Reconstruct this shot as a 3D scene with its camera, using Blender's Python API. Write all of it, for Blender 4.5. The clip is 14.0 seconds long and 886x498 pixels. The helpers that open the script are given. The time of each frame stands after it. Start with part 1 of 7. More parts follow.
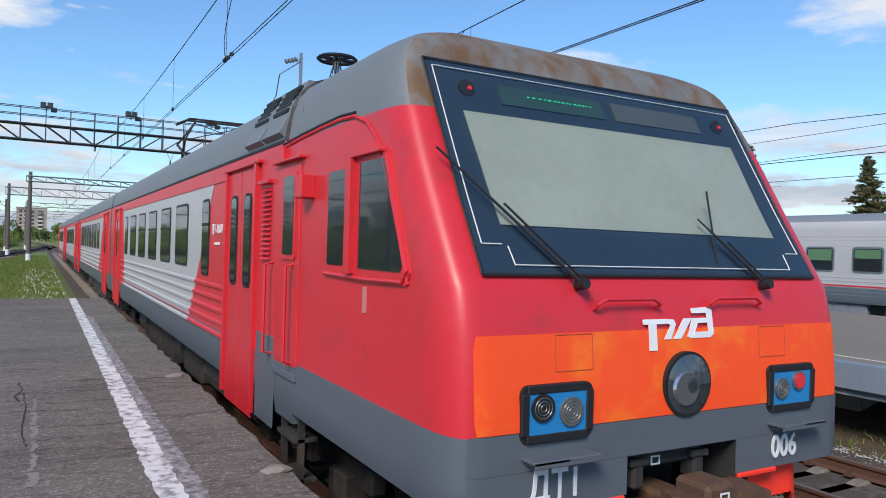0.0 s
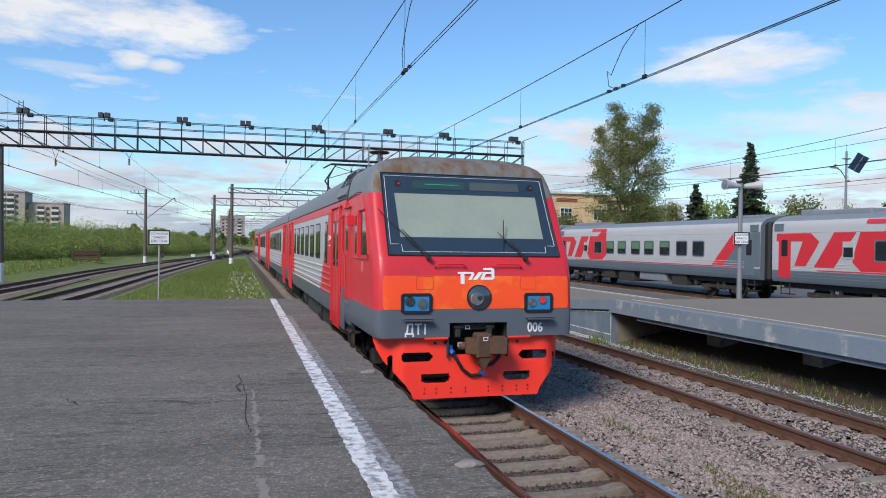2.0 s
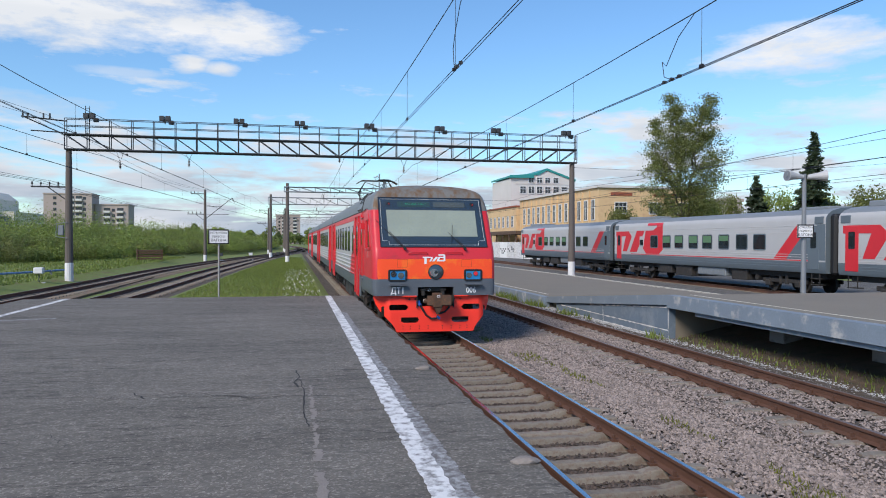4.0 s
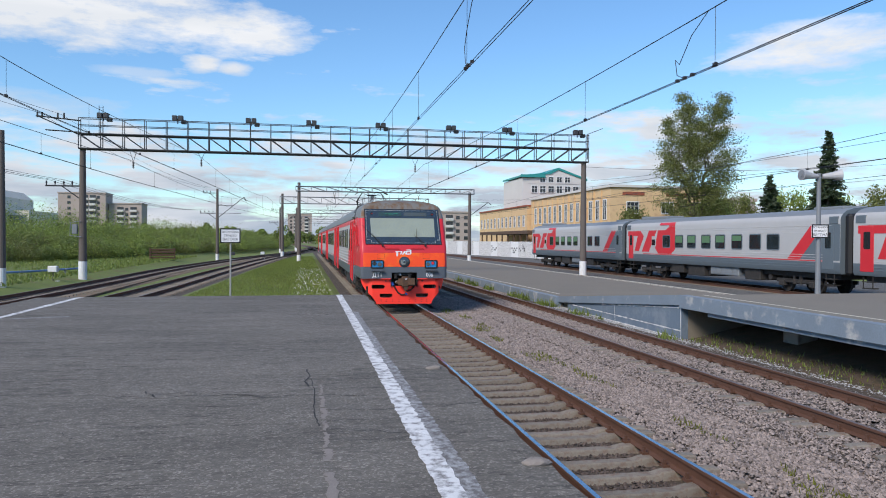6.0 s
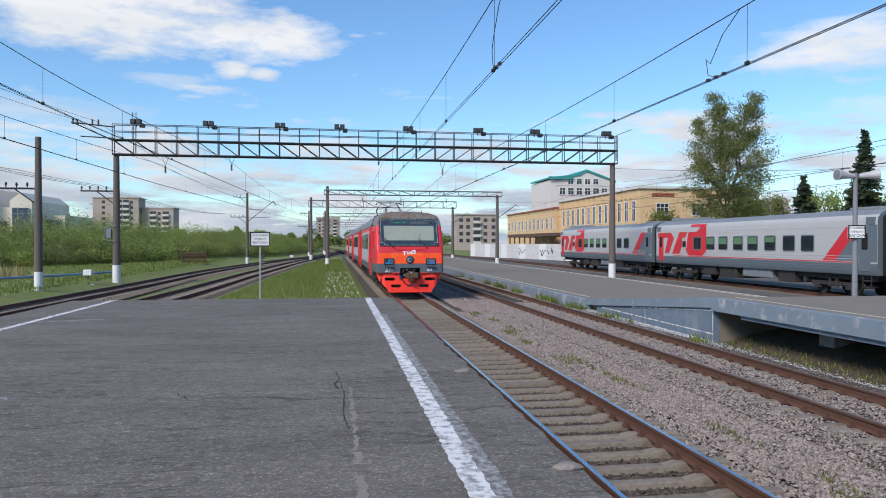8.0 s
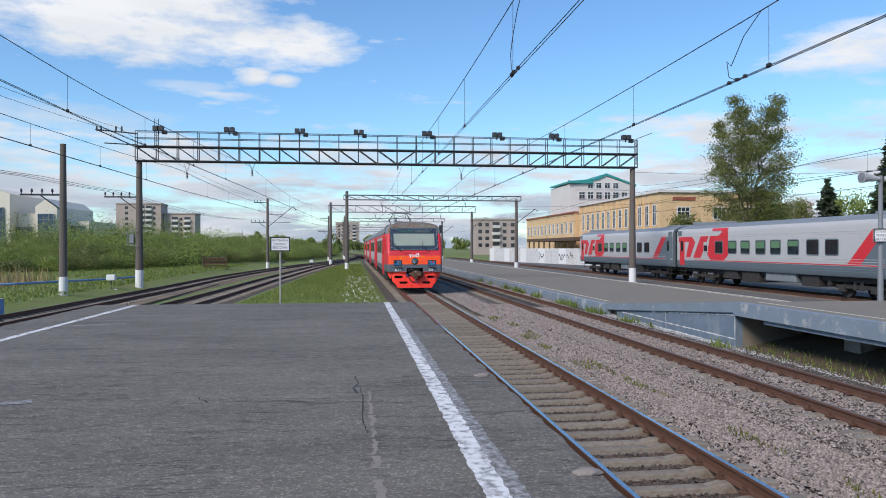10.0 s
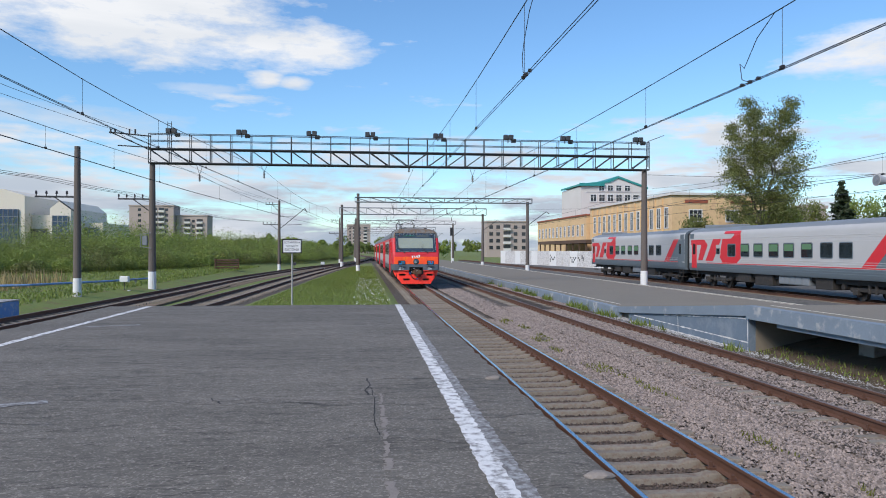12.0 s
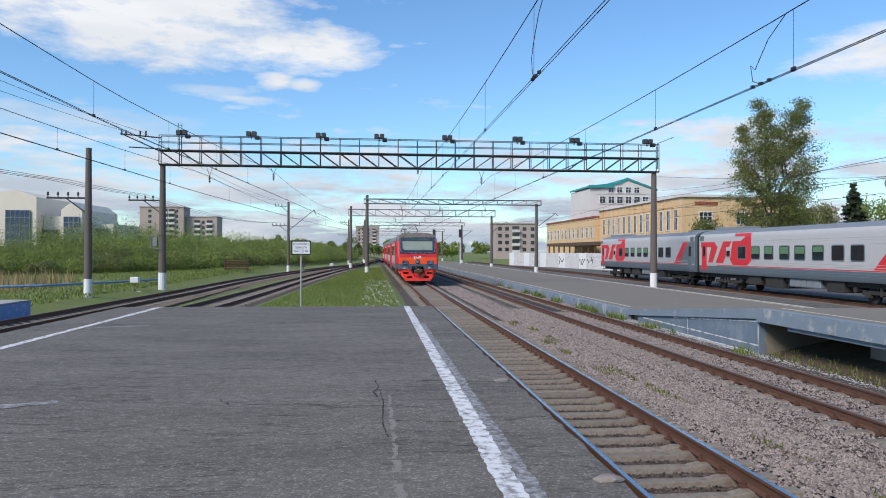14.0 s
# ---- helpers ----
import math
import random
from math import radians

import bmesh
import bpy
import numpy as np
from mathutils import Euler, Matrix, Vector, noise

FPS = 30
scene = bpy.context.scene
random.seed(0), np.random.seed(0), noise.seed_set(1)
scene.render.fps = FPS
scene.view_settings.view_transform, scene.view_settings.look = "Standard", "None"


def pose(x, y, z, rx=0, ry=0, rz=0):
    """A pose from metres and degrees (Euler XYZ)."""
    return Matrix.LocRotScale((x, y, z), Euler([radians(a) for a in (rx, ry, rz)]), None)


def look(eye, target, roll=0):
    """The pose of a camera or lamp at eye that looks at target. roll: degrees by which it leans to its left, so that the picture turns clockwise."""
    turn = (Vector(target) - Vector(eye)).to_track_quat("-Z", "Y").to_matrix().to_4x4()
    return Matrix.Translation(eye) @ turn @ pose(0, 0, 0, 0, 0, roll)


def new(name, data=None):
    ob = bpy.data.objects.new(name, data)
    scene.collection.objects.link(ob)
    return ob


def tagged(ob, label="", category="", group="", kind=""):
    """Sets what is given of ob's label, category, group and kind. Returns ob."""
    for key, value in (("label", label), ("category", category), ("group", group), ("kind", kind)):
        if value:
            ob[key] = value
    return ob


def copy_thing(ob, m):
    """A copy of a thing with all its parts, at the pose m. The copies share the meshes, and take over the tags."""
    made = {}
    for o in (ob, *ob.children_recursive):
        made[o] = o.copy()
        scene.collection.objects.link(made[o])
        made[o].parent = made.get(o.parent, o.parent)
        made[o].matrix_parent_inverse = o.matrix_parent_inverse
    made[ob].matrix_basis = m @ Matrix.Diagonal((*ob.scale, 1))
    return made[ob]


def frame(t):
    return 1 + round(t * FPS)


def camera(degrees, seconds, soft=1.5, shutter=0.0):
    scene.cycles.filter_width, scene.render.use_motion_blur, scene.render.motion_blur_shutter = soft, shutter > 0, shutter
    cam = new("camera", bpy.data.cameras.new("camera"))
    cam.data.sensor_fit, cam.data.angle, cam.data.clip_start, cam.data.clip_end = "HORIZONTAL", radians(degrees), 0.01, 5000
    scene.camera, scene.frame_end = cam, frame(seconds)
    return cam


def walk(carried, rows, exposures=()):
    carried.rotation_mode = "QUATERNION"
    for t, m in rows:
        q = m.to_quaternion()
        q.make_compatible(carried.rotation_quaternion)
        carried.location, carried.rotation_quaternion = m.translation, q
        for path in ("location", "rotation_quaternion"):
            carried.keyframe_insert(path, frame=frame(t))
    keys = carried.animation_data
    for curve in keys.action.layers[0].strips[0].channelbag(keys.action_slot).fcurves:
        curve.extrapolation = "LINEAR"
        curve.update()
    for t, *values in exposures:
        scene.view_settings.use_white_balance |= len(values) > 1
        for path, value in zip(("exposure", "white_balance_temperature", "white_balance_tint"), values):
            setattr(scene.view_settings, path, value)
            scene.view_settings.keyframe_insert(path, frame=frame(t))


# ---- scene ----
FOV = 63.36
cam = camera(FOV, 14.0, soft=1.0, shutter=0.0)
# seconds, place, yaw, pitch, roll: held by a standing person, turning left
TURNS = [
    (0, 0.177, 0.032, 2.673, -29.47, -0.02, -1.70),
    (0.5, 0.107, -0.003, 2.690, -25.56, 0.0, -1.60),
    (1, 0.045, -0.051, 2.702, -22.12, -0.03, -1.46),
    (1.5, 0.024, -0.047, 2.698, -18.98, -0.12, -1.22),
    (2, 0.012, -0.058, 2.702, -16.00, -0.31, -0.81),
    (2.5, 0.005, -0.056, 2.700, -13.98, -0.48, -0.54),
    (3, 0.006, -0.058, 2.704, -12.80, -0.58, -0.25),
    (5.5, 0.003, -0.031, 2.697, -11.23, -0.66, -0.34),
    (6, 0.013, -0.021, 2.700, -10.92, -0.69, -0.31),
    (6.5, 0.016, -0.021, 2.698, -10.36, -0.67, -0.29),
    (7, 0.014, -0.006, 2.698, -9.55, -0.62, -0.19),
    (7.5, 0.006, 0.003, 2.699, -9.16, -0.57, -0.14),
    (8, 0.006, 0.006, 2.698, -8.72, -0.48, -0.08),
    (10.5, 0.013, 0.004, 2.694, -6.95, -0.05, -0.02),
    (11, 0.002, -0.002, 2.698, -6.76, -0.01, -0.08),
    (11.5, -0.002, -0.007, 2.704, -6.57, 0.04, -0.06),
    (12, -0.000, -0.006, 2.696, -6.33, 0.08, -0.09),
    (12.5, 0.007, -0.003, 2.702, -6.14, 0.11, -0.10),
    (13, 0.006, 0.005, 2.697, -5.97, 0.15, -0.15),
    (13.5, -0.004, 0.003, 2.696, -5.81, 0.20, -0.19),
    (14, -0.000, 0.000, 2.700, -5.63, 0.21, -0.22),
]
walk(cam, [(t, pose(x, y, z, 90 + p, r, w)) for t, x, y, z, w, p, r in TURNS])

# ---- world and sun ----
SUN_AZ, SUN_EL = -132.0, 40.0      # compass angle from +y towards +x, height


def build_world():
    w = bpy.data.worlds.new("sky")
    scene.world = w
    w.use_nodes = True
    nt = w.node_tree
    n, l = nt.nodes, nt.links
    n.clear()
    out = n.new("ShaderNodeOutputWorld")
    bg = n.new("ShaderNodeBackground")
    sky = n.new("ShaderNodeTexSky")
    sky.sky_type = "NISHITA"
    sky.sun_disc = False
    sky.sun_elevation = radians(SUN_EL)
    sky.sun_rotation = radians(SUN_AZ)
    sky.air_density, sky.dust_density, sky.ozone_density = 1.2, 0.0, 3.0
    tc = n.new("ShaderNodeTexCoord")
    sep = n.new("ShaderNodeSeparateXYZ")
    l.new(tc.outputs["Generated"], sep.inputs[0])

    def m(op, a, b=None, c=None, clamp=False):
        k = n.new("ShaderNodeMath")
        k.operation, k.use_clamp = op, clamp
        for i, v in enumerate((a, b, c)):
            if v is None:
                continue
            if isinstance(v, (int, float)):
                k.inputs[i].default_value = v
            else:
                l.new(v, k.inputs[i])
        return k.outputs[0]

    az = m("ARCTAN2", sep.outputs[0], sep.outputs[1])
    el = m("ARCSINE", sep.outputs[2])
    # cloud deck seen in perspective: a plane high above
    zc = m("MAXIMUM", sep.outputs[2], 0.02)
    px = m("DIVIDE", sep.outputs[0], m("ADD", zc, 0.06))
    py = m("DIVIDE", sep.outputs[1], m("ADD", zc, 0.06))
    comb = n.new("ShaderNodeCombineXYZ")
    l.new(px, comb.inputs[0])
    l.new(m("MULTIPLY", py, 1.0), comb.inputs[1])
    n1 = n.new("ShaderNodeTexNoise")
    n1.inputs["Scale"].default_value, n1.inputs["Detail"].default_value, n1.inputs["Roughness"].default_value = 0.55, 7, 0.55
    n1.inputs["Distortion"].default_value = 0.4
    l.new(comb.outputs[0], n1.inputs["Vector"])
    fine = n.new("ShaderNodeTexNoise")
    fine.inputs["Scale"].default_value, fine.inputs["Detail"].default_value, fine.inputs["Roughness"].default_value = 13.0, 9, 0.62
    flat = n.new("ShaderNodeCombineXYZ")
    l.new(az, flat.inputs[0])
    l.new(m("MULTIPLY", el, 3.0), flat.inputs[1])
    l.new(flat.outputs[0], fine.inputs["Vector"])
    # broken deck, denser towards the horizon
    low = m("SUBTRACT", 1.0, m("DIVIDE", el, radians(16.0)), clamp=True)
    cover = m("ADD", m("SUBTRACT", n1.outputs[0], 0.68), m("MULTIPLY", low, 0.46))
    tuft = n.new("ShaderNodeTexNoise")
    tuft.inputs["Scale"].default_value, tuft.inputs["Detail"].default_value, tuft.inputs["Roughness"].default_value = 7.0, 8, 0.6
    rows = n.new("ShaderNodeCombineXYZ")
    l.new(az, rows.inputs[0])
    l.new(m("MULTIPLY", el, 4.0), rows.inputs[1])
    l.new(rows.outputs[0], tuft.inputs["Vector"])
    cover = m("ADD", cover, m("MULTIPLY", m("SUBTRACT", tuft.outputs[0], 0.52), 1.1))
    deck = m("MULTIPLY", cover, 5.0, clamp=True)
    # long streaks and puffs: azimuth, elevation, half width, half height (degrees), density
    total = deck
    for a, e, wa, we, d in CLOUDS:
        da = m("DIVIDE", m("SUBTRACT", az, radians(a)), radians(wa))
        de = m("DIVIDE", m("SUBTRACT", el, radians(e)), radians(we))
        r2 = m("ADD", m("MULTIPLY", da, da), m("MULTIPLY", de, de))
        r2 = m("ADD", r2, m("MULTIPLY", m("SUBTRACT", fine.outputs[0], 0.5), 2.6))
        blob = m("MULTIPLY", m("SUBTRACT", 1.0, r2, clamp=True), d * 1.15, clamp=True)
        total = m("MAXIMUM", total, blob)
    shade = n.new("ShaderNodeTexNoise")
    shade.inputs["Scale"].default_value, shade.inputs["Detail"].default_value = 4.2, 6
    bands = n.new("ShaderNodeCombineXYZ")
    l.new(az, bands.inputs[0])
    l.new(m("MULTIPLY", el, 6.5), bands.inputs[1])
    l.new(bands.outputs[0], shade.inputs["Vector"])
    ccol = n.new("ShaderNodeMix")
    ccol.data_type = "RGBA"
    l.new(m("MULTIPLY", m("SUBTRACT", shade.outputs[0], 0.42), 5.5, clamp=True), ccol.inputs["Factor"])
    ccol.inputs["A"].default_value = (*CLOUD_DARK, 1)
    ccol.inputs["B"].default_value = (*CLOUD_LOW, 1)
    up = n.new("ShaderNodeMix")
    up.data_type = "RGBA"
    l.new(m("MULTIPLY", m("DIVIDE", el, radians(15.0), clamp=True), 0.7), up.inputs["Factor"])
    l.new(ccol.outputs["Result"], up.inputs["A"])
    up.inputs["B"].default_value = (*CLOUD_LIGHT, 1)
    tint = n.new("ShaderNodeMix")
    tint.data_type, tint.blend_type = "RGBA", "MULTIPLY"
    tint.inputs["Factor"].default_value = 1.0
    l.new(sky.outputs[0], tint.inputs["A"])
    tint.inputs["B"].default_value = SKY_TINT
    mix = n.new("ShaderNodeMix")
    mix.data_type = "RGBA"
    l.new(total, mix.inputs["Factor"])
    l.new(tint.outputs["Result"], mix.inputs["A"])
    l.new(up.outputs["Result"], mix.inputs["B"])
    l.new(mix.outputs["Result"], bg.inputs[0])
    bg.inputs[1].default_value = SKY_STRENGTH
    l.new(bg.outputs[0], out.inputs[0])


SKY_STRENGTH = 0.108
SKY_TINT = (0.76, 1.0, 1.22, 1)
CLOUD_LIGHT = (7.0, 7.1, 7.3)
CLOUD_LOW = (5.15, 5.4, 5.9)
CLOUD_DARK = (2.9, 3.5, 4.35)
CLOUDS = [
    (-17.0, 16.9, 14.0, 3.9, 1.0), (-5.5, 15.4, 7.0, 2.0, 0.95), (-7.6, 13.0, 1.7, 0.8, 0.9), (-5.4, 12.8, 1.6, 0.6, 0.8), (-12.5, 12.0, 3.4, 0.45, 0.35),
    (37.8, 13.6, 7.5, 2.0, 0.85), (51, 9.0, 14.0, 2.0, 0.7), (62, 17.0, 7.0, 2.5, 0.8), (-24, 9.3, 13, 1.0, 0.5),
    (22, 8.0, 5.0, 1.3, 0.4), (66, 12.0, 4.0, 0.9, 0.6), (64, 8.5, 5.0, 1.2, 0.8),
]
build_world()
sun = new("sun", bpy.data.lights.new("sun", "SUN"))
sun.data.energy, sun.data.angle, sun.data.color = 2.95, radians(22.0), (1.0, 0.905, 0.81)
_e, _a = radians(SUN_EL), radians(SUN_AZ)
_dir = Vector((math.sin(_a) * math.cos(_e), math.cos(_a) * math.cos(_e), math.sin(_e)))
sun.matrix_world = look(_dir * 60 + Vector((0, 30, 0)), (0, 30, 0))
scene.view_settings.exposure = 0.35

# ---- materials ----
MATS = {}


def mat(name, col, rough=0.7, metal=0.0, var=0.25, scale=3.0, fine=60.0, bump=0.15, bump_dist=0.01, spec=0.5, alt=None, alt_amt=0.0,
        rand=0.0, coat=0.0, island=False, stretch=(1, 1, 1), trans=0.0, emit=0.0, fdetail=3):
    """A surface with variation at two scales: stains (scale) and grain (fine), a second colour in patches, and fine relief."""
    if name in MATS:
        return MATS[name]
    ma = bpy.data.materials.new(name)
    MATS[name] = ma
    ma.use_nodes = True
    n, l = ma.node_tree.nodes, ma.node_tree.links
    b = n["Principled BSDF"]
    tc = n.new("ShaderNodeTexCoord")
    mp = n.new("ShaderNodeMapping")
    mp.inputs["Scale"].default_value = stretch
    l.new(tc.outputs["Object"], mp.inputs[0])

    def noise_at(s, d=4, r=0.6):
        k = n.new("ShaderNodeTexNoise")
        k.inputs["Scale"].default_value, k.inputs["Detail"].default_value, k.inputs["Roughness"].default_value = s, d, r
        l.new(mp.outputs[0], k.inputs["Vector"])
        return k.outputs[0]

    big, small = noise_at(scale, 5), noise_at(fine, fdetail, 0.6 if fdetail < 6 else 0.8)
    cur = None
    base = n.new("ShaderNodeRGB")
    base.outputs[0].default_value = (*col, 1)
    cur = base.outputs[0]
    if alt:
        mx = n.new("ShaderNodeMix")
        mx.data_type = "RGBA"
        rp = n.new("ShaderNodeMapRange")
        rp.inputs["From Min"].default_value, rp.inputs["From Max"].default_value = 0.62 - 0.3 * alt_amt, 0.74 - 0.2 * alt_amt
        l.new(noise_at(scale * 2.3, 6, 0.65), rp.inputs[0])
        l.new(rp.outputs[0], mx.inputs["Factor"])
        l.new(cur, mx.inputs["A"])
        mx.inputs["B"].default_value = (*alt, 1)
        cur = mx.outputs["Result"]
    hs = n.new("ShaderNodeHueSaturation")
    ad = n.new("ShaderNodeMath")
    ad.operation = "MULTIPLY_ADD"
    l.new(big, ad.inputs[0])
    ad.inputs[1].default_value, ad.inputs[2].default_value = var * 1.6, 1 - var * 0.8
    ad2 = n.new("ShaderNodeMath")
    ad2.operation = "MULTIPLY_ADD"
    l.new(small, ad2.inputs[0])
    ad2.inputs[1].default_value = var * 1.2
    sb = n.new("ShaderNodeMath")
    sb.operation = "SUBTRACT"
    l.new(ad.outputs[0], sb.inputs[0])
    sb.inputs[1].default_value = var * 0.6
    l.new(sb.outputs[0], ad2.inputs[2])
    val = ad2.outputs[0]
    if rand or island:
        src = n.new("ShaderNodeNewGeometry").outputs["Random Per Island"] if island else n.new("ShaderNodeObjectInfo").outputs["Random"]
        r2 = n.new("ShaderNodeMath")
        r2.operation = "MULTIPLY_ADD"
        l.new(src, r2.inputs[0])
        r2.inputs[1].default_value, r2.inputs[2].default_value = rand * 2, 1 - rand
        r3 = n.new("ShaderNodeMath")
        r3.operation = "MULTIPLY"
        l.new(r2.outputs[0], r3.inputs[0])
        l.new(val, r3.inputs[1])
        val = r3.outputs[0]
    l.new(val, hs.inputs["Value"])
    l.new(cur, hs.inputs["Color"])
    l.new(hs.outputs[0], b.inputs["Base Color"])
    rr = n.new("ShaderNodeMath")
    rr.operation, rr.use_clamp = "MULTIPLY_ADD", True
    l.new(big, rr.inputs[0])
    rr.inputs[1].default_value, rr.inputs[2].default_value = 0.2, rough - 0.1
    l.new(rr.outputs[0], b.inputs["Roughness"])
    b.inputs["Metallic"].default_value = metal
    b.inputs["Specular IOR Level"].default_value = spec
    b.inputs["Coat Weight"].default_value = coat
    b.inputs["Coat Roughness"].default_value = 0.12
    if trans:
        b.inputs["Subsurface Weight"].default_value = 0.0
    if emit:
        b.inputs["Emission Color"].default_value = (*col, 1)
        b.inputs["Emission Strength"].default_value = emit
    if bump:
        bp = n.new("ShaderNodeBump")
        bp.inputs["Strength"].default_value, bp.inputs["Distance"].default_value = bump, bump_dist
        l.new(small, bp.inputs["Height"])
        l.new(bp.outputs[0], b.inputs["Normal"])
    return ma


def leaf_mat(name, col, var=0.35):
    """Leaves that let some light through."""
    ma = mat(name, col, 0.6, var=0.2, scale=0.35, fine=3.0, bump=0, rand=var, island=True)
    n, l = ma.node_tree.nodes, ma.node_tree.links
    b = n["Principled BSDF"]
    tr = n.new("ShaderNodeBsdfTranslucent")
    ms = n.new("ShaderNodeMixShader")
    ms.inputs[0].default_value = 0.35
    l.new(b.inputs["Base Color"].links[0].from_socket, tr.inputs[0])
    l.new(b.outputs[0], ms.inputs[1])
    l.new(tr.outputs[0], ms.inputs[2])
    l.new(ms.outputs[0], n["Material Output"].inputs[0])
    return ma


def glass_mat(name, tint=(0.03, 0.045, 0.05), rough=0.04):
    """A dark pane: deep tinted body under a clear glossy face."""
    ma = bpy.data.materials.new(name)
    ma.use_nodes = True
    b = ma.node_tree.nodes["Principled BSDF"]
    b.inputs["Base Color"].default_value = (*tint, 1)
    b.inputs["Roughness"].default_value = rough
    b.inputs["Specular IOR Level"].default_value = 0.7
    MATS[name] = ma
    return ma


# ---- mesh helpers ----
def box(bm, x0, x1, y0, y1, z0, z1, bev=0.0):
    v = [bm.verts.new((x, y, z)) for x in (x0, x1) for y in (y0, y1) for z in (z0, z1)]
    fs = [bm.faces.new([v[i] for i in q]) for q in ((0, 1, 3, 2), (4, 6, 7, 5), (0, 4, 5, 1), (2, 3, 7, 6), (0, 2, 6, 4), (1, 5, 7, 3))]
    if bev:
        es = list({e for f in fs for e in f.edges})
        bmesh.ops.bevel(bm, geom=es, offset=bev, segments=1, profile=0.5, affect="EDGES")
    return fs


def bar(bm, p, q, r, seg=6, r2=None):
    """A round bar from p to q."""
    p, q = Vector(p), Vector(q)
    d = q - p
    if d.length < 1e-6:
        return
    rot = d.to_track_quat("Z", "Y")
    rings = []
    for c, rad in ((p, r), (q, r if r2 is None else r2)):
        rings.append([bm.verts.new(c + rot @ Vector((rad * math.cos(2 * math.pi * i / seg), rad * math.sin(2 * math.pi * i / seg), 0))) for i in range(seg)])
    for i in range(seg):
        j = (i + 1) % seg
        bm.faces.new((rings[0][i], rings[0][j], rings[1][j], rings[1][i]))
    bm.faces.new(rings[0][::-1])
    bm.faces.new(rings[1])


def tube(bm, pts, r, seg=6):
    """A bent round bar through pts."""
    pts = [Vector(p) for p in pts]
    rings = []
    for k, p in enumerate(pts):
        d = (pts[min(k + 1, len(pts) - 1)] - pts[max(k - 1, 0)]).normalized()
        rot = d.to_track_quat("Z", "Y")
        rings.append([bm.verts.new(p + rot @ Vector((r * math.cos(2 * math.pi * i / seg), r * math.sin(2 * math.pi * i / seg), 0))) for i in range(seg)])
    for a, b in zip(rings, rings[1:]):
        best = min(range(seg), key=lambda s: sum((a[i].co - b[(i + s) % seg].co).length for i in range(seg)))
        for i in range(seg):
            j = (i + 1) % seg
            bm.faces.new((a[i], a[j], b[(j + best) % seg], b[(i + best) % seg]))
    bm.faces.new(rings[0][::-1])
    bm.faces.new(rings[-1])


def angle_iron(bm, p, q, w=0.06):
    """A square rolled bar between two points."""
    bar(bm, p, q, w * 0.6, 4)


def prism(bm, pts, fn, d0, d1):
    """A flat outline (2D points) given depth: fn(u, v, d) places a point."""
    a = [bm.verts.new(fn(u, v, d0)) for u, v in pts]
    b = [bm.verts.new(fn(u, v, d1)) for u, v in pts]
    k = len(pts)
    fs = [bm.faces.new(a[::-1]), bm.faces.new(b)]
    for i in range(k):
        j = (i + 1) % k
        fs.append(bm.faces.new((a[i], a[j], b[j], b[i])))
    return fs


def part(name, bm, material, parent=None, label="", m=None, smooth=False):
    """Links a bmesh as one mesh object under a thing or a part."""
    me = bpy.data.meshes.new(name)
    bmesh.ops.recalc_face_normals(bm, faces=bm.faces)
    bm.to_mesh(me)
    bm.free()
    for ma in (material if isinstance(material, (list, tuple)) else (material,)):
        me.materials.append(ma)
    if smooth:
        me.shade_smooth()
        me.set_sharp_from_angle(angle=radians(35))
    ob = new(name, me)
    if parent is not None:
        ob.parent = parent
    if m is not None:
        ob.matrix_basis = m
    if label:
        ob["label"] = label
    return ob


def raw(name, verts, faces, material, parent=None):
    me = bpy.data.meshes.new(name)
    me.from_pydata(verts, [], faces)
    me.materials.append(material)
    ob = new(name, me)
    if parent is not None:
        ob.parent = parent
    return ob


def again(ob, m, parent=None):
    """Another object on the same mesh."""
    o = bpy.data.objects.new(ob.name.split(".")[0], ob.data)
    scene.collection.objects.link(o)
    o.parent = parent if parent is not None else ob.parent
    o.matrix_basis = m
    for k in ("label", "category", "group", "kind"):
        if k in ob:
            o[k] = ob[k]
    return o


def thing(name, m, label, category, group="", kind=""):
    e = new(name)
    e.empty_display_size = 0.2
    e.matrix_basis = m
    return tagged(e, label, category, group, kind)


def lettering(name, body, size, depth, material, parent, m, align="CENTER", label="", squeeze=1.0, bold=0.0):
    """Built-in font, made into a mesh."""
    cu = bpy.data.curves.new(name, "FONT")
    cu.body, cu.size, cu.extrude, cu.align_x, cu.align_y = body, size, depth, align, "CENTER"
    cu.space_line = 0.85
    cu.offset = bold
    cu.resolution_u = 3
    tmp = bpy.data.objects.new(name, cu)
    scene.collection.objects.link(tmp)
    bpy.context.view_layer.update()
    me = bpy.data.meshes.new_from_object(tmp.evaluated_get(bpy.context.evaluated_depsgraph_get()))
    bpy.data.objects.remove(tmp)
    bpy.data.curves.remove(cu)
    for v in me.vertices:
        v.co.x *= squeeze
    me.materials.clear()
    me.materials.append(material)
    ob = new(name, me)
    ob.parent = parent
    ob.matrix_basis = m
    if label:
        ob["label"] = label
    return ob


def lerp(tab, x):
    """Piecewise linear table lookup."""
    return float(np.interp(x, [a for a, _ in tab], [b for _, b in tab]))

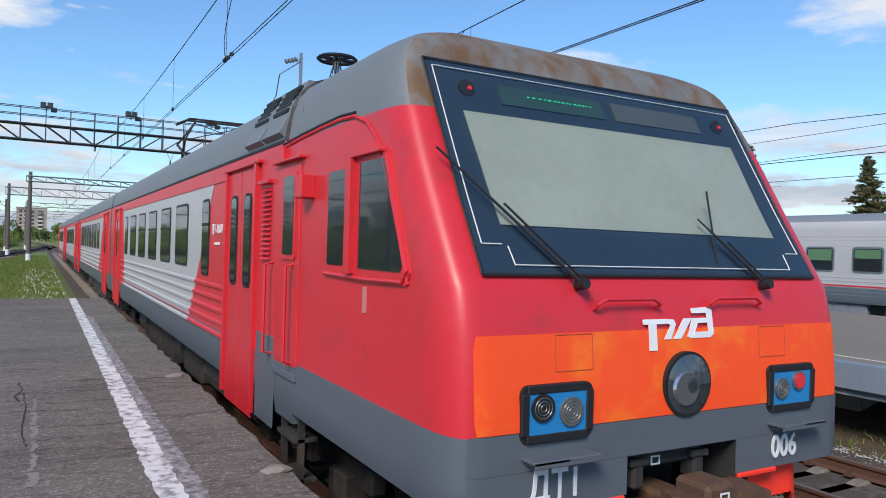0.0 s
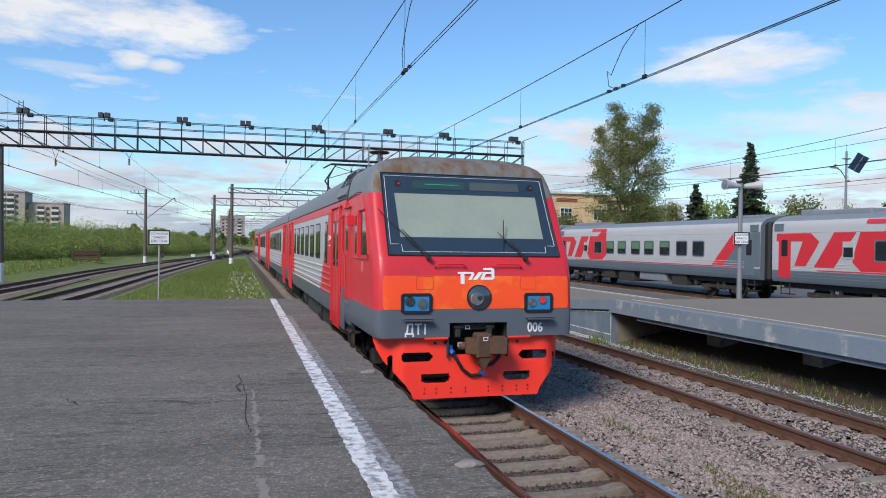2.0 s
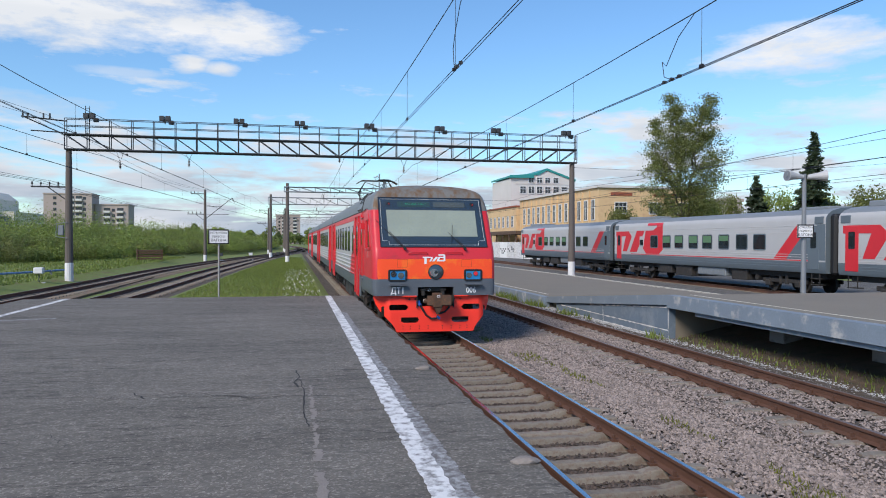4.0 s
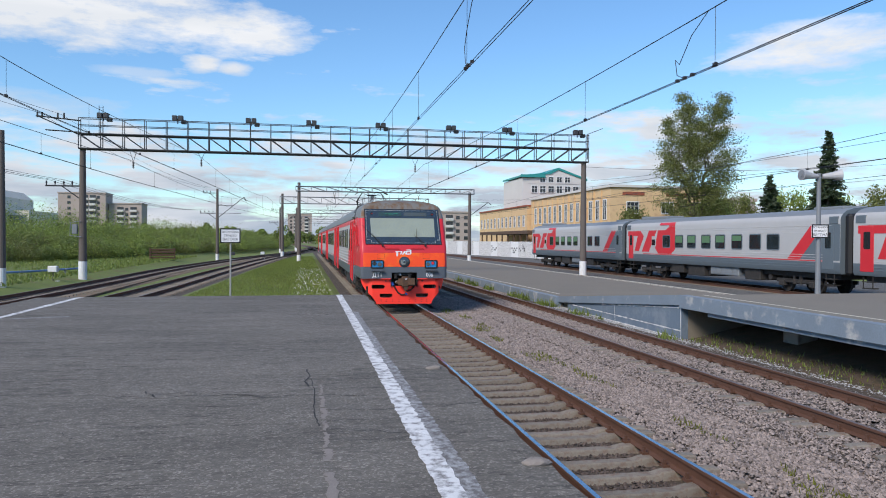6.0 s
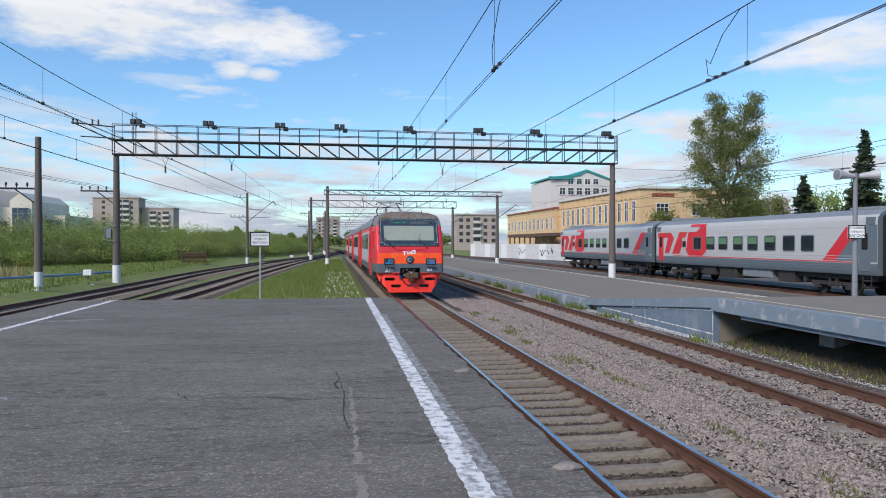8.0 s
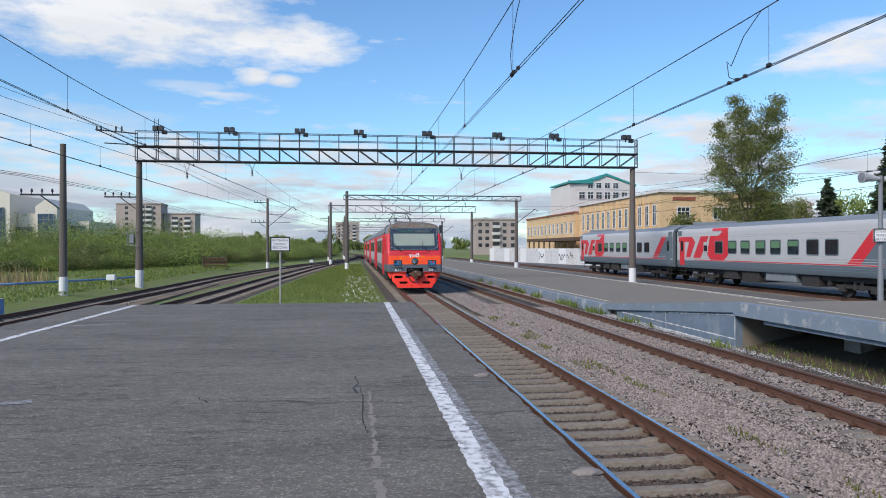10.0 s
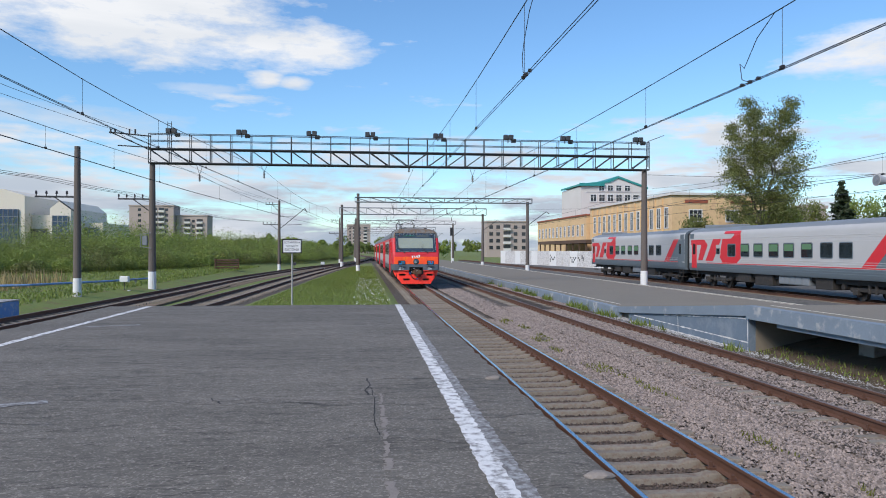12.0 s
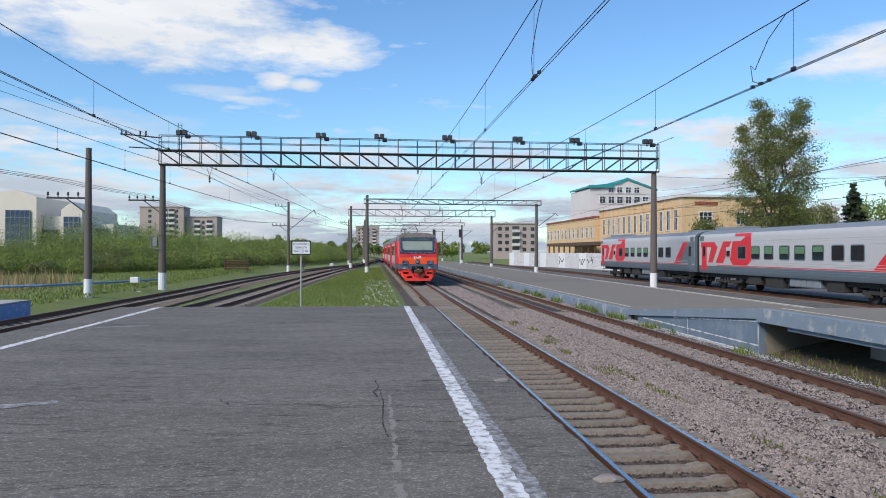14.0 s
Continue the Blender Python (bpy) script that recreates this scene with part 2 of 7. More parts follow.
# ---- surfaces of the setting ----
def asphalt_mat(name, col):
    """Worn asphalt: aggregate grains, mottling, long hairline crazing and broad stains."""
    ma = bpy.data.materials.new(name)
    MATS[name] = ma
    ma.use_nodes = True
    n, l = ma.node_tree.nodes, ma.node_tree.links
    b = n["Principled BSDF"]
    tc = n.new("ShaderNodeTexCoord")

    def tex(kind, s, stretch=(1, 1, 1), detail=4, rough=0.6):
        mp = n.new("ShaderNodeMapping")
        mp.inputs["Scale"].default_value = stretch
        l.new(tc.outputs["Object"], mp.inputs[0])
        k = n.new(kind)
        k.inputs["Scale"].default_value = s
        k.inputs["Detail"].default_value, k.inputs["Roughness"].default_value = detail, rough
        l.new(mp.outputs[0], k.inputs["Vector"])
        return k

    def span(src, a, b_, c, d):
        r = n.new("ShaderNodeMapRange")
        for i, v in enumerate((a, b_, c, d)):
            r.inputs[1 + i].default_value = v
        l.new(src, r.inputs[0])
        return r.outputs[0]

    def op(kind, a, c):
        k = n.new("ShaderNodeMath")
        k.operation = kind
        for i, v in enumerate((a, c)):
            if isinstance(v, float):
                k.inputs[i].default_value = v
            else:
                l.new(v, k.inputs[i])
        return k.outputs[0]

    grain = n.new("ShaderNodeTexVoronoi")
    grain.inputs["Scale"].default_value = 62.0
    l.new(tc.outputs["Object"], grain.inputs["Vector"])
    sp = n.new("ShaderNodeSeparateColor")
    l.new(grain.outputs["Color"], sp.inputs[0])
    speck = span(op("POWER", sp.outputs[0], 5.0), 0.0, 1.0, 0.84, 1.75)
    mid = span(tex("ShaderNodeTexNoise", 9.0, (0.7, 1.2, 1), 9, 0.78).outputs[0], 0.32, 0.68, 0.72, 1.28)
    wide = span(tex("ShaderNodeTexNoise", 0.8, (0.5, 1.6, 1), 6, 0.6).outputs[0], 0.32, 0.68, 0.84, 1.18)
    craze = op("ABSOLUTE", op("SUBTRACT", tex("ShaderNodeTexNoise", 1.5, (0.33, 2.3, 1), 7, 0.62).outputs[0], 0.5), 0.0)
    craze = span(craze, 0.0, 0.016, 0.42, 1.0)
    patchy = span(tex("ShaderNodeTexNoise", 0.6, (1, 1, 1), 3, 0.5).outputs[0], 0.46, 0.56, 1.0, 0.0)
    craze = op("MAXIMUM", craze, patchy)
    val = op("MULTIPLY", op("MULTIPLY", speck, mid), op("MULTIPLY", wide, craze))
    hs = n.new("ShaderNodeHueSaturation")
    hs.inputs["Color"].default_value = (*col, 1)
    l.new(val, hs.inputs["Value"])
    l.new(hs.outputs[0], b.inputs["Base Color"])
    l.new(span(mid, 0.7, 1.3, 0.98, 0.82), b.inputs["Roughness"])
    b.inputs["Specular IOR Level"].default_value = 0.35
    bp = n.new("ShaderNodeBump")
    bp.inputs["Strength"].default_value, bp.inputs["Distance"].default_value = 0.7, 0.006
    l.new(op("ADD", mid, op("MULTIPLY", sp.outputs[0], 0.4)), bp.inputs["Height"])
    l.new(bp.outputs[0], b.inputs["Normal"])
    return ma


ASPHALT = asphalt_mat("asphalt", (0.155, 0.139, 0.117))
ASPHALT2 = mat("pale_asphalt", (0.205, 0.178, 0.138), 0.9, var=0.2, scale=0.5, fine=80, bump=0.4, bump_dist=0.005)
PAINT_W = mat("worn_white_paint", (0.70, 0.69, 0.67), 0.8, var=0.25, scale=4, fine=40, fdetail=7, bump=0.3, alt=(0.2, 0.185, 0.175), alt_amt=0.5)
PAINT_OLD = mat("faded_white_paint", (0.36, 0.36, 0.35), 0.85, var=0.3, scale=7, fine=60, alt=(0.135, 0.122, 0.115), alt_amt=0.8)
PAINT_CREAM = mat("cream_line_paint", (0.62, 0.58, 0.46), 0.8, var=0.2, scale=4, fine=50)
CONCRETE = mat("platform_concrete", (0.36, 0.35, 0.33), 0.9, var=0.3, scale=1.2, fine=40, bump=0.5, alt=(0.2, 0.19, 0.18), alt_amt=0.35)
BLUEGREY = mat("blue_grey_painted_concrete", (0.19, 0.235, 0.28), 0.8, var=0.25, scale=0.9, fine=25, bump=0.4, alt=(0.42, 0.42, 0.41), alt_amt=0.22)
SLEEPER = mat("sleeper_concrete", (0.215, 0.188, 0.15), 0.9, var=0.35, scale=4, fine=60, bump=0.5, rand=0.15, alt=(0.17, 0.12, 0.09), alt_amt=0.5)
RUST = mat("rusty_rail_steel", (0.13, 0.065, 0.042), 0.75, metal=0.3, var=0.3, scale=6, fine=80, bump=0.3)
RAILTOP = mat("polished_rail_head", (0.42, 0.45, 0.5), 0.22, metal=1.0, var=0.1, scale=3, fine=90, bump=0.03)
RUSTTOP = mat("dull_rail_head", (0.26, 0.19, 0.16), 0.5, metal=0.6, var=0.2, scale=3, fine=90, bump=0.05)
BALLAST = mat("ballast_bed", (0.08, 0.062, 0.046), 0.95, var=0.55, scale=1.3, fine=24, bump=1.0, bump_dist=0.04, alt=(0.15, 0.12, 0.10), alt_amt=0.4)
STONE = mat("ballast_stone", (0.25, 0.205, 0.18), 0.9, var=0.25, scale=5, fine=50, bump=0.2, rand=0.45, island=True)
STONE_GREY = mat("grey_ballast_stone", (0.33, 0.33, 0.325), 0.9, var=0.2, scale=5, fine=50, bump=0.2, rand=0.35, island=True)
EARTH = mat("trodden_earth", (0.19, 0.13, 0.085), 0.95, var=0.35, scale=0.8, fine=20, bump=0.6, bump_dist=0.03, alt=(0.12, 0.12, 0.05), alt_amt=0.4)
GRASS = mat("rough_grass_ground", (0.145, 0.185, 0.04), 0.95, var=0.4, scale=0.35, fine=9, bump=0.8, bump_dist=0.05, alt=(0.16, 0.125, 0.05), alt_amt=0.35)
BLADE = leaf_mat("grass_blade", (0.185, 0.235, 0.05))
DRY = leaf_mat("dry_reed", (0.36, 0.28, 0.13))

GREYBED = mat("grey_ballast_bed", (0.13, 0.125, 0.115), 0.95, var=0.5, scale=1.5, fine=24, bump=1.0, bump_dist=0.04, alt=(0.07, 0.065, 0.06), alt_amt=0.4)

PLAT_Z = 1.10
TRACK_X, TRACK2_X, WAGON_X = 3.86, 8.93, 27.15


def slab(name, x0, x1, y0, y1, z0, z1, material, label, category, nx=1, ny=1):
    bm = bmesh.new()
    box(bm, x0, x1, y0, y1, z0, z1)
    return tagged(part(name, bm, material), label, category, kind="structure")


def ground():
    """One sheet to the horizon, a little higher on the scrub side."""
    xs = [-3000, -900, -300, -120, -60, -40, -30, -24, -20, -17, -14, -11, -8, -4, 0, 4, 8, 12, 16, 20, 30, 45, 70, 120, 300, 900, 3000]
    ys = [-800, -200, -60, -20, 0, 20, 40, 60, 80, 100, 130, 170, 230, 320, 500, 900, 1800, 3600]
    def h(x, y):
        return -0.34 + 0.55 * max(0.0, min(1.0, (-x - 14.6) / 3.0)) + 0.10 * noise.noise((x * 0.05, y * 0.05, 0.0)) * (1 if abs(x) > 14 else 0.2)
    vs = [(x, y, h(x, y)) for y in ys for x in xs]
    k = len(xs)
    fs = [(j * k + i, j * k + i + 1, (j + 1) * k + i + 1, (j + 1) * k + i) for j in range(len(ys) - 1) for i in range(k - 1)]
    tagged(raw("ground", vs, fs, GRASS), "rough green grass with bare brown patches", "ground", kind="structure")


def platforms():
    # island platform underfoot: worn asphalt over a concrete edge
    bm = bmesh.new()
    box(bm, -7.0, 1.67, -40, 21.0, 0.88, PLAT_Z)
    p = tagged(part("platform", bm, ASPHALT), "grey cracked asphalt station platform", "platform", kind="structure")
    # ragged asphalt lip along both edges
    rng = random.Random(3)
    for side, xe in ((1, 1.67), (-1, -7.0)):
        bm = bmesh.new()
        pts = []
        y = -14.0
        while y < 21.0:
            pts.append((xe + side * (0.085 + rng.uniform(-0.03, 0.03)), y))
            y += rng.uniform(0.12, 0.45)
        pts.append((xe + side * 0.07, 21.0))
        top = [bm.verts.new((x, y, PLAT_Z - rng.uniform(0.0, 0.008))) for x, y in pts]
        low = [bm.verts.new((x - side * 0.01, y, PLAT_Z - 0.055)) for x, y in pts]
        inn = [bm.verts.new((xe - side * 0.002, y, PLAT_Z)) for x, y in pts]
        for i in range(len(pts) - 1):
            bm.faces.new((inn[i], inn[i + 1], top[i + 1], top[i]))
            bm.faces.new((top[i], top[i + 1], low[i + 1], low[i]))
        part("asphalt_lip", bm, ASPHALT, p)
    bm = bmesh.new()
    box(bm, -6.95, 1.61, -40, 20.95, 0.55, 0.878)
    part("edge_beam", bm, CONCRETE, p, "weathered concrete edge beam")
    bm = bmesh.new()
    box(bm, -6.35, 1.25, -40, 20.7, -0.5, 0.55)
    part("platform_base", bm, CONCRETE, p)
    # right-hand platform: high part on posts, a ramp, then a low part
    bm = bmesh.new()
    box(bm, 11.32, 21.6, -60, 19.7, 0.98, PLAT_Z)
    q = tagged(part("platform_opposite", bm, ASPHALT2), "pale worn asphalt platform on a concrete slab", "platform", kind="structure")
    bm = bmesh.new()
    box(bm, 11.02, 11.317, -60, 19.7, 0.72, PLAT_Z + 0.004)
    box(bm, 11.12, 11.317, -60, 18.3, 0.60, 0.72)
    part("edge_beam", bm, BLUEGREY, q, "blue-grey painted concrete edge with peeling paint")
    bm = bmesh.new()
    box(bm, 11.32, 21.6, -60, 19.7, 0.72, 0.978)
    part("slab", bm, CONCRETE, q)
    post = None
    for k, y in enumerate((19.2, 13.4, 7.6, 1.8, -4, -10, -16)):
        if post is None:
            bm = bmesh.new()
            box(bm, -0.3, 0.3, -0.3, 0.3, -0.6, 0.45, 0.02)
            box(bm, -0.36, 0.6, -0.36, 0.36, 0.452, 0.72, 0.02)
            post = part("support_pier", bm, CONCRETE, q, m=pose(12.9, y - 2.4, 0))
        else:
            again(post, pose(13.0, y, 0))
    # wall set back under the slab, darker than the other concrete
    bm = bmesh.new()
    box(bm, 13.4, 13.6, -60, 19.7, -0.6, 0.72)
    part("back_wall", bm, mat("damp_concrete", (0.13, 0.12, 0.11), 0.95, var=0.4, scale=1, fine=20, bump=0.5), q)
    # ramp
    bm = bmesh.new()
    f = lambda u, v, d: (d, u, v)
    prism(bm, [(19.7, -0.5), (19.7, PLAT_Z), (30.2, 0.24), (30.2, -0.5)], f, 11.32, 21.6)
    tagged(part("ramp", bm, ASPHALT2), "asphalt ramp down to the low platform", "ramp", kind="structure")
    r = thing("ramp_wall", pose(0, 0, 0), "blue-grey painted concrete ramp wall with white chipped joints", "wall", kind="structure")
    bm = bmesh.new()
    prism(bm, [(19.7, -0.5), (19.7, 0.80), (29.2, 0.06), (29.2, -0.5)], f, 11.12, 11.317)
    part("wall_face", bm, mat("slate_painted_concrete", (0.14, 0.185, 0.235), 0.8, var=0.3, scale=0.8, fine=25, bump=0.4, alt=(0.2, 0.24, 0.28), alt_amt=0.4), r)
    # chipped pale joints across the face
    rj = random.Random(12)
    pale = mat("chipped_white_joint", (0.62, 0.62, 0.60), 0.9, var=0.3, scale=3, fine=30, bump=0.4)
    for ya, za, yb, zb in ((19.75, 0.02, 28.6, 0.02), (19.75, 0.72, 25.6, 0.30), (19.76, -0.25, 19.77, 0.75), (24.4, -0.2, 24.45, 0.4), (20.0, -0.21, 27.5, -0.21)):
        bm = bmesh.new()
        k = max(3, int(math.hypot(yb - ya, zb - za) / 0.15))
        prev = None
        for i in range(k + 1):
            yy, zz = ya + (yb - ya) * i / k, za + (zb - za) * i / k
            w = rj.uniform(0.004, 0.03)
            dy, dz = (0, w) if abs(yb - ya) > abs(zb - za) else (w, 0)
            cur = [bm.verts.new((11.112, yy - dy, zz - dz)), bm.verts.new((11.112, yy + dy, zz + dz))]
            if prev:
                bm.faces.new((prev[0], prev[1], cur[1], cur[0]))
            prev = cur
        part("chipped_joint", bm, pale, r)
    bm = bmesh.new()
    prism(bm, [(19.7, 0.80), (19.7, PLAT_Z + 0.01), (30.2, 0.25), (30.2, 0.0), (29.2, 0.06)], f, 11.04, 11.317)
    part("coping", bm, BLUEGREY, r)
    # low platform and its kerb
    bm = bmesh.new()
    box(bm, 11.2, 19.6, 30.2, 190, -0.5, 0.24)
    lo = tagged(part("platform_low", bm, ASPHALT2), "low pale asphalt platform", "platform", kind="structure")
    bm = bmesh.new()
    y = 30.2
    while y < 150:
        box(bm, 10.92, 11.197, y, y + 2.94, -0.3, 0.245 + rng.uniform(-0.015, 0.015), 0.015)
        y += 3.0
    part("kerb_stones", bm, BLUEGREY, lo, "blue-grey kerb stones")
    bm = bmesh.new()
    box(bm, 19.603, 19.8, 30.2, 150, -0.3, 0.245)
    part("back_kerb", bm, PAINT_CREAM, lo)


def paint_marks():
    """Painted lines lie a few millimetres proud, with uneven edges."""
    rng = random.Random(8)

    def strip(name, x0, y0, x1, y1, w, material, z, wob, label, step=0.25):
        bm = bmesh.new()
        n = max(2, int(math.hypot(x1 - x0, y1 - y0) / step))
        d = Vector((x1 - x0, y1 - y0, 0)).normalized()
        s = Vector((d.y, -d.x, 0))
        prev = None
        for i in range(n + 1):
            c = Vector((x0, y0, z)).lerp(Vector((x1, y1, z)), i / n)
            a = bm.verts.new(c - s * (w / 2 + rng.uniform(-wob, wob)))
            b = bm.verts.new(c + s * (w / 2 + rng.uniform(-wob, wob)))
            if prev:
                bm.faces.new((prev[0], prev[1], b, a))
            prev = (a, b)
        return tagged(part(name, bm, material), label, "line", kind="structure")

    strip("painted_line", 0.885, -10, 1.0, 20.95, 0.17, PAINT_W, PLAT_Z + 0.006, 0.012, "worn white safety line on the asphalt", 0.05)
    strip("old_painted_line", 1.03, -10, 1.10, 16.0, 0.15, PAINT_OLD, PLAT_Z + 0.004, 0.014, "older faded white line beside the new one", 0.05)
    strip("painted_line", -6.12, -8, -5.94, 20.95, 0.16, PAINT_W, PLAT_Z + 0.006, 0.012, "white safety line along the far platform edge", 0.12)
    strip("painted_dash", -5.7, 15.5, -4.7, 15.8, 0.16, PAINT_OLD, PLAT_Z + 0.005, 0.03, "faded white mark on the asphalt", 0.1)
    strip("painted_dash", -4.3, 7.4, -3.3, 7.95, 0.2, PAINT_OLD, PLAT_Z + 0.005, 0.04, "faded white mark on the asphalt", 0.1)
    strip("painted_line", 11.75, -50, 11.75, 19.6, 0.10, PAINT_CREAM, PLAT_Z + 0.006, 0.008, "cream line on the opposite platform")
    strip("painted_line", 11.62, 31.5, 11.62, 150, 0.12, PAINT_CREAM, 0.246, 0.01, "cream line on the low platform", 0.6)
    strip("painted_line", 19.3, 30.4, 19.3, 150, 0.10, PAINT_CREAM, 0.246, 0.01, "cream line on the low platform", 0.6)


def rail_mesh(bm, path, head):
    """One rail swept along path (x, y at rail height 0): foot, web and head."""
    prof = [(-0.075, -0.18), (0.075, -0.18), (0.075, -0.168), (0.012, -0.145), (0.012, -0.05), (0.037, -0.04), (0.037, -0.006), (0.03, 0.0), (-0.03, 0.0), (-0.037, -0.006), (-0.037, -0.04), (-0.012, -0.05), (-0.012, -0.145), (-0.075, -0.168)]
    rings = []
    for k, (x, y) in enumerate(path):
        a, b = path[max(k - 1, 0)], path[min(k + 1, len(path) - 1)]
        d = Vector((b[0] - a[0], b[1] - a[1], 0)).normalized()
        s = Vector((d.y, -d.x, 0))
        rings.append([bm.verts.new(Vector((x, y, 0)) + s * u + Vector((0, 0, v))) for u, v in prof])
    n = len(prof)
    for a, b in zip(rings, rings[1:]):
        for i in range(n):
            j = (i + 1) % n
            f = bm.faces.new((a[i], a[j], b[j], b[i]))
            f.material_index = 1 if i == 7 else 0
    bm.faces.new(rings[0])
    bm.faces.new(rings[-1][::-1])


def offset_path(path, off):
    out = []
    for k, (x, y) in enumerate(path):
        a, b = path[max(k - 1, 0)], path[min(k + 1, len(path) - 1)]
        d = Vector((b[0] - a[0], b[1] - a[1], 0)).normalized()
        out.append((x + d.y * off, y - d.x * off))
    return out


def dense(path, step):
    """Smooths a path of a few places (Catmull-Rom) and cuts it into even steps."""
    P = [Vector((*p, 0)) for p in path]
    P = [P[0] * 2 - P[1]] + P + [P[-1] * 2 - P[-2]]
    out = []
    for i in range(1, len(P) - 2):
        n = max(2, int((P[i + 1] - P[i]).length / step))
        for k in range(n):
            t = k / n
            a, b, c, d = P[i - 1], P[i], P[i + 1], P[i + 2]
            q = 0.5 * ((2 * b) + (c - a) * t + (2 * a - 5 * b + 4 * c - d) * t * t + (3 * b - a - 3 * c + d) * t ** 3)
            out.append((q.x, q.y))
    out.append((P[-2].x, P[-2].y))
    return out


TRACKS = []


def track(path, head, label, sleepers_from, sleepers_to, bed=BALLAST, bed_w=1.9, step=4.0, pieces=True, bed_z=-0.29):
    t = thing("railway_track", pose(0, 0, 0), label, "railway track", kind="structure")
    pts = dense(path, step)
    TRACKS.append(pts)
    for off in (-0.797, 0.797):
        bm = bmesh.new()
        rail_mesh(bm, offset_path(pts, off), head)
        part("rail", bm, [RUST, head], t)
    # bed
    bm = bmesh.new()
    for u0, z0, u1, z1 in ((-bed_w - 0.5, -0.5, -bed_w, bed_z), (-bed_w, bed_z, bed_w, bed_z), (bed_w, bed_z, bed_w + 0.5, -0.5)):
        A, B = offset_path(pts, u0), offset_path(pts, u1)
        va = [bm.verts.new((x, y, z0)) for x, y in A]
        vb = [bm.verts.new((x, y, z1)) for x, y in B]
        for i in range(len(pts) - 1):
            bm.faces.new((va[i], vb[i], vb[i + 1], va[i + 1]))
    part("ballast_bed", bm, bed, t)
    # sleepers along the way
    fine = dense(path, 0.3)
    acc, last, count, proto = 0.0, None, 0, None
    for k in range(1, len(fine)):
        a, b = Vector(fine[k - 1]), Vector(fine[k])
        acc += (b - a).length
        if acc < 0.56:
            continue
        acc -= 0.56
        if not (sleepers_from <= b.y <= sleepers_to) or count >= 290:
            continue
        ang = math.degrees(math.atan2(b.y - a.y, b.x - a.x)) - 90
        mm = pose(b.x, b.y, 0, 0, 0, ang + random.uniform(-0.5, 0.5))
        if proto is None:
            proto = sleeper(t, mm)
        else:
            again(proto, mm)
        count += 1
    return t


def sleeper(t, mm):
    """Concrete sleeper: high ends under the rails, a lower middle."""
    bm = bmesh.new()
    prof = [(-1.35, -0.185), (-1.2, -0.175), (-0.62, -0.178), (-0.45, -0.215), (0.45, -0.215), (0.62, -0.178), (1.2, -0.175), (1.35, -0.185)]
    rows = []
    for x, z in prof:
        rows.append([bm.verts.new((x, y, zz)) for y, zz in ((-0.12, -0.33), (-0.088, z - 0.018), (-0.072, z), (0.072, z), (0.088, z - 0.018), (0.12, -0.33))])
    for a, b in zip(rows, rows[1:]):
        for i in range(5):
            bm.faces.new((a[i], a[i + 1], b[i + 1], b[i]))
    bm.faces.new(rows[0])
    bm.faces.new(rows[-1][::-1])
    return part("sleeper", bm, SLEEPER, t, m=mm)


def fasteners(t, x, y0, y1):
    """Clips and bolts beside both rails of a straight track."""
    vs, fs = [], []
    y = y0
    while y < y1:
        for sx in (-0.797, 0.797):
            for s in (-1, 1):
                cx = x + sx + s * 0.115
                for bx, by, bz, h in ((0.045, 0.05, -0.178, 0.03), (0.018, 0.018, -0.15, 0.07)):
                    k = len(vs)
                    for dx in (-bx, bx):
                        for dy in (-by, by):
                            for dz in (0, h):
                                vs.append((cx + dx, y + dy, bz + dz))
                    fs += [tuple(k + i for i in q) for q in ((0, 1, 3, 2), (4, 6, 7, 5), (0, 4, 5, 1), (2, 3, 7, 6), (1, 5, 7, 3))]
        y += 0.56
    o = raw("fasteners", vs, fs, RUST, t)
    tagged(o, "rusty rail clips and bolts", kind="stuff")


ground()
platforms()
paint_marks()
T1 = track([(TRACK_X, -30), (TRACK_X, 40), (TRACK_X, 150), (TRACK_X + 0.3, 220), (TRACK_X - 3, 330), (TRACK_X - 16, 480)], RAILTOP, "railway track with polished rails on concrete sleepers", -4, 150)
fasteners(T1, TRACK_X, -3.9, 45)
T2 = track([(TRACK2_X, -30), (TRACK2_X, 40), (TRACK2_X, 150), (TRACK2_X, 320)], RUSTTOP, "railway track with brown rusty rails", -4, 150, bed_z=-0.215)
fasteners(T2, TRACK2_X, -3.9, 45)
TA = track([(-9.2, -30), (-9.2, 10), (-8.9, 26), (-8.15, 40), (-7.6, 54), (-7.1, 68), (-5.0, 108), (-1.1, 158), (2.2, 215), (3.7, 270)], RUSTTOP, "railway track curving in beside the grass", -30, 120)
TB = track([(-14.2, -30), (-13.8, 10), (-13.35, 27), (-13.0, 38), (-12.55, 50), (-11.9, 74), (-8.6, 112), (-4.4, 145), (-0.6, 195), (2.4, 255)], RUSTTOP, "railway track with a cinder bed beside the scrub", -30, 120, bed=EARTH)
TW = track([(WAGON_X, -60), (WAGON_X, 60), (WAGON_X, 200)], RUSTTOP, "railway track behind the opposite platform", 20, 110, bed=GREYBED)

# ---- the departing red train ----
RED = mat("train_red_paint", (0.62, 0.024, 0.034), 0.42, var=0.12, scale=1.2, fine=25, bump=0.03, coat=0.08, alt=(0.50, 0.03, 0.035), alt_amt=0.25)
ORANGE = mat("warning_orange_paint", (1.0, 0.085, 0.012), 0.5, var=0.10, scale=1.1, fine=25, bump=0.03, alt=(1.0, 0.18, 0.012), alt_amt=0.38)
PLOWRED = mat("plow_red_paint", (1.0, 0.045, 0.022), 0.5, var=0.10, scale=2.5, fine=30, bump=0.05)
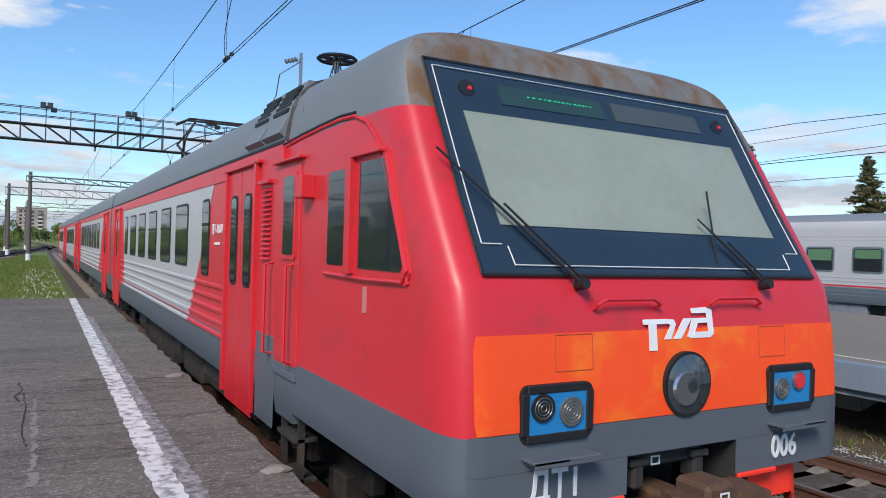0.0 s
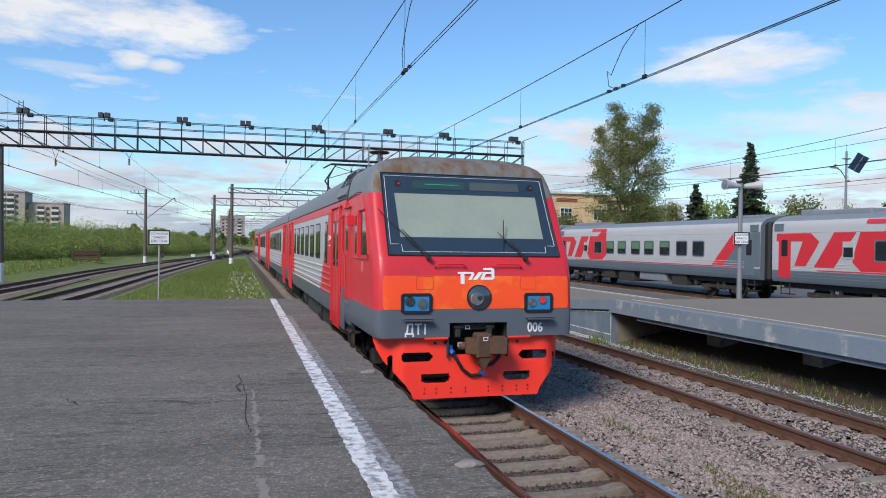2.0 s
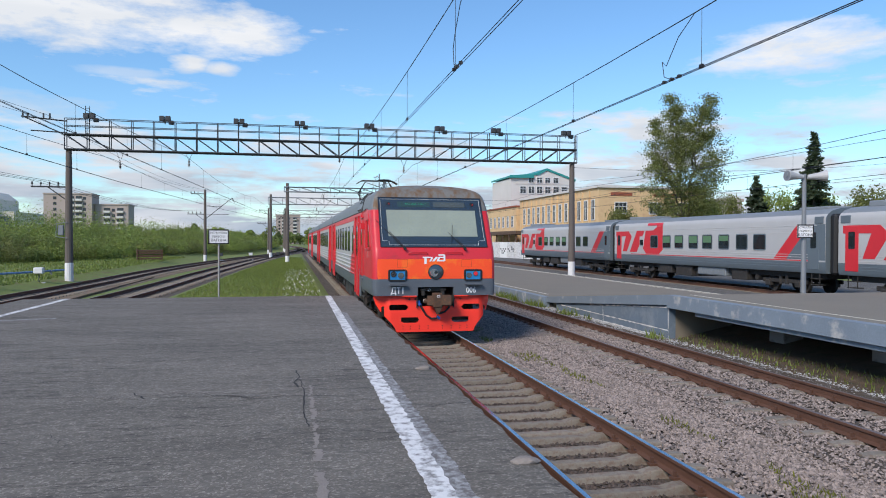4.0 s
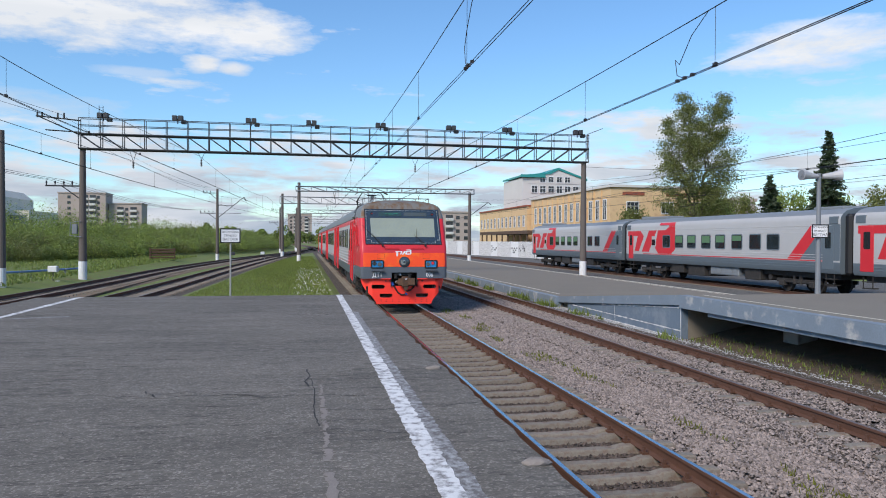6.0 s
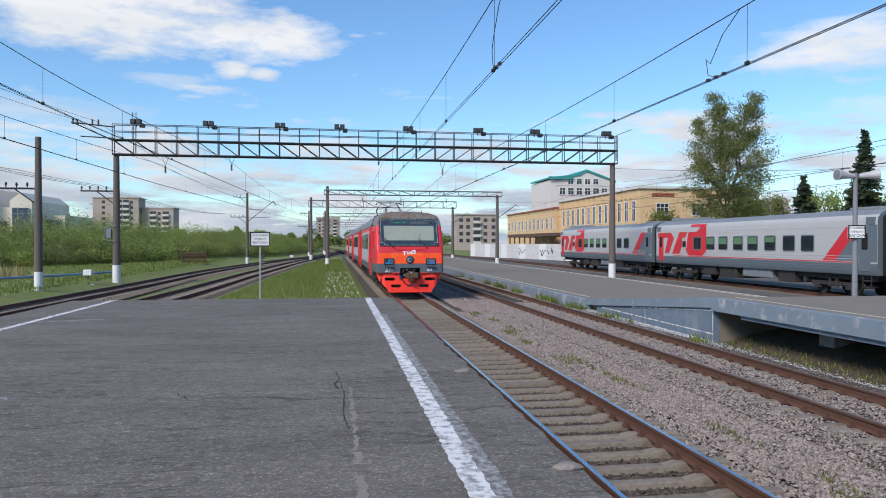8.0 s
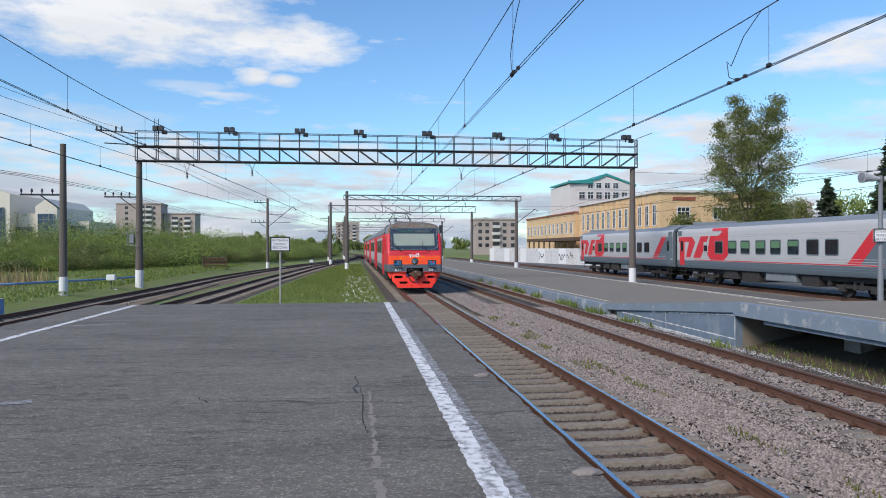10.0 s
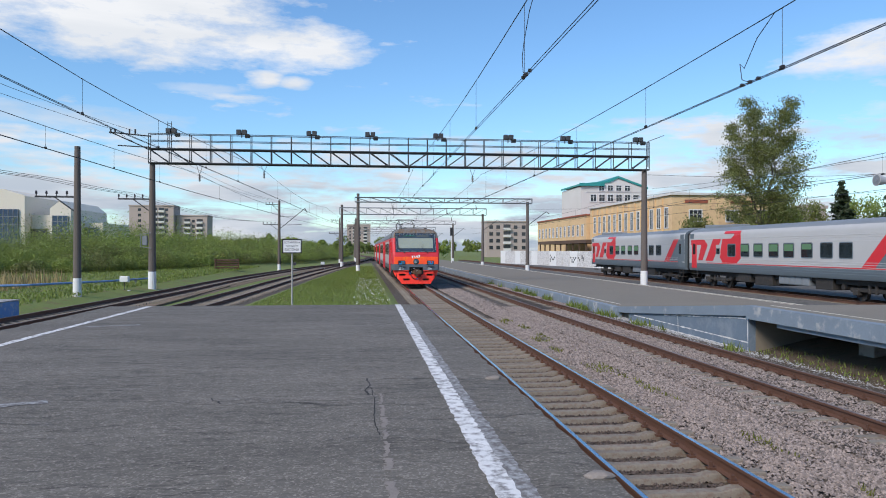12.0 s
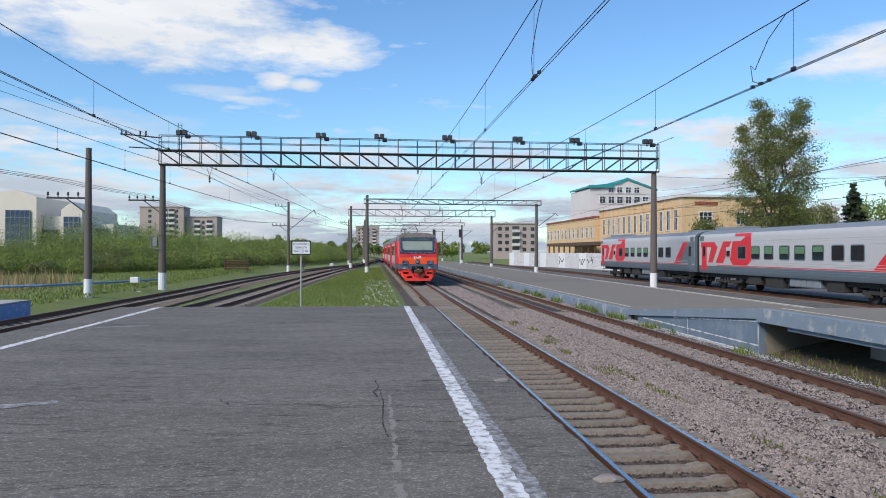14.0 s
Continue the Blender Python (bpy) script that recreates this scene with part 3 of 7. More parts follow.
TGREY = mat("train_grey_paint", (0.10, 0.116, 0.135), 0.5, var=0.15, scale=1.5, fine=30, bump=0.04, coat=0.1)
ROOFGREY = mat("roof_grey_paint", (0.17, 0.185, 0.19), 0.55, var=0.2, scale=1.0, fine=20, bump=0.05)
ROOFRUST = mat("rust_streaked_roof_paint", (0.17, 0.165, 0.15), 0.6, var=0.3, scale=1.6, fine=14, bump=0.06, alt=(0.15, 0.085, 0.04), alt_amt=0.6, stretch=(1, 1, 0.35))
LIGHTGREY = mat("light_grey_train_paint", (0.47, 0.46, 0.45), 0.45, var=0.12, scale=1.5, fine=25, bump=0.03, coat=0.15)
BLACK = mat("black_rubber", (0.012, 0.012, 0.013), 0.6, var=0.2, scale=4, fine=40, bump=0.1)
DARKGLASS = glass_mat("dark_train_glass", (0.02, 0.028, 0.03))
CABIN = mat("dark_cab_interior", (0.02, 0.042, 0.075), 0.5, var=0.2, scale=2, fine=20, bump=0)
BLIND = mat("cream_sun_blind", (0.30, 0.34, 0.31), 0.8, var=0.2, scale=1.5, fine=15, bump=0.05)
WHITE = mat("white_paint", (0.78, 0.78, 0.78), 0.55, var=0.05, scale=3, fine=40, bump=0.03)
LAMPBLUE = mat("blue_lamp_backing", (0.02, 0.22, 0.50), 0.35, var=0.1, scale=5, fine=40, bump=0.03)
LENS = mat("clear_lamp_lens", (0.15, 0.16, 0.155), 0.2, metal=0.3, var=0.2, scale=10, fine=40, bump=0.1)
REDLENS = mat("lit_red_lamp", (0.62, 0.03, 0.045), 0.2, var=0.3, scale=30, fine=90, bump=0.3, emit=0.12)
GREENLED = mat("green_display_dots", (0.02, 0.8, 0.35), 0.4, var=0.1, scale=20, fine=90, bump=0, emit=0.15)
COUPLER = mat("rusty_coupler_iron", (0.095, 0.055, 0.035), 0.8, metal=0.2, var=0.4, scale=5, fine=40, bump=0.4, alt=(0.16, 0.07, 0.03), alt_amt=0.4)
UNDER = mat("grimy_underframe", (0.03, 0.028, 0.026), 0.85, var=0.4, scale=3, fine=30, bump=0.4, alt=(0.07, 0.055, 0.045), alt_amt=0.3)
STEEL = mat("bare_steel", (0.35, 0.35, 0.35), 0.4, metal=0.8, var=0.2, scale=5, fine=40, bump=0.1)
BLUEHOSE = mat("blue_hose_cock", (0.02, 0.10, 0.40), 0.5, var=0.2, scale=10, fine=60, bump=0.1)


def clear_pane():
    ma = bpy.data.materials.new("clear_windscreen_glass")
    ma.use_nodes = True
    n, l = ma.node_tree.nodes, ma.node_tree.links
    n.remove(n["Principled BSDF"])
    tr, gl, mx, fr = n.new("ShaderNodeBsdfTransparent"), n.new("ShaderNodeBsdfGlossy"), n.new("ShaderNodeMixShader"), n.new("ShaderNodeFresnel")
    tr.inputs[0].default_value = (0.90, 0.95, 0.95, 1)
    gl.inputs["Roughness"].default_value = 0.03
    fr.inputs[0].default_value = 1.55
    l.new(fr.outputs[0], mx.inputs[0])
    l.new(tr.outputs[0], mx.inputs[1])
    l.new(gl.outputs[0], mx.inputs[2])
    l.new(mx.outputs[0], n["Material Output"].inputs[0])
    return ma


PANE = clear_pane()

WZ = [(0.9, 1.66), (1.1, 1.70), (1.3, 1.74), (3.3, 1.74), (3.6, 1.73), (3.85, 1.69), (4.0, 1.64), (4.1, 1.56), (4.18, 1.42), (4.25, 1.18), (4.31, 0.86), (4.35, 0.48), (4.37, 0.04)]
SZ = [(0.9, -0.20), (1.2, -0.22), (1.7, -0.22), (2.2, -0.18), (2.45, -0.12), (2.55, -0.06), (3.0, 0.22), (3.5, 0.51), (3.92, 0.75), (4.05, 0.81), (4.13, 0.87), (4.2, 0.96), (4.27, 1.1), (4.33, 1.4), (4.37, 1.7)]
NOSE = 0.42


def nose_y(x, z):
    """How far the cab's front skin lies behind the nose, at x across and z up."""
    w = lerp(WZ, z)
    f = min(abs(x) / w, 1.0)
    return lerp(SZ, z) + NOSE * (1 - (1 - f ** 40) ** 0.5)


def skin(x, z, out=0.0):
    """A point on the front skin, moved out along its normal."""
    e = 0.02
    y = nose_y(x, z)
    dx = (nose_y(x + e, z) - nose_y(x - e, z)) / (2 * e)
    dz = (nose_y(x, z + e) - nose_y(x, z - e)) / (2 * e)
    nrm = Vector((dx, -1, dz)).normalized()
    return Vector((x, y, z)) + nrm * out


def skin_patch(name, material, parent, z0, z1, half, out, nx=20, nz=6, label="", x0=None, x1=None, thick=0.006, corner=0.0, half_top=None):
    """A panel that follows the nose, with thickness."""
    bm = bmesh.new()
    g, h = [], []
    for j in range(nz + 1):
        z = z0 + (z1 - z0) * j / nz
        hw = half + ((half_top if half_top is not None else half) - half) * j / nz
        a, b = (-hw, hw) if x0 is None else (x0, x1)
        if corner:
            d = min(z - z0, z1 - z)
            if d < corner:
                s = corner - math.sqrt(max(corner ** 2 - (corner - d) ** 2, 0))
                a, b = a + s, b - s
        g.append([bm.verts.new(skin(a + (b - a) * i / nx, z, out)) for i in range(nx + 1)])
        h.append([bm.verts.new(skin(a + (b - a) * i / nx, z, out - thick)) for i in range(nx + 1)])
    for j in range(nz):
        for i in range(nx):
            bm.faces.new((g[j][i], g[j][i + 1], g[j + 1][i + 1], g[j + 1][i]))
    for j in range(nz):
        bm.faces.new((g[j][0], g[j + 1][0], h[j + 1][0], h[j][0]))
        bm.faces.new((g[j][nx], g[j + 1][nx], h[j + 1][nx], h[j][nx]))
    for i in range(nx):
        bm.faces.new((g[0][i], g[0][i + 1], h[0][i + 1], h[0][i]))
        bm.faces.new((g[nz][i], g[nz][i + 1], h[nz][i + 1], h[nz][i]))
    return part(name, bm, material, parent, label, smooth=True)


def disc(bm, c, r, n, depth, seg=24, r2=None):
    n = Vector(n).normalized()
    c = Vector(c)
    bar(bm, c - n * depth / 2, c + n * depth / 2, r, seg, r2)


def ring(bm, c, r, tube_r, n, seg=24):
    """A round hoop."""
    n = Vector(n).normalized()
    rot = n.to_track_quat("Z", "Y")
    c = Vector(c)
    rows = []
    for i in range(seg):
        a = 2 * math.pi * i / seg
        rows.append([bm.verts.new(c + rot @ Vector(((r + tube_r * math.cos(b)) * math.cos(a), (r + tube_r * math.cos(b)) * math.sin(a), tube_r * math.sin(b)))) for b in (0, math.pi / 2, math.pi, 1.5 * math.pi)])
    for i in range(seg):
        p, q = rows[i], rows[(i + 1) % seg]
        for k in range(4):
            bm.faces.new((p[k], p[(k + 1) % 4], q[(k + 1) % 4], q[k]))


def side_plate(bm, s, y0, y1, z0, z1, x, d=0.012, bev=0.004):
    """A flat plate on the car's side s (-1 or 1), d proud of x."""
    xa, xb = sorted((s * (x - 0.004), s * (x + d)))
    box(bm, xa, xb, y0, y1, z0, z1, bev)


def rounded(y0, y1, z0, z1, r, k=4):
    pts = []
    for cy, cz, a0 in ((y1 - r, z1 - r, 0), (y0 + r, z1 - r, 90), (y0 + r, z0 + r, 180), (y1 - r, z0 + r, 270)):
        for i in range(k + 1):
            a = radians(a0 + 90 * i / k)
            pts.append((cy + r * math.cos(a), cz + r * math.sin(a)))
    return pts


def side_window(car, s, y0, y1, z0, z1, x=1.74, split=0.0, frame_mat=None, r=0.06, name="window"):
    f = lambda u, v, d: (s * d, u, v)
    bm = bmesh.new()
    prism(bm, rounded(y0 - 0.035, y1 + 0.035, z0 - 0.035, z1 + 0.035, r + 0.03), f, x - 0.01, x + 0.010)
    w = part(name, bm, frame_mat or BLACK, car)
    bm = bmesh.new()
    prism(bm, rounded(y0, y1, z0, z1, r), f, x, x + 0.014)
    part("pane", bm, DARKGLASS, w)
    if split:
        bm = bmesh.new()
        side_plate(bm, s, y0, y1, split - 0.02, split + 0.02, x, 0.022)
        part("window_bar", bm, frame_mat or BLACK, w)
    return w


def bogie(parent, y, cover=False):
    bm = bmesh.new()
    for yy in (y - 1.2, y + 1.2):
        bar(bm, (-0.9, yy, 0.47), (0.9, yy, 0.47), 0.08, 8)
    for s in (-1, 1):
        box(bm, min(s * 0.98, s * 1.14), max(s * 0.98, s * 1.14), y - 1.75, y + 1.75, 0.50, 0.72, 0.03)
        for yy in (y - 1.2, y + 1.2):
            box(bm, min(s * 0.95, s * 1.25), max(s * 0.95, s * 1.25), yy - 0.2, yy + 0.2, 0.32, 0.62, 0.03)
        for yy in (y - 0.25, y + 0.25):
            bar(bm, (s * 1.1, yy, 0.45), (s * 1.1, yy, 0.95), 0.1, 8)
    b = part("bogie", bm, UNDER, parent)
    for yy in (y - 1.2, y + 1.2):
        for s in (-1, 1):
            bm = bmesh.new()
            bar(bm, (s * 0.73, yy, 0.475), (s * 0.86, yy, 0.475), 0.475, 24)
            bar(bm, (s * 0.70, yy, 0.475), (s * 0.73, yy, 0.475), 0.505, 24)
            part("wheel", bm, UNDER, b)
    return b


def coach_body(car, y0, y1, mats):
    """The tube of a car between y0 and y1: sides, roof and floor."""
    zs = [1.1, 1.3, 1.6, 3.3, 3.55, 3.62, 3.85, 4.0, 4.1, 4.18, 4.25, 4.31, 4.35, 4.37]
    prof = [(-lerp(WZ, z), z) for z in zs] + [(lerp(WZ, z), z) for z in zs[::-1]]
    bm = bmesh.new()
    n = max(2, int((y1 - y0) / 2))
    rows = [[bm.verts.new((x, y0 + (y1 - y0) * k / n, z)) for x, z in prof] for k in range(n + 1)]
    m = len(prof)
    for a, b in zip(rows, rows[1:]):
        for i in range(m):
            j = (i + 1) % m
            fc = bm.faces.new((a[i], a[j], b[j], b[i]))
            z = (prof[i][1] + prof[j][1]) / 2
            fc.material_index = 0 if z < 1.6 else (1 if z < 3.6 else 2)
    bm.faces.new(rows[0])
    bm.faces.new(rows[-1][::-1])
    return part("body", bm, mats, car, smooth=True)


def livery(car, s, ya, yb, front_slant=True):
    """Light grey panel with slanted ends, ribs and a grey lower band."""
    f = lambda u, v, d: (s * d, u, v)
    bm = bmesh.new()
    prism(bm, [(ya + 1.45, 1.62), (yb - 0.25, 1.62), (yb + 0.45, 3.42), (ya, 3.42)], f, 1.736, 1.7435)
    p = part("grey_panel", bm, LIGHTGREY, car, "light grey paint panel")
    return p


def ribs(car, s, y0, y1, ya, yb):
    """Pressed ribs along the lower side, in the colours of the panels they cross."""
    for k in range(5):
        z = 2.13 - k * 0.145
        slant = 1.45 * (3.42 - z) / 1.8
        for a, b, ma in ((y0, ya + slant, RED), (ya + slant, yb, LIGHTGREY if k < 3 else LIGHTGREY), (yb, y1, RED)):
            bm = bmesh.new()
            f = lambda u, v, d: (u * s, d, v)
            prism(bm, [(1.742, z - 0.035), (1.768, z - 0.02), (1.768, z + 0.012), (1.742, z + 0.03)], f, a + 0.004, b - 0.004)
            part("side_rib", bm, ma, car)


def double_door(car, s, y0, y1):
    f = lambda u, v, d: (s * d, u, v)
    bm = bmesh.new()
    side_plate(bm, s, y0 - 0.09, y0 - 0.02, 0.95, 3.5, 1.74, 0.045)
    side_plate(bm, s, y1 + 0.02, y1 + 0.09, 0.95, 3.5, 1.74, 0.045)
    side_plate(bm, s, y0 - 0.18, y1 + 0.18, 3.48, 3.515, 1.73, 0.055)
    fr = part("door_frame", bm, RED, car)
    mid = (y0 + y1) / 2
    for a, b in ((y0, mid - 0.012), (mid + 0.012, y1)):
        bm = bmesh.new()
        side_plate(bm, s, a, b, 0.88, 3.45, 1.735, 0.014)
        d = part("door_leaf", bm, RED, car)
        c = (a + b) / 2
        bm = bmesh.new()
        prism(bm, rounded(c - 0.15, c + 0.15, 2.20, 3.20, 0.09), f, 1.745, 1.758)
        part("gasket", bm, BLACK, d)
        bm = bmesh.new()
        prism(bm, rounded(c - 0.12, c + 0.12, 2.23, 3.17, 0.07), f, 1.75, 1.762)
        part("pane", bm, DARKGLASS, d)
    bm = bmesh.new()
    side_plate(bm, s, mid - 0.012, mid + 0.012, 0.9, 3.44, 1.735, 0.008, 0)
    part("door_seal", bm, BLACK, fr)


def gutter(car, s, y0, y1):
    bm = bmesh.new()
    f = lambda u, v, d: (s * u, d, v)
    prism(bm, [(1.68, 3.60), (1.735, 3.605), (1.735, 3.635), (1.66, 3.64)], f, y0, y1)
    part("gutter", bm, BLACK, car)
    bm = bmesh.new()
    prism(bm, [(1.71, 3.40), (1.752, 3.405), (1.752, 3.44), (1.71, 3.445)], f, y0 + 1.5, y1 - 0.2)
    part("waist_stripe", bm, RED, car)


def under_gear(car, y0, y1, bogies):
    for y in bogies:
        bogie(car, y)
    rng = random.Random(int(y0 * 10 + y1))
    y = y0
    for a, b in zip(bogies, bogies[1:]):
        y = a + 2.3
        while y < b - 2.6:
            L = rng.uniform(0.7, 1.8)
            for s in (-1, 1):
                bm = bmesh.new()
                if rng.random() < 0.35:
                    bar(bm, (s * 1.2, y, 0.75), (s * 1.2, y + L, 0.75), 0.28, 12)
                else:
                    box(bm, min(s * 0.6, s * 1.45), max(s * 0.6, s * 1.45), y, y + L, rng.uniform(0.32, 0.5), 1.08, 0.03)
                part("equipment_box", bm, UNDER, car)
            y += L + rng.uniform(0.15, 0.5)
    bm = bmesh.new()
    box(bm, -0.5, 0.5, y0 + 0.4, y1 - 0.2, 0.8, 1.12)
    part("underframe", bm, UNDER, car)


def cab_front(car):
    levels = [1.2, 1.3, 1.43, 1.6, 1.65, 1.9, 2.17, 2.45, 2.55, 2.8, 3.1, 3.3, 3.45, 3.58, 3.7, 3.8, 3.9, 3.95, 4.0, 4.05, 4.1, 4.14, 4.18, 4.21, 4.25, 4.28, 4.31, 4.33, 4.35, 4.37]
    fr = [0, 0.15, 0.29, 0.42, 0.55, 0.68, 0.78, 0.84, 0.88, 0.91, 0.935, 0.955, 0.972, 0.984, 0.993, 0.998, 1.0]
    cols = [-x for x in fr[:0:-1]] + fr
    bm = bmesh.new()
    rows = []
    for z in levels:
        w = lerp(WZ, z)
        row = [bm.verts.new((-w, 2.6, z)), bm.verts.new((-w, 1.9, z))]
        row += [bm.verts.new((c * w, nose_y(c * w, z), z)) for c in cols]
        row += [bm.verts.new((w, 1.9, z)), bm.verts.new((w, 2.6, z))]
        rows.append(row)
    n = len(rows[0])
    for j in range(len(rows) - 1):
        z = (levels[j] + levels[j + 1]) / 2
        for i in range(n - 1):
            fc = bm.faces.new((rows[j][i], rows[j][i + 1], rows[j + 1][i + 1], rows[j + 1][i]))
            front = 6 < i < n - 8
            if z < 1.43 and abs(i - (n - 2) / 2) < 2.1:
                bm.faces.remove(fc)
                continue
            fc.material_index = 0 if z < 1.64 else (1 if z < 3.58 else (3 if front else 2))
    part("cab", bm, [TGREY, RED, ROOFGREY, ROOFRUST], car, "red cab with a grey skirt and roof", smooth=True)
    skin_patch("lower_band", TGREY, car, 1.435, 1.655, 1.64, 0.006, nx=56, label="grey band under the orange panel")
    for x0, x1 in ((-1.64, -0.50), (0.50, 1.64)):
        skin_patch("lower_panel", TGREY, car, 1.2, 1.433, 0, 0.006, nx=30, x0=x0, x1=x1)
    skin_patch("orange_panel", ORANGE, car, 1.66, 2.20, 1.61, 0.010, nx=56, nz=8, label="bright orange warning panel", corner=0.015)
    # windscreen: dark interior, blind, display, frit lines, clear pane
    ws = skin_patch("windscreen", CABIN, car, 2.53, 3.93, 1.50, 0.010, nx=24, nz=8, label="wide raked windscreen with a drawn blind", half_top=1.49)
    skin_patch("blind", BLIND, ws, 2.82, 3.57, 1.27, 0.018, label="pale drawn sun blind", half_top=1.29)
    skin_patch("display", mat("dark_teal_display", (0.03, 0.07, 0.075), 0.4, bump=0), ws, 3.66, 3.81, 0, 0.018, x0=-0.95, x1=-0.02, nx=8, nz=2, label="dark display board")
    skin_patch("side_blind", mat("grey_header_shade", (0.07, 0.09, 0.10), 0.6, bump=0), ws, 3.66, 3.81, 0, 0.018, x0=0.08, x1=1.0, nx=8, nz=2)
    bm = bmesh.new()
    rng = random.Random(5)
    x = -0.72
    while x < -0.12:
        w = rng.uniform(0.01, 0.03)
        a = [skin(x, 3.738, 0.022), skin(x + w, 3.738, 0.022), skin(x + w, 3.748, 0.022), skin(x, 3.748, 0.022)]
        bm.faces.new([bm.verts.new(p) for p in a])
        x += w + rng.uniform(0.01, 0.03)
    tagged(part("display_text", bm, GREENLED, ws), kind="stuff")
    for sx in (-1.22, 1.22):
        bm = bmesh.new()
        c = skin(sx, 3.74, 0.02)
        disc(bm, c, 0.06, (0, -1, 0.3), 0.02)
        lm = part("signal_lamp", bm, BLACK, ws)
        bm = bmesh.new()
        disc(bm, c + Vector((0.02, -0.012, 0)), 0.016, (0, -1, 0.3), 0.02, 12)
        part("lens", bm, REDLENS, lm)
    for a, b, c, d in ((-1.45, 2.70, -1.44, 3.88), (1.45, 2.70, 1.44, 3.88), (-1.45, 2.70, -1.31, 2.70), (1.31, 2.70, 1.45, 2.70), (-1.26, 2.58, 1.26, 2.58), (-1.44, 3.88, 1.44, 3.88), (-1.26, 2.58, -1.27, 2.69), (1.26, 2.58, 1.27, 2.69)):
        bm = bmesh.new()
        k = 14
        pts = [skin(a + (c - a) * i / k, b + (d - b) * i / k, 0.02) for i in range(k + 1)]
        tube(bm, pts, 0.005, 4)
        part("frit_line", bm, WHITE, ws)
    pane = skin_patch("glass", PANE, ws, 2.54, 3.92, 1.49, 0.034, nx=24, nz=8, half_top=1.48, thick=0.004)
    pane.visible_shadow = False
    bm = bmesh.new()
    k = 16
    for a, b, c, d in ((-1.505, 2.53, -1.495, 3.935), (1.505, 2.53, 1.495, 3.935), (-1.505, 2.525, 1.505, 2.525), (-1.495, 3.935, 1.495, 3.935)):
        tube(bm, [skin(a + (c - a) * i / k, b + (d - b) * i / k, 0.018) for i in range(k + 1)], 0.009, 5)
    part("rubber_seal", bm, BLACK, ws)
    # wipers
    for px, tipx, tipz, par in ((-0.85, -1.56, 3.20, -1.30), (0.84, 0.42, 2.90, 0.2)):
        p0, tip = skin(px, 2.46, 0.06), skin(tipx, tipz, 0.075)
        bm = bmesh.new()
        bar(bm, p0, p0.lerp(tip, 0.62), 0.013, 6, 0.009)
        bar(bm, p0.lerp(tip, 0.55), tip, 0.010, 6, 0.006)
        bar(bm, p0 + Vector((0.045, 0, 0)), p0.lerp(tip, 0.6) + Vector((0.03, 0, 0.02)), 0.008, 5)
        disc(bm, p0, 0.035, (0, -1, 0.2), 0.08, 10)
        wp = part("wiper", bm, BLACK, car, "black windscreen wiper")
        bm = bmesh.new()
        c = p0.lerp(tip, 0.78)
        d = (tip - p0).normalized() if px < 0 else Vector((0.09, 0.28, 0.93)).normalized()
        bar(bm, c - d * 0.32, c + d * 0.32, 0.008, 5)
        part("blade", bm, BLACK, wp)
    # grab rails under the windscreen
    for x0 in (-0.74, 0.24):
        bm = bmesh.new()
        z = 2.38
        tube(bm, [skin(x0, z - 0.05, 0.0), skin(x0, z - 0.03, 0.05), skin(x0 + 0.06, z, 0.06), skin(x0 + 0.46, z, 0.06), skin(x0 + 0.52, z - 0.03, 0.05), skin(x0 + 0.52, z - 0.05, 0.0)], 0.013, 6)
        part("grab_rail", bm, RED, car)
    # hatches
    for x0 in (-1.06, 0.74):
        bm = bmesh.new()
        k = 6
        z0, z1 = 1.98, 2.19
        loop = [(x0, z0), (x0 + 0.28, z0), (x0 + 0.28, z1), (x0, z1)]
        for (a, b), (c, d) in zip(loop, loop[1:] + loop[:1]):
            tube(bm, [skin(a + (c - a) * i / k, b + (d - b) * i / k, 0.010) for i in range(k + 1)], 0.0035, 4)
        part("hatch_joint", bm, mat("dark_orange_joint", (0.35, 0.06, 0.02), 0.7, bump=0), car)
    # round headlamp
    c = Vector((0.0, -0.205, 1.845))
    bm = bmesh.new()
    disc(bm, c, 0.212, (0, -1, 0), 0.07, 32)
    hl = part("headlamp", bm, BLACK, car, "big round headlamp behind glass")
    bm = bmesh.new()
    rows = []
    for i in range(7):
        r = 0.195 * i / 6
        rows.append([bm.verts.new(c + Vector((r * math.cos(2 * math.pi * k / 24), -0.04 - 0.035 * math.cos(r / 0.195 * 1.5708), r * math.sin(2 * math.pi * k / 24)))) for k in range(24)])
    for a, b in zip(rows[1:], rows[2:]):
        for k in range(24):
            bm.faces.new((a[k], a[(k + 1) % 24], b[(k + 1) % 24], b[k]))
    bm.faces.new(rows[1])
    bmesh.ops.delete(bm, geom=rows[0], context="VERTS")
    part("lens", bm, mat("headlamp_glass", (0.10, 0.125, 0.14), 0.04, metal=0.6, var=0.3, scale=4, fine=30, bump=0.02, spec=0.9), hl)
    bm = bmesh.new()
    disc(bm, c + Vector((-0.045, -0.062, -0.02)), 0.115, (0, -1, 0), 0.02, 24, 0.105)
    part("bulb_reflector", bm, mat("silver_reflector", (0.50, 0.53, 0.56), 0.16, metal=0.85, var=0.3, scale=12, fine=40, bump=0.05), hl)
    # lamp clusters
    for sx in (-1.06, 1.06):
        y = nose_y(sx, 1.76)
        yaw = math.degrees(math.atan2(nose_y(sx + 0.1, 1.76) - nose_y(sx - 0.1, 1.76), 0.2))
        lm = part("lamp_cluster", _frame_box(), BLACK, car, "blue lamp cluster in a black frame", m=pose(sx, y + 0.026, 1.755, 0, 0, yaw))
        _frame_bars(lm)
        bm = bmesh.new()
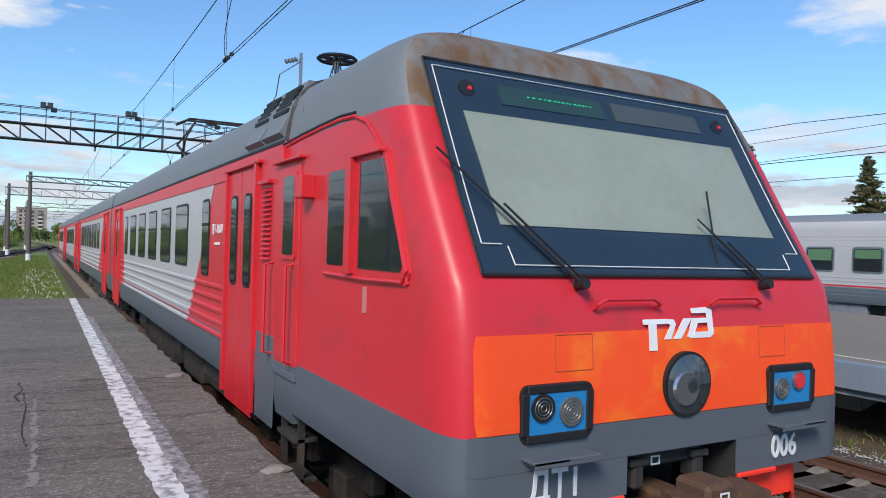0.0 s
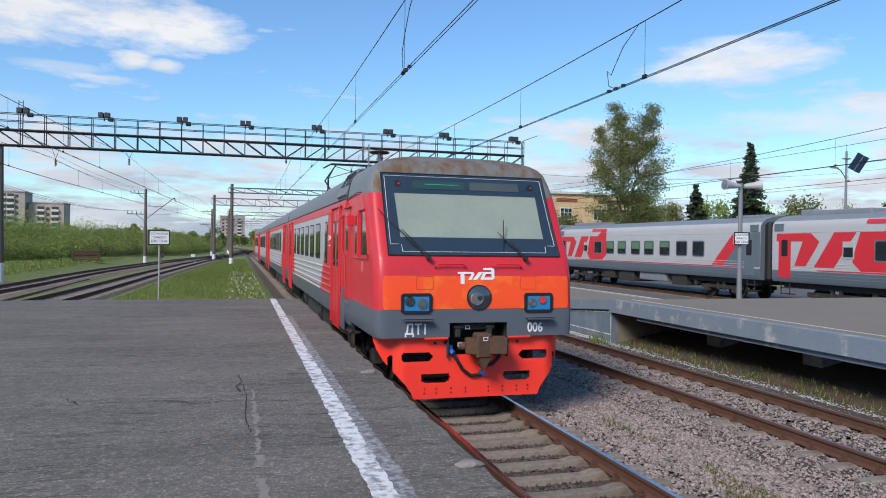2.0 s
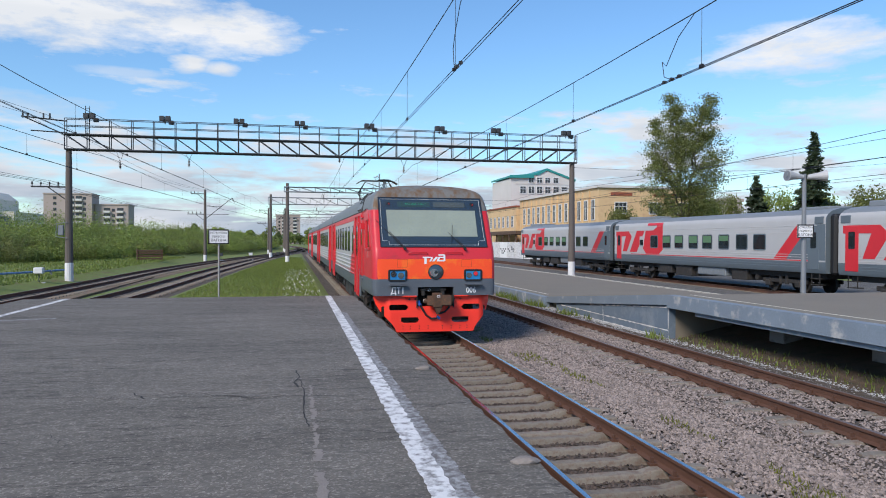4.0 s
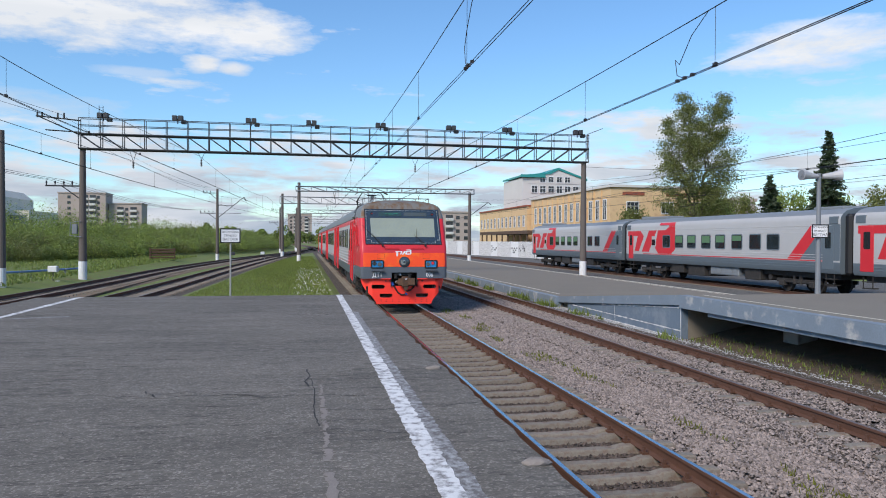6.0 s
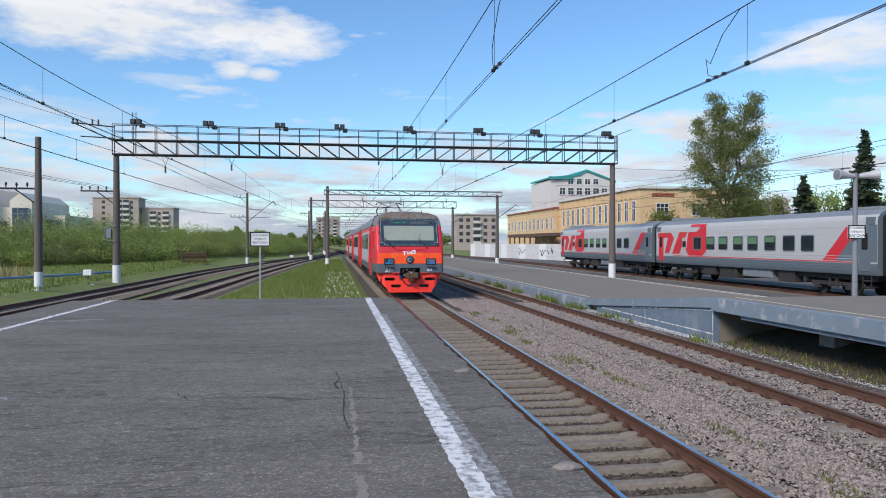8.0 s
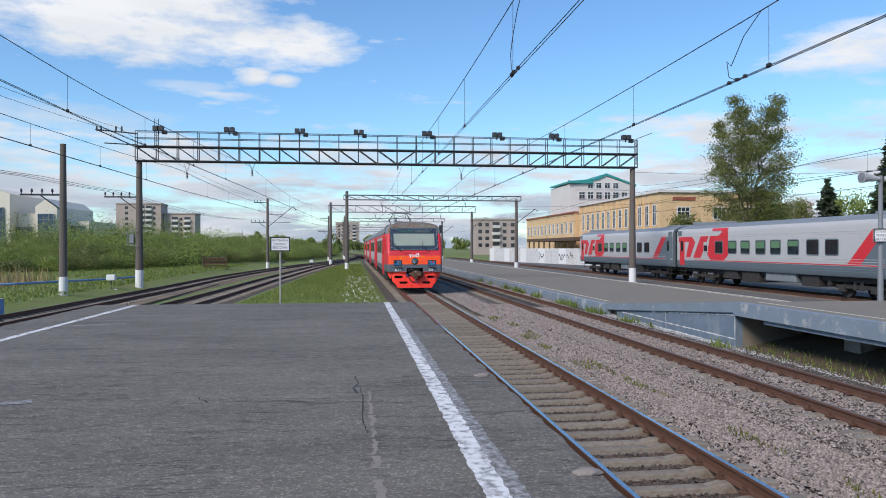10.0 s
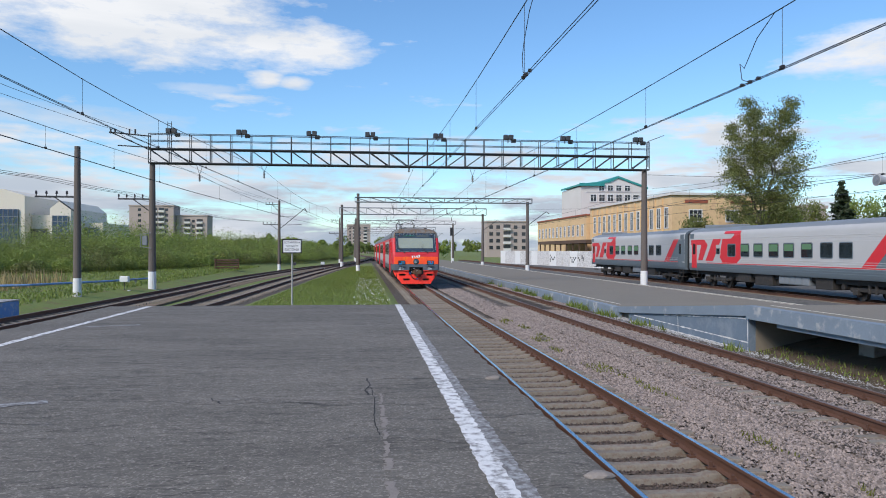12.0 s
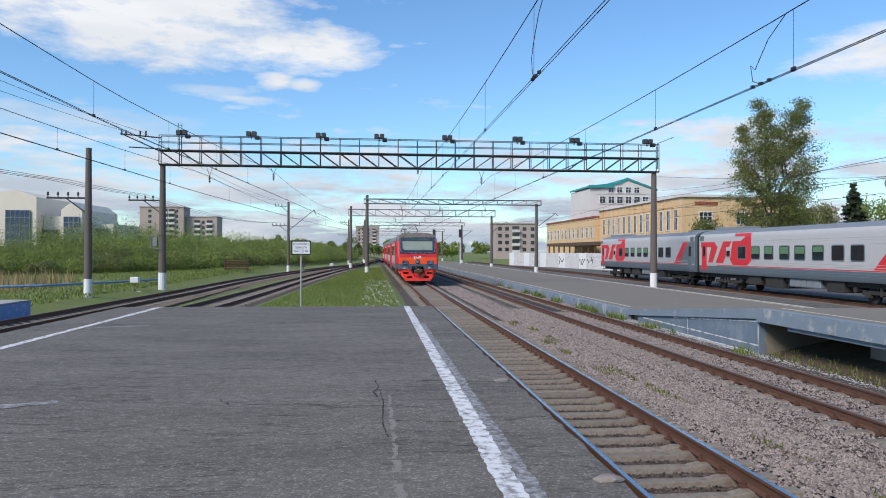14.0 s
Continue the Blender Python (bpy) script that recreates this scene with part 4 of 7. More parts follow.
        box(bm, -0.205, 0.205, -0.052, -0.045, -0.115, 0.115, 0.0)
        part("lamp_plate", bm, LAMPBLUE, lm)
        for k, (lx, lz, r) in enumerate(((-0.115, 0.035, 0.08), (0.09, 0.0, 0.085)) if sx < 0 else ((-0.12, 0.0, 0.075), (0.065, 0.045, 0.07))):
            bm = bmesh.new()
            disc(bm, (lx, -0.052, lz), r, (0, -1, 0), 0.03, 20)
            lit = sx > 0 and k == 1
            ln = part("lamp", bm, BLACK if (sx < 0 and k == 0) else LENS, lm)
            bm = bmesh.new()
            for q in (0.75, 0.5, 0.25):
                ring(bm, (lx, -0.067, lz), r * q, 0.0035, (0, -1, 0), 16)
            if lit:
                disc(bm, (lx, -0.068, lz), r * 0.8, (0, -1, 0), 0.012, 16)
            part("lens_ring", bm, REDLENS if lit else mat("dim_lens_ring", (0.11, 0.118, 0.115), 0.35, metal=0.2, bump=0), ln)
        # step below
        bm = bmesh.new()
        box(bm, -0.24, 0.24, -0.13, 0.03, -0.01, 0.01, 0.004)
        box(bm, -0.24, 0.24, -0.13, -0.12, -0.03, 0.012, 0.004)
        for q in (-0.2, 0.2):
            box(bm, q - 0.012, q + 0.012, -0.08, 0.03, -0.035, -0.008)
        part("step", bm, TGREY, car, m=pose(sx, y - 0.01, 1.51, 0, 0, yaw))
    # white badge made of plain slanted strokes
    bm = bmesh.new()
    f = lambda u, v, d: skin(u, v, d)
    for poly in BADGE:
        prism(bm, [(-0.36 + a, 2.068 + b * 0.79) for a, b in poly], f, 0.010, 0.016)
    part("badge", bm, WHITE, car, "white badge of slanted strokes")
    lettering("lettering", "ДТ1", 0.235, 0.003, WHITE, car, Matrix.Translation((-1.06, nose_y(-1.06, 1.36) - 0.012, 1.33)) @ pose(0, 0, 0, 90, 0, 0), label="white letters ДТ1", squeeze=0.85, bold=0.005)
    lettering("lettering", "006", 0.22, 0.003, WHITE, car, Matrix.Translation((1.0, nose_y(1.0, 1.38) - 0.014, 1.335)) @ pose(0, 0, 0, 90, 0, 0), label="white digits 006", squeeze=0.85, bold=0.005)
    # recess and coupler
    bm = bmesh.new()
    box(bm, -0.53, 0.53, 0.34, 0.37, 0.86, 1.44)
    for a, b in ((-0.525, -0.505), (0.505, 0.525)):
        box(bm, a, b, -0.21, 0.34, 0.86, 1.43)
    box(bm, -0.505, 0.505, -0.21, 0.34, 1.432, 1.45)
    part("coupler_recess", bm, UNDER, car, "dark recess around the coupler")
    bm = bmesh.new()
    box(bm, -0.36, 0.30, -0.12, 0.0, 1.30, 1.42, 0.02)
    for x in (-0.33, 0.22):
        box(bm, x - 0.05, x + 0.05, -0.16, -0.02, 1.18, 1.38, 0.02)
        box(bm, x - 0.08, x + 0.08, -0.17, -0.12, 1.33, 1.38, 0.01)
    part("coupler_yoke", bm, UNDER, car)
    bm = bmesh.new()
    box(bm, -0.09, 0.14, -0.55, 0.1, 0.98, 1.18, 0.03)
    box(bm, -0.02, 0.24, -0.62, -0.34, 0.90, 1.30, 0.03)
    prism(bm, [(0.2, -0.62), (0.46, -0.70), (0.50, -0.42), (0.24, -0.36)], lambda u, v, d: (u, v, d), 0.98, 1.24)
    prism(bm, [(-0.02, -0.6), (-0.16, -0.46), (-0.14, -0.36), (0.0, -0.38)], lambda u, v, d: (u, v, d), 0.97, 1.22)
    prism(bm, [(0.02, 0.93), (0.24, 0.93), (0.16, 0.78), (0.10, 0.72)], lambda u, v, d: (u, d, v), -0.6, -0.42)
    bar(bm, (-0.2, -0.2, 1.06), (0.02, -0.35, 1.06), 0.07, 10)
    part("coupler", bm, COUPLER, car, "rust-brown automatic coupler", m=pose(-0.10, 0.10, -0.02))
    for x, z, y in ((-0.16, 1.345, -0.125), (0.02, 1.20, -0.525), (-0.3, 1.07, -0.16)):
        bm = bmesh.new()
        for a, b, c, d in ((-0.04, -0.03, -0.03, 0.03), (0.03, 0.04, -0.03, 0.03), (-0.03, 0.03, -0.03, -0.02), (-0.03, 0.03, 0.02, 0.03)):
            box(bm, x + a, x + b, y - 0.006, y, z + c, z + d)
        part("stencil_mark", bm, WHITE, car)
    # hoses
    for pts, r in (([(-0.50, -0.06, 1.02), (-0.46, -0.16, 0.98), (-0.36, -0.2, 0.82), (-0.26, -0.2, 0.66), (-0.12, -0.2, 0.56), (0.02, -0.2, 0.57), (0.08, -0.2, 0.64)], 0.028),
                   ([(0.42, -0.05, 1.1), (0.42, -0.15, 1.0), (0.38, -0.2, 0.86), (0.26, -0.2, 0.74), (0.12, -0.2, 0.70), (0.02, -0.2, 0.74)], 0.028)):
        bm = bmesh.new()
        tube(bm, pts, r, 8)
        part("brake_hose", bm, BLACK, car, "black rubber brake hose")
    bm = bmesh.new()
    bar(bm, (-0.52, -0.05, 1.04), (-0.42, -0.2, 0.93), 0.045, 8)
    box(bm, -0.53, -0.42, -0.16, -0.06, 0.98, 1.06, 0.01)
    part("hose_cock", bm, BLUEHOSE, car, "blue hose cock")
    bm = bmesh.new()
    bar(bm, (0.04, -0.2, 0.62), (0.12, -0.2, 0.56), 0.036, 8)
    part("hose_clip", bm, BLUEHOSE, car)


BADGE = [
    [(0.0, 0.205), (0.0, 0.245), (0.20, 0.245), (0.20, 0.205)], [(0.045, 0.205), (0.112, 0.205), (0.112, 0.0), (0.045, 0.0)],
    [(0.19, 0.205), (0.20, 0.245), (0.27, 0.238), (0.285, 0.20), (0.235, 0.19), (0.225, 0.205)], [(0.235, 0.19), (0.285, 0.20), (0.235, 0.085), (0.175, 0.085)],
    [(0.255, 0.085), (0.325, 0.085), (0.44, 0.245), (0.365, 0.245)], [(0.385, 0.10), (0.42, 0.085), (0.455, 0.135), (0.51, 0.245), (0.445, 0.245)],
    [(0.42, 0.085), (0.60, 0.085), (0.635, 0.115), (0.585, 0.135), (0.455, 0.135)], [(0.585, 0.135), (0.635, 0.115), (0.64, 0.31), (0.585, 0.29)],
    [(0.445, 0.245), (0.505, 0.245), (0.585, 0.245), (0.585, 0.205), (0.49, 0.205)],
    [(0.445, 0.325), (0.445, 0.285), (0.585, 0.285), (0.64, 0.31), (0.60, 0.335)],
]


def _frame_box():
    bm = bmesh.new()
    prism(bm, rounded(-0.26, 0.26, -0.165, 0.165, 0.055), lambda u, v, d: (u, d, v), -0.045, 0.1)
    return bm


def _frame_bars(lm):
    for a, b, c, d in ((-0.26, -0.205, -0.12, 0.12), (0.205, 0.26, -0.12, 0.12), (-0.22, 0.22, 0.115, 0.165), (-0.22, 0.22, -0.165, -0.115)):
        bm = bmesh.new()
        box(bm, a, b, -0.06, -0.04, c, d, 0.006)
        part("frame_bar", bm, BLACK, lm)


def plow(car):
    """Red track-clearing plate with slots, swept back at the sides."""
    wide = [(0.20, 1.08), (0.30, 1.12), (0.42, 1.20), (0.55, 1.32), (0.68, 1.44), (0.80, 1.53), (0.95, 1.61), (1.08, 1.65), (1.22, 1.67)]
    xs = [i * 0.025 for i in range(-67, 68)]
    zs = [0.20 + i * 0.025 for i in range(41)] + [1.22]

    def slot(x, z, x0, x1, z0, z1):
        r = min(x1 - x0, z1 - z0) / 2
        dx, dz = max(x0 + r - x, 0, x - x1 + r), max(z0 + r - z, 0, z - z1 + r)
        return math.hypot(dx, dz) < r

    def hole(x, z):
        ax = abs(x)
        return (slot(ax, z, 0.46, 0.96, 0.46, 0.61) or slot(ax, z, 0.76, 1.28, 0.80, 0.955) or slot(ax, z, 1.40, 1.47, 0.52, 0.90)
                or (z > 0.90 and ax < 0.52))

    bm = bmesh.new()
    for back in (0.0, 0.03):
        grid = {}
        for j, z in enumerate(zs):
            w = lerp(wide, z)
            for i, x in enumerate(xs):
                xx = max(-w, min(w, x))
                y = -0.12 + back + 0.5 * max(0.0, (abs(xx) - 1.2) / 0.47) ** 2 + 0.10 * (1.22 - z) * -0.6
                grid[i, j] = bm.verts.new((xx, y, z))
        for j in range(len(zs) - 1):
            for i in range(len(xs) - 1):
                q = [grid[i, j], grid[i + 1, j], grid[i + 1, j + 1], grid[i, j + 1]]
                cx, cz = (xs[i] + xs[i + 1]) / 2, (zs[j] + zs[j + 1]) / 2
                if hole(cx, cz) or (q[0].co - q[1].co).length < 1e-5 and (q[2].co - q[3].co).length < 1e-5:
                    continue
                try:
                    bm.faces.new(q)
                except ValueError:
                    pass
    bmesh.ops.remove_doubles(bm, verts=bm.verts, dist=1e-4)
    pl = part("plow", bm, PLOWRED, car, "bright red track-clearing plate with slots")
    for s in (-1, 1):
        bm = bmesh.new()
        box(bm, s * 0.72 - 0.2, s * 0.72 + 0.2, -0.24, 0.04, 1.165, 1.20, 0.008)
        part("plow_bracket", bm, PLOWRED, pl)
        bm = bmesh.new()
        for x in (0.55, 0.72):
            disc(bm, (s * x, -0.132, 1.10), 0.025, (0, -1, 0), 0.012, 10)
        for x in (0.2, 0.45, 0.7, 0.9):
            for z in (0.29, 0.36):
                disc(bm, (s * x, -0.175, z), 0.013, (0, -1, 0), 0.02, 6)
        tagged(part("bolts", bm, BLACK, pl), kind="stuff")
        bm = bmesh.new()
        box(bm, s * 1.1 - 0.05, s * 1.1 + 0.05, 0.2, 1.2, 0.5, 1.1)
        part("plow_stay", bm, UNDER, pl)
    # added dark plate that stands for the shade behind the plow's slots
    bm = bmesh.new()
    box(bm, -1.2, 1.2, 0.35, 0.5, 0.45, 1.2)
    part("axle_shadow_plate", bm, UNDER, car)


def cab_side(car, s):
    f = lambda u, v, d: (s * d, u, v)
    # two-pane side window in a red frame
    bm = bmesh.new()
    prism(bm, [(1.80, 2.45), (1.80, 3.27), (1.76, 3.31), (0.76, 3.33), (0.68, 3.29), (0.33, 2.52), (0.37, 2.44)], f, 1.70, 1.752)
    w = part("side_window", bm, RED, car, "two-pane cab side window in a red frame")
    bm = bmesh.new()
    prism(bm, rounded(1.33, 1.73, 2.53, 3.23, 0.03), f, 1.74, 1.757)
    part("pane", bm, DARKGLASS, w)
    bm = bmesh.new()
    prism(bm, [(1.12, 2.52), (1.12, 3.25), (0.74, 3.25), (0.43, 2.56), (0.46, 2.52)], f, 1.74, 1.757)
    part("pane", bm, DARKGLASS, w)
    bm = bmesh.new()
    side_plate(bm, s, 1.20, 1.29, 2.48, 3.29, 1.74, 0.06)
    part("window_post", bm, RED, w)
    bm = bmesh.new()
    side_plate(bm, s, 0.74, 1.30, 3.29, 3.312, 1.74, 0.05)
    part("window_hood", bm, RED, w)
    bm = bmesh.new()
    tube(bm, [(s * 1.755, 1.78, 2.46), (s * 1.757, 1.0, 2.45), (s * 1.757, 0.42, 2.46), (s * 1.755, 0.36, 2.53), (s * 1.755, 0.50, 2.85), (s * 1.755, 0.69, 3.27)], 0.014, 6)
    part("window_moulding", bm, RED, w)
    # arched moulding from the roof down to the window, with a black joint along its top
    arch = [(2.98, 3.555), (2.5, 3.585), (2.0, 3.605), (1.6, 3.615), (1.3, 3.60), (1.08, 3.53), (0.90, 3.41), (0.77, 3.25), (0.64, 3.02), (0.50, 2.74), (0.36, 2.45)]
    bm = bmesh.new()
    tube(bm, [(s * (lerp(WZ, z) + 0.003), y, z) for y, z in arch], 0.015, 6)
    part("arched_trim", bm, RED, car)
    bm = bmesh.new()
    tube(bm, [(s * (lerp(WZ, z + 0.03) + 0.006), y, z + 0.025) for y, z in arch[:5]], 0.014, 6)
    part("roof_joint", bm, BLACK, car, "black rubber joint over the arched moulding")
    # crew door
    bm = bmesh.new()
    side_plate(bm, s, 2.42, 3.08, 1.62, 3.36, 1.736, 0.016)
    d = part("crew_door", bm, RED, car, "narrow red crew door")
    bm = bmesh.new()
    prism(bm, rounded(2.50, 2.89, 2.54, 3.31, 0.04), f, 1.745, 1.766)
    fr = part("door_window_frame", bm, RED, d)
    bm = bmesh.new()
    prism(bm, rounded(2.55, 2.84, 2.58, 3.27, 0.03), f, 1.76, 1.769)
    part("pane", bm, DARKGLASS, d)
    bm = bmesh.new()
    side_plate(bm, s, 2.34, 3.16, 3.405, 3.428, 1.74, 0.055)
    part("rain_strip", bm, RED, car)
    for y in (2.56, 3.20):
        bm = bmesh.new()
        tube(bm, [(s * 1.74, y, 2.50), (s * 1.82, y, 2.48), (s * 1.82, y, 1.66), (s * 1.74, y, 1.64)], 0.016, 6)
        part("handrail", bm, RED, car, "upright red handrail")
    bm = bmesh.new()
    side_plate(bm, s, 2.42, 3.08, 1.50, 1.56, 1.736, 0.03)
    part("door_sill", bm, TGREY, car)
    # louvres
    lv = None
    for k in range(15):
        bm = bmesh.new()
        z = 2.52 + k * 0.047
        prism(bm, [(1.742, z), (1.775, z), (1.742, z + 0.036)], lambda u, v, dd: (s * u, dd, v), 3.30, 3.58)
        part("louvre", bm, RED, car)
    bm = bmesh.new()
    side_plate(bm, s, 3.26, 3.64, 3.25, 3.29, 1.74, 0.06)
    part("louvre_hood", bm, RED, car)
    # small boxes
    bm = bmesh.new()
    xa, xb = sorted((s * 1.735, s * 1.86))
    box(bm, xa, xb, 2.08, 2.26, 3.05, 3.24, 0.008)
    part("marker_box", bm, RED, car)
    bm = bmesh.new()
    xa, xb = sorted((s * 1.70, s * 1.78))
    box(bm, xa, xb, 2.86, 2.98, 3.42, 3.54, 0.01)
    part("marker_bracket", bm, RED, car)
    bm = bmesh.new()
    xa, xb = sorted((s * 1.735, s * 1.755))
    box(bm, xa, xb, 0.98, 1.03, 2.22, 2.40, 0.004)
    part("hook_plate", bm, mat("pale_pink_plate", (0.5, 0.2, 0.18), 0.6, bump=0), car)
    # grey lower skirt beside the doors
    bm = bmesh.new()
    side_plate(bm, s, 3.10, 3.72, 0.95, 1.80, 1.735, 0.008)
    part("skirt_panel", bm, TGREY, car)
    # steps
    bm = bmesh.new()
    for z in (0.95, 0.6):
        xa, xb = sorted((s * 1.5, s * 1.72))
        box(bm, xa, xb, 2.5, 3.0, z, z + 0.04, 0.005)
    for y in (2.5, 2.97):
        xa, xb = sorted((s * 1.62, s * 1.68))
        box(bm, xa, xb, y, y + 0.03, 0.6, 1.2)
    part("crew_steps", bm, UNDER, car)
    # louvred roof boxes
    for k in range(2):
        y0 = 3.02 + k * 0.68
        bm = bmesh.new()
        prism(bm, [(1.72, 3.66), (1.77, 3.70), (1.50, 4.22), (1.15, 4.2)], lambda u, v, dd: (s * u, dd, v), y0, y0 + 0.62)
        rb = part("roof_vent", bm, ROOFGREY, car, "grey louvred roof vent")
        for j in range(5):
            bm = bmesh.new()
            t = 0.42 + j * 0.11
            x, z = 1.77 + (1.50 - 1.77) * t, 3.70 + 0.52 * t
            xa, xb = sorted((s * (x - 0.01), s * (x + 0.022)))
            box(bm, xa, xb, y0 + 0.07, y0 + 0.55, z - 0.004, z + 0.03)
            part("vent_slat", bm, BLACK, rb)
    bm = bmesh.new()
    tube(bm, [(s * lerp(WZ, z), 2.9, z + 0.015) for z in (3.6, 3.75, 3.9, 4.04, 4.15, 4.24, 4.3)], 0.025, 6)
    part("roof_seam", bm, BLACK, car)


def roof_gear(car, L, panto):
    ax, ay, az = -0.92, 3.85, 4.68
    bm = bmesh.new()
    bar(bm, (ax, ay, az - 0.48), (ax, ay, az - 0.01), 0.032, 8)
    ae = part("disc_aerial", bm, STEEL, car, "black spoked disc aerial on a short stem")
    bm = bmesh.new()
    ring(bm, (ax, ay, az), 0.20, 0.022, (0, 0, 1), 24)
    disc(bm, (ax, ay, az), 0.06, (0, 0, 1), 0.03, 12)
    part("hoop", bm, BLACK, ae)
    for k in range(6):
        a = k * math.pi / 3
        ca, sa = math.cos(a), math.sin(a)
        bm = bmesh.new()
        bar(bm, (ax + 0.05 * ca, ay + 0.05 * sa, az), (ax + 0.19 * ca, ay + 0.19 * sa, az), 0.018, 4)
        part("spoke", bm, BLACK, ae)
        bm = bmesh.new()
        bar(bm, (ax + 0.03 * ca, ay + 0.03 * sa, az - 0.04), (ax + 0.15 * ca, ay + 0.15 * sa, az - 0.44), 0.006, 4)
        part("stay", bm, BLACK, ae)
    bm = bmesh.new()
    bar(bm, (-0.6, 3.95, 4.2), (-0.6, 4.6, 4.2), 0.27, 16)
    part("roof_hump", bm, ROOFGREY, car)
    bm = bmesh.new()
    bar(bm, (-0.95, 5.0, 4.2), (-0.95, 5.0, 5.0), 0.022, 6)
    tube(bm, [(-0.95, 5.0, 4.9), (-1.15, 5.2, 4.75), (-1.1, 5.5, 4.55), (-1.2, 5.8, 4.22)], 0.008, 4)
    for k in range(4):
        bar(bm, (-1.0 - 0.04 * k, 5.0, 4.92 - 0.015 * k), (-1.02 - 0.04 * k, 5.0, 4.91 - 0.015 * k), 0.03, 8)
    part("aerial_mast", bm, STEEL, car, "thin metal aerial mast")
    if panto:
        y = 14.0
        bm = bmesh.new()
        for s in (-1, 1):
            bar(bm, (s * 0.7, y - 0.9, 4.35), (s * 0.85, y + 0.5, 4.95), 0.03, 6)
            bar(bm, (s * 0.7, y + 0.9, 4.35), (s * 0.85, y - 0.5, 4.95), 0.03, 6)
            bar(bm, (s * 0.85, y + 0.5, 4.95), (s * 0.55, y - 0.05, 5.45), 0.022, 6)
            bar(bm, (s * 0.85, y - 0.5, 4.95), (s * 0.55, y + 0.05, 5.45), 0.022, 6)
            bar(bm, (s * 0.85, y - 0.5, 4.95), (-s * 0.55, y, 5.43), 0.012, 5)
        for q in (-0.15, 0.15):
            tube(bm, [(-0.95, y + q, 5.36), (-0.7, y + q, 5.5), (0.7, y + q, 5.5), (0.95, y + q, 5.36)], 0.025, 6)
        for a in (-0.7, 0.7):
            bar(bm, (a, y - 1.0, 4.35), (a, y + 1.0, 4.35), 0.04, 6)
        for b in (-0.9, 0.9):
            bar(bm, (-0.75, y + b, 4.35), (0.75, y + b, 4.35), 0.04, 6)
        part("pantograph", bm, UNDER, car, "raised dark pantograph")
        for a in (-0.7, 0.7):
            for b in (-0.85, 0.85):
                bm = bmesh.new()
                for k in range(3):
                    bar(bm, (a, y + b, 4.08 + k * 0.08), (a, y + b, 4.14 + k * 0.08), 0.07, 8, 0.03)
                part("insulator", bm, mat("brown_insulator", (0.12, 0.05, 0.03), 0.3, bump=0), car)
    for k, (y, a, b, h) in enumerate(((6.2, 0.6, 1.4, 0.16), (8.8, 0.7, 1.6, 0.2), (10.6, 0.5, 0.8, 0.24), (15.3, 0.6, 1.3, 0.2))):
        if y + b > L - 0.5:
            continue
        bm = bmesh.new()
        box(bm, -a, a, y, y + b, 4.1, 4.18 + h, 0.05)
        part("roof_box", bm, ROOFGREY, car)


def make_head_car():
    car = thing("head_railcar", pose(TRACK_X, 3.46, 0), "red and grey leading railcar with an orange nose panel", "train car", "moving train cars")
    L = 20.4
    cab_front(car)
    coach_body(car, 2.6, L, [TGREY, RED, ROOFGREY])
    plow(car)
    for s in (-1, 1):
        cab_side(car, s)
        double_door(car, s, 3.86, 5.03)
        livery(car, s, 5.9, 16.5)
        side_window(car, s, 6.15, 6.55, 2.26, 3.2, split=2.9)
        for k, y in enumerate((7.66, 9.25, 10.88, 12.51, 14.13)):
            side_window(car, s, y, y + 1.0, 2.34, 3.2, split=0 if k == 0 else 2.88, x=1.744)
        side_window(car, s, 15.80, 16.35, 2.34, 3.2, x=1.744)
        ribs(car, s, 5.2, 17.3, 5.9, 16.4)
        double_door(car, s, 17.60, 18.85)
        gutter(car, s, 3.0, L)
    lettering("lettering", "ДТ1-00609", 0.16, 0.002, WHITE, car, pose(-1.752, 5.62, 2.83, 90, 0, -90), label="small white unit lettering", squeeze=0.8)
    bm = bmesh.new()
    box(bm, -1.754, -1.748, 5.46, 5.76, 2.64, 2.67)
    part("small_writing", bm, WHITE, car)
    roof_gear(car, L, True)
    under_gear(car, 2.2, L, (3.9, 17.2))
    return car


def make_coach(name, L, y, label):
    car = thing(name, pose(TRACK_X, y, 0), label, "train car", "moving train cars")
    coach_body(car, 0.15, L, [TGREY, RED, ROOFGREY])
    for s in (-1, 1):
        double_door(car, s, 1.2, 2.3)
        double_door(car, s, L - 2.35, L - 1.25)
        livery(car, s, 2.9, L - 3.4)
        k, yy = 0, 4.6
        while yy < L - 4.6:
            side_window(car, s, yy, yy + 1.08, 2.34, 3.2, x=1.744)
            yy += 1.56
        ribs(car, s, 2.6, L - 2.7, 2.9, L - 3.5)
        gutter(car, s, 0.15, L)
    bm = bmesh.new()
    for k, yb in enumerate((1.0, 3.2, 6.0, 9.5, 13.0, 16.0)):
        box(bm, -0.6, 0.6, yb, yb + 1.2, 4.1, 4.36 + 0.05 * (k % 2), 0.05)
    part("roof_boxes", bm, ROOFGREY, car)
    bm = bmesh.new()
    box(bm, -0.7, 0.7, -0.15, 0.16, 1.2, 3.6, 0.05)
    part("gangway", bm, BLACK, car, "black rubber gangway")
    under_gear(car, 0.1, L, (3.0, L - 3.0))
    return car


HEAD = make_head_car()
COACHES = [make_coach("passenger_railcar", 20.4, 0, "red and grey middle railcar with ribbed sides") for _ in range(1)]
for _ in range(2):
    COACHES.append(copy_thing(COACHES[0], pose(TRACK_X, 0, 0)))

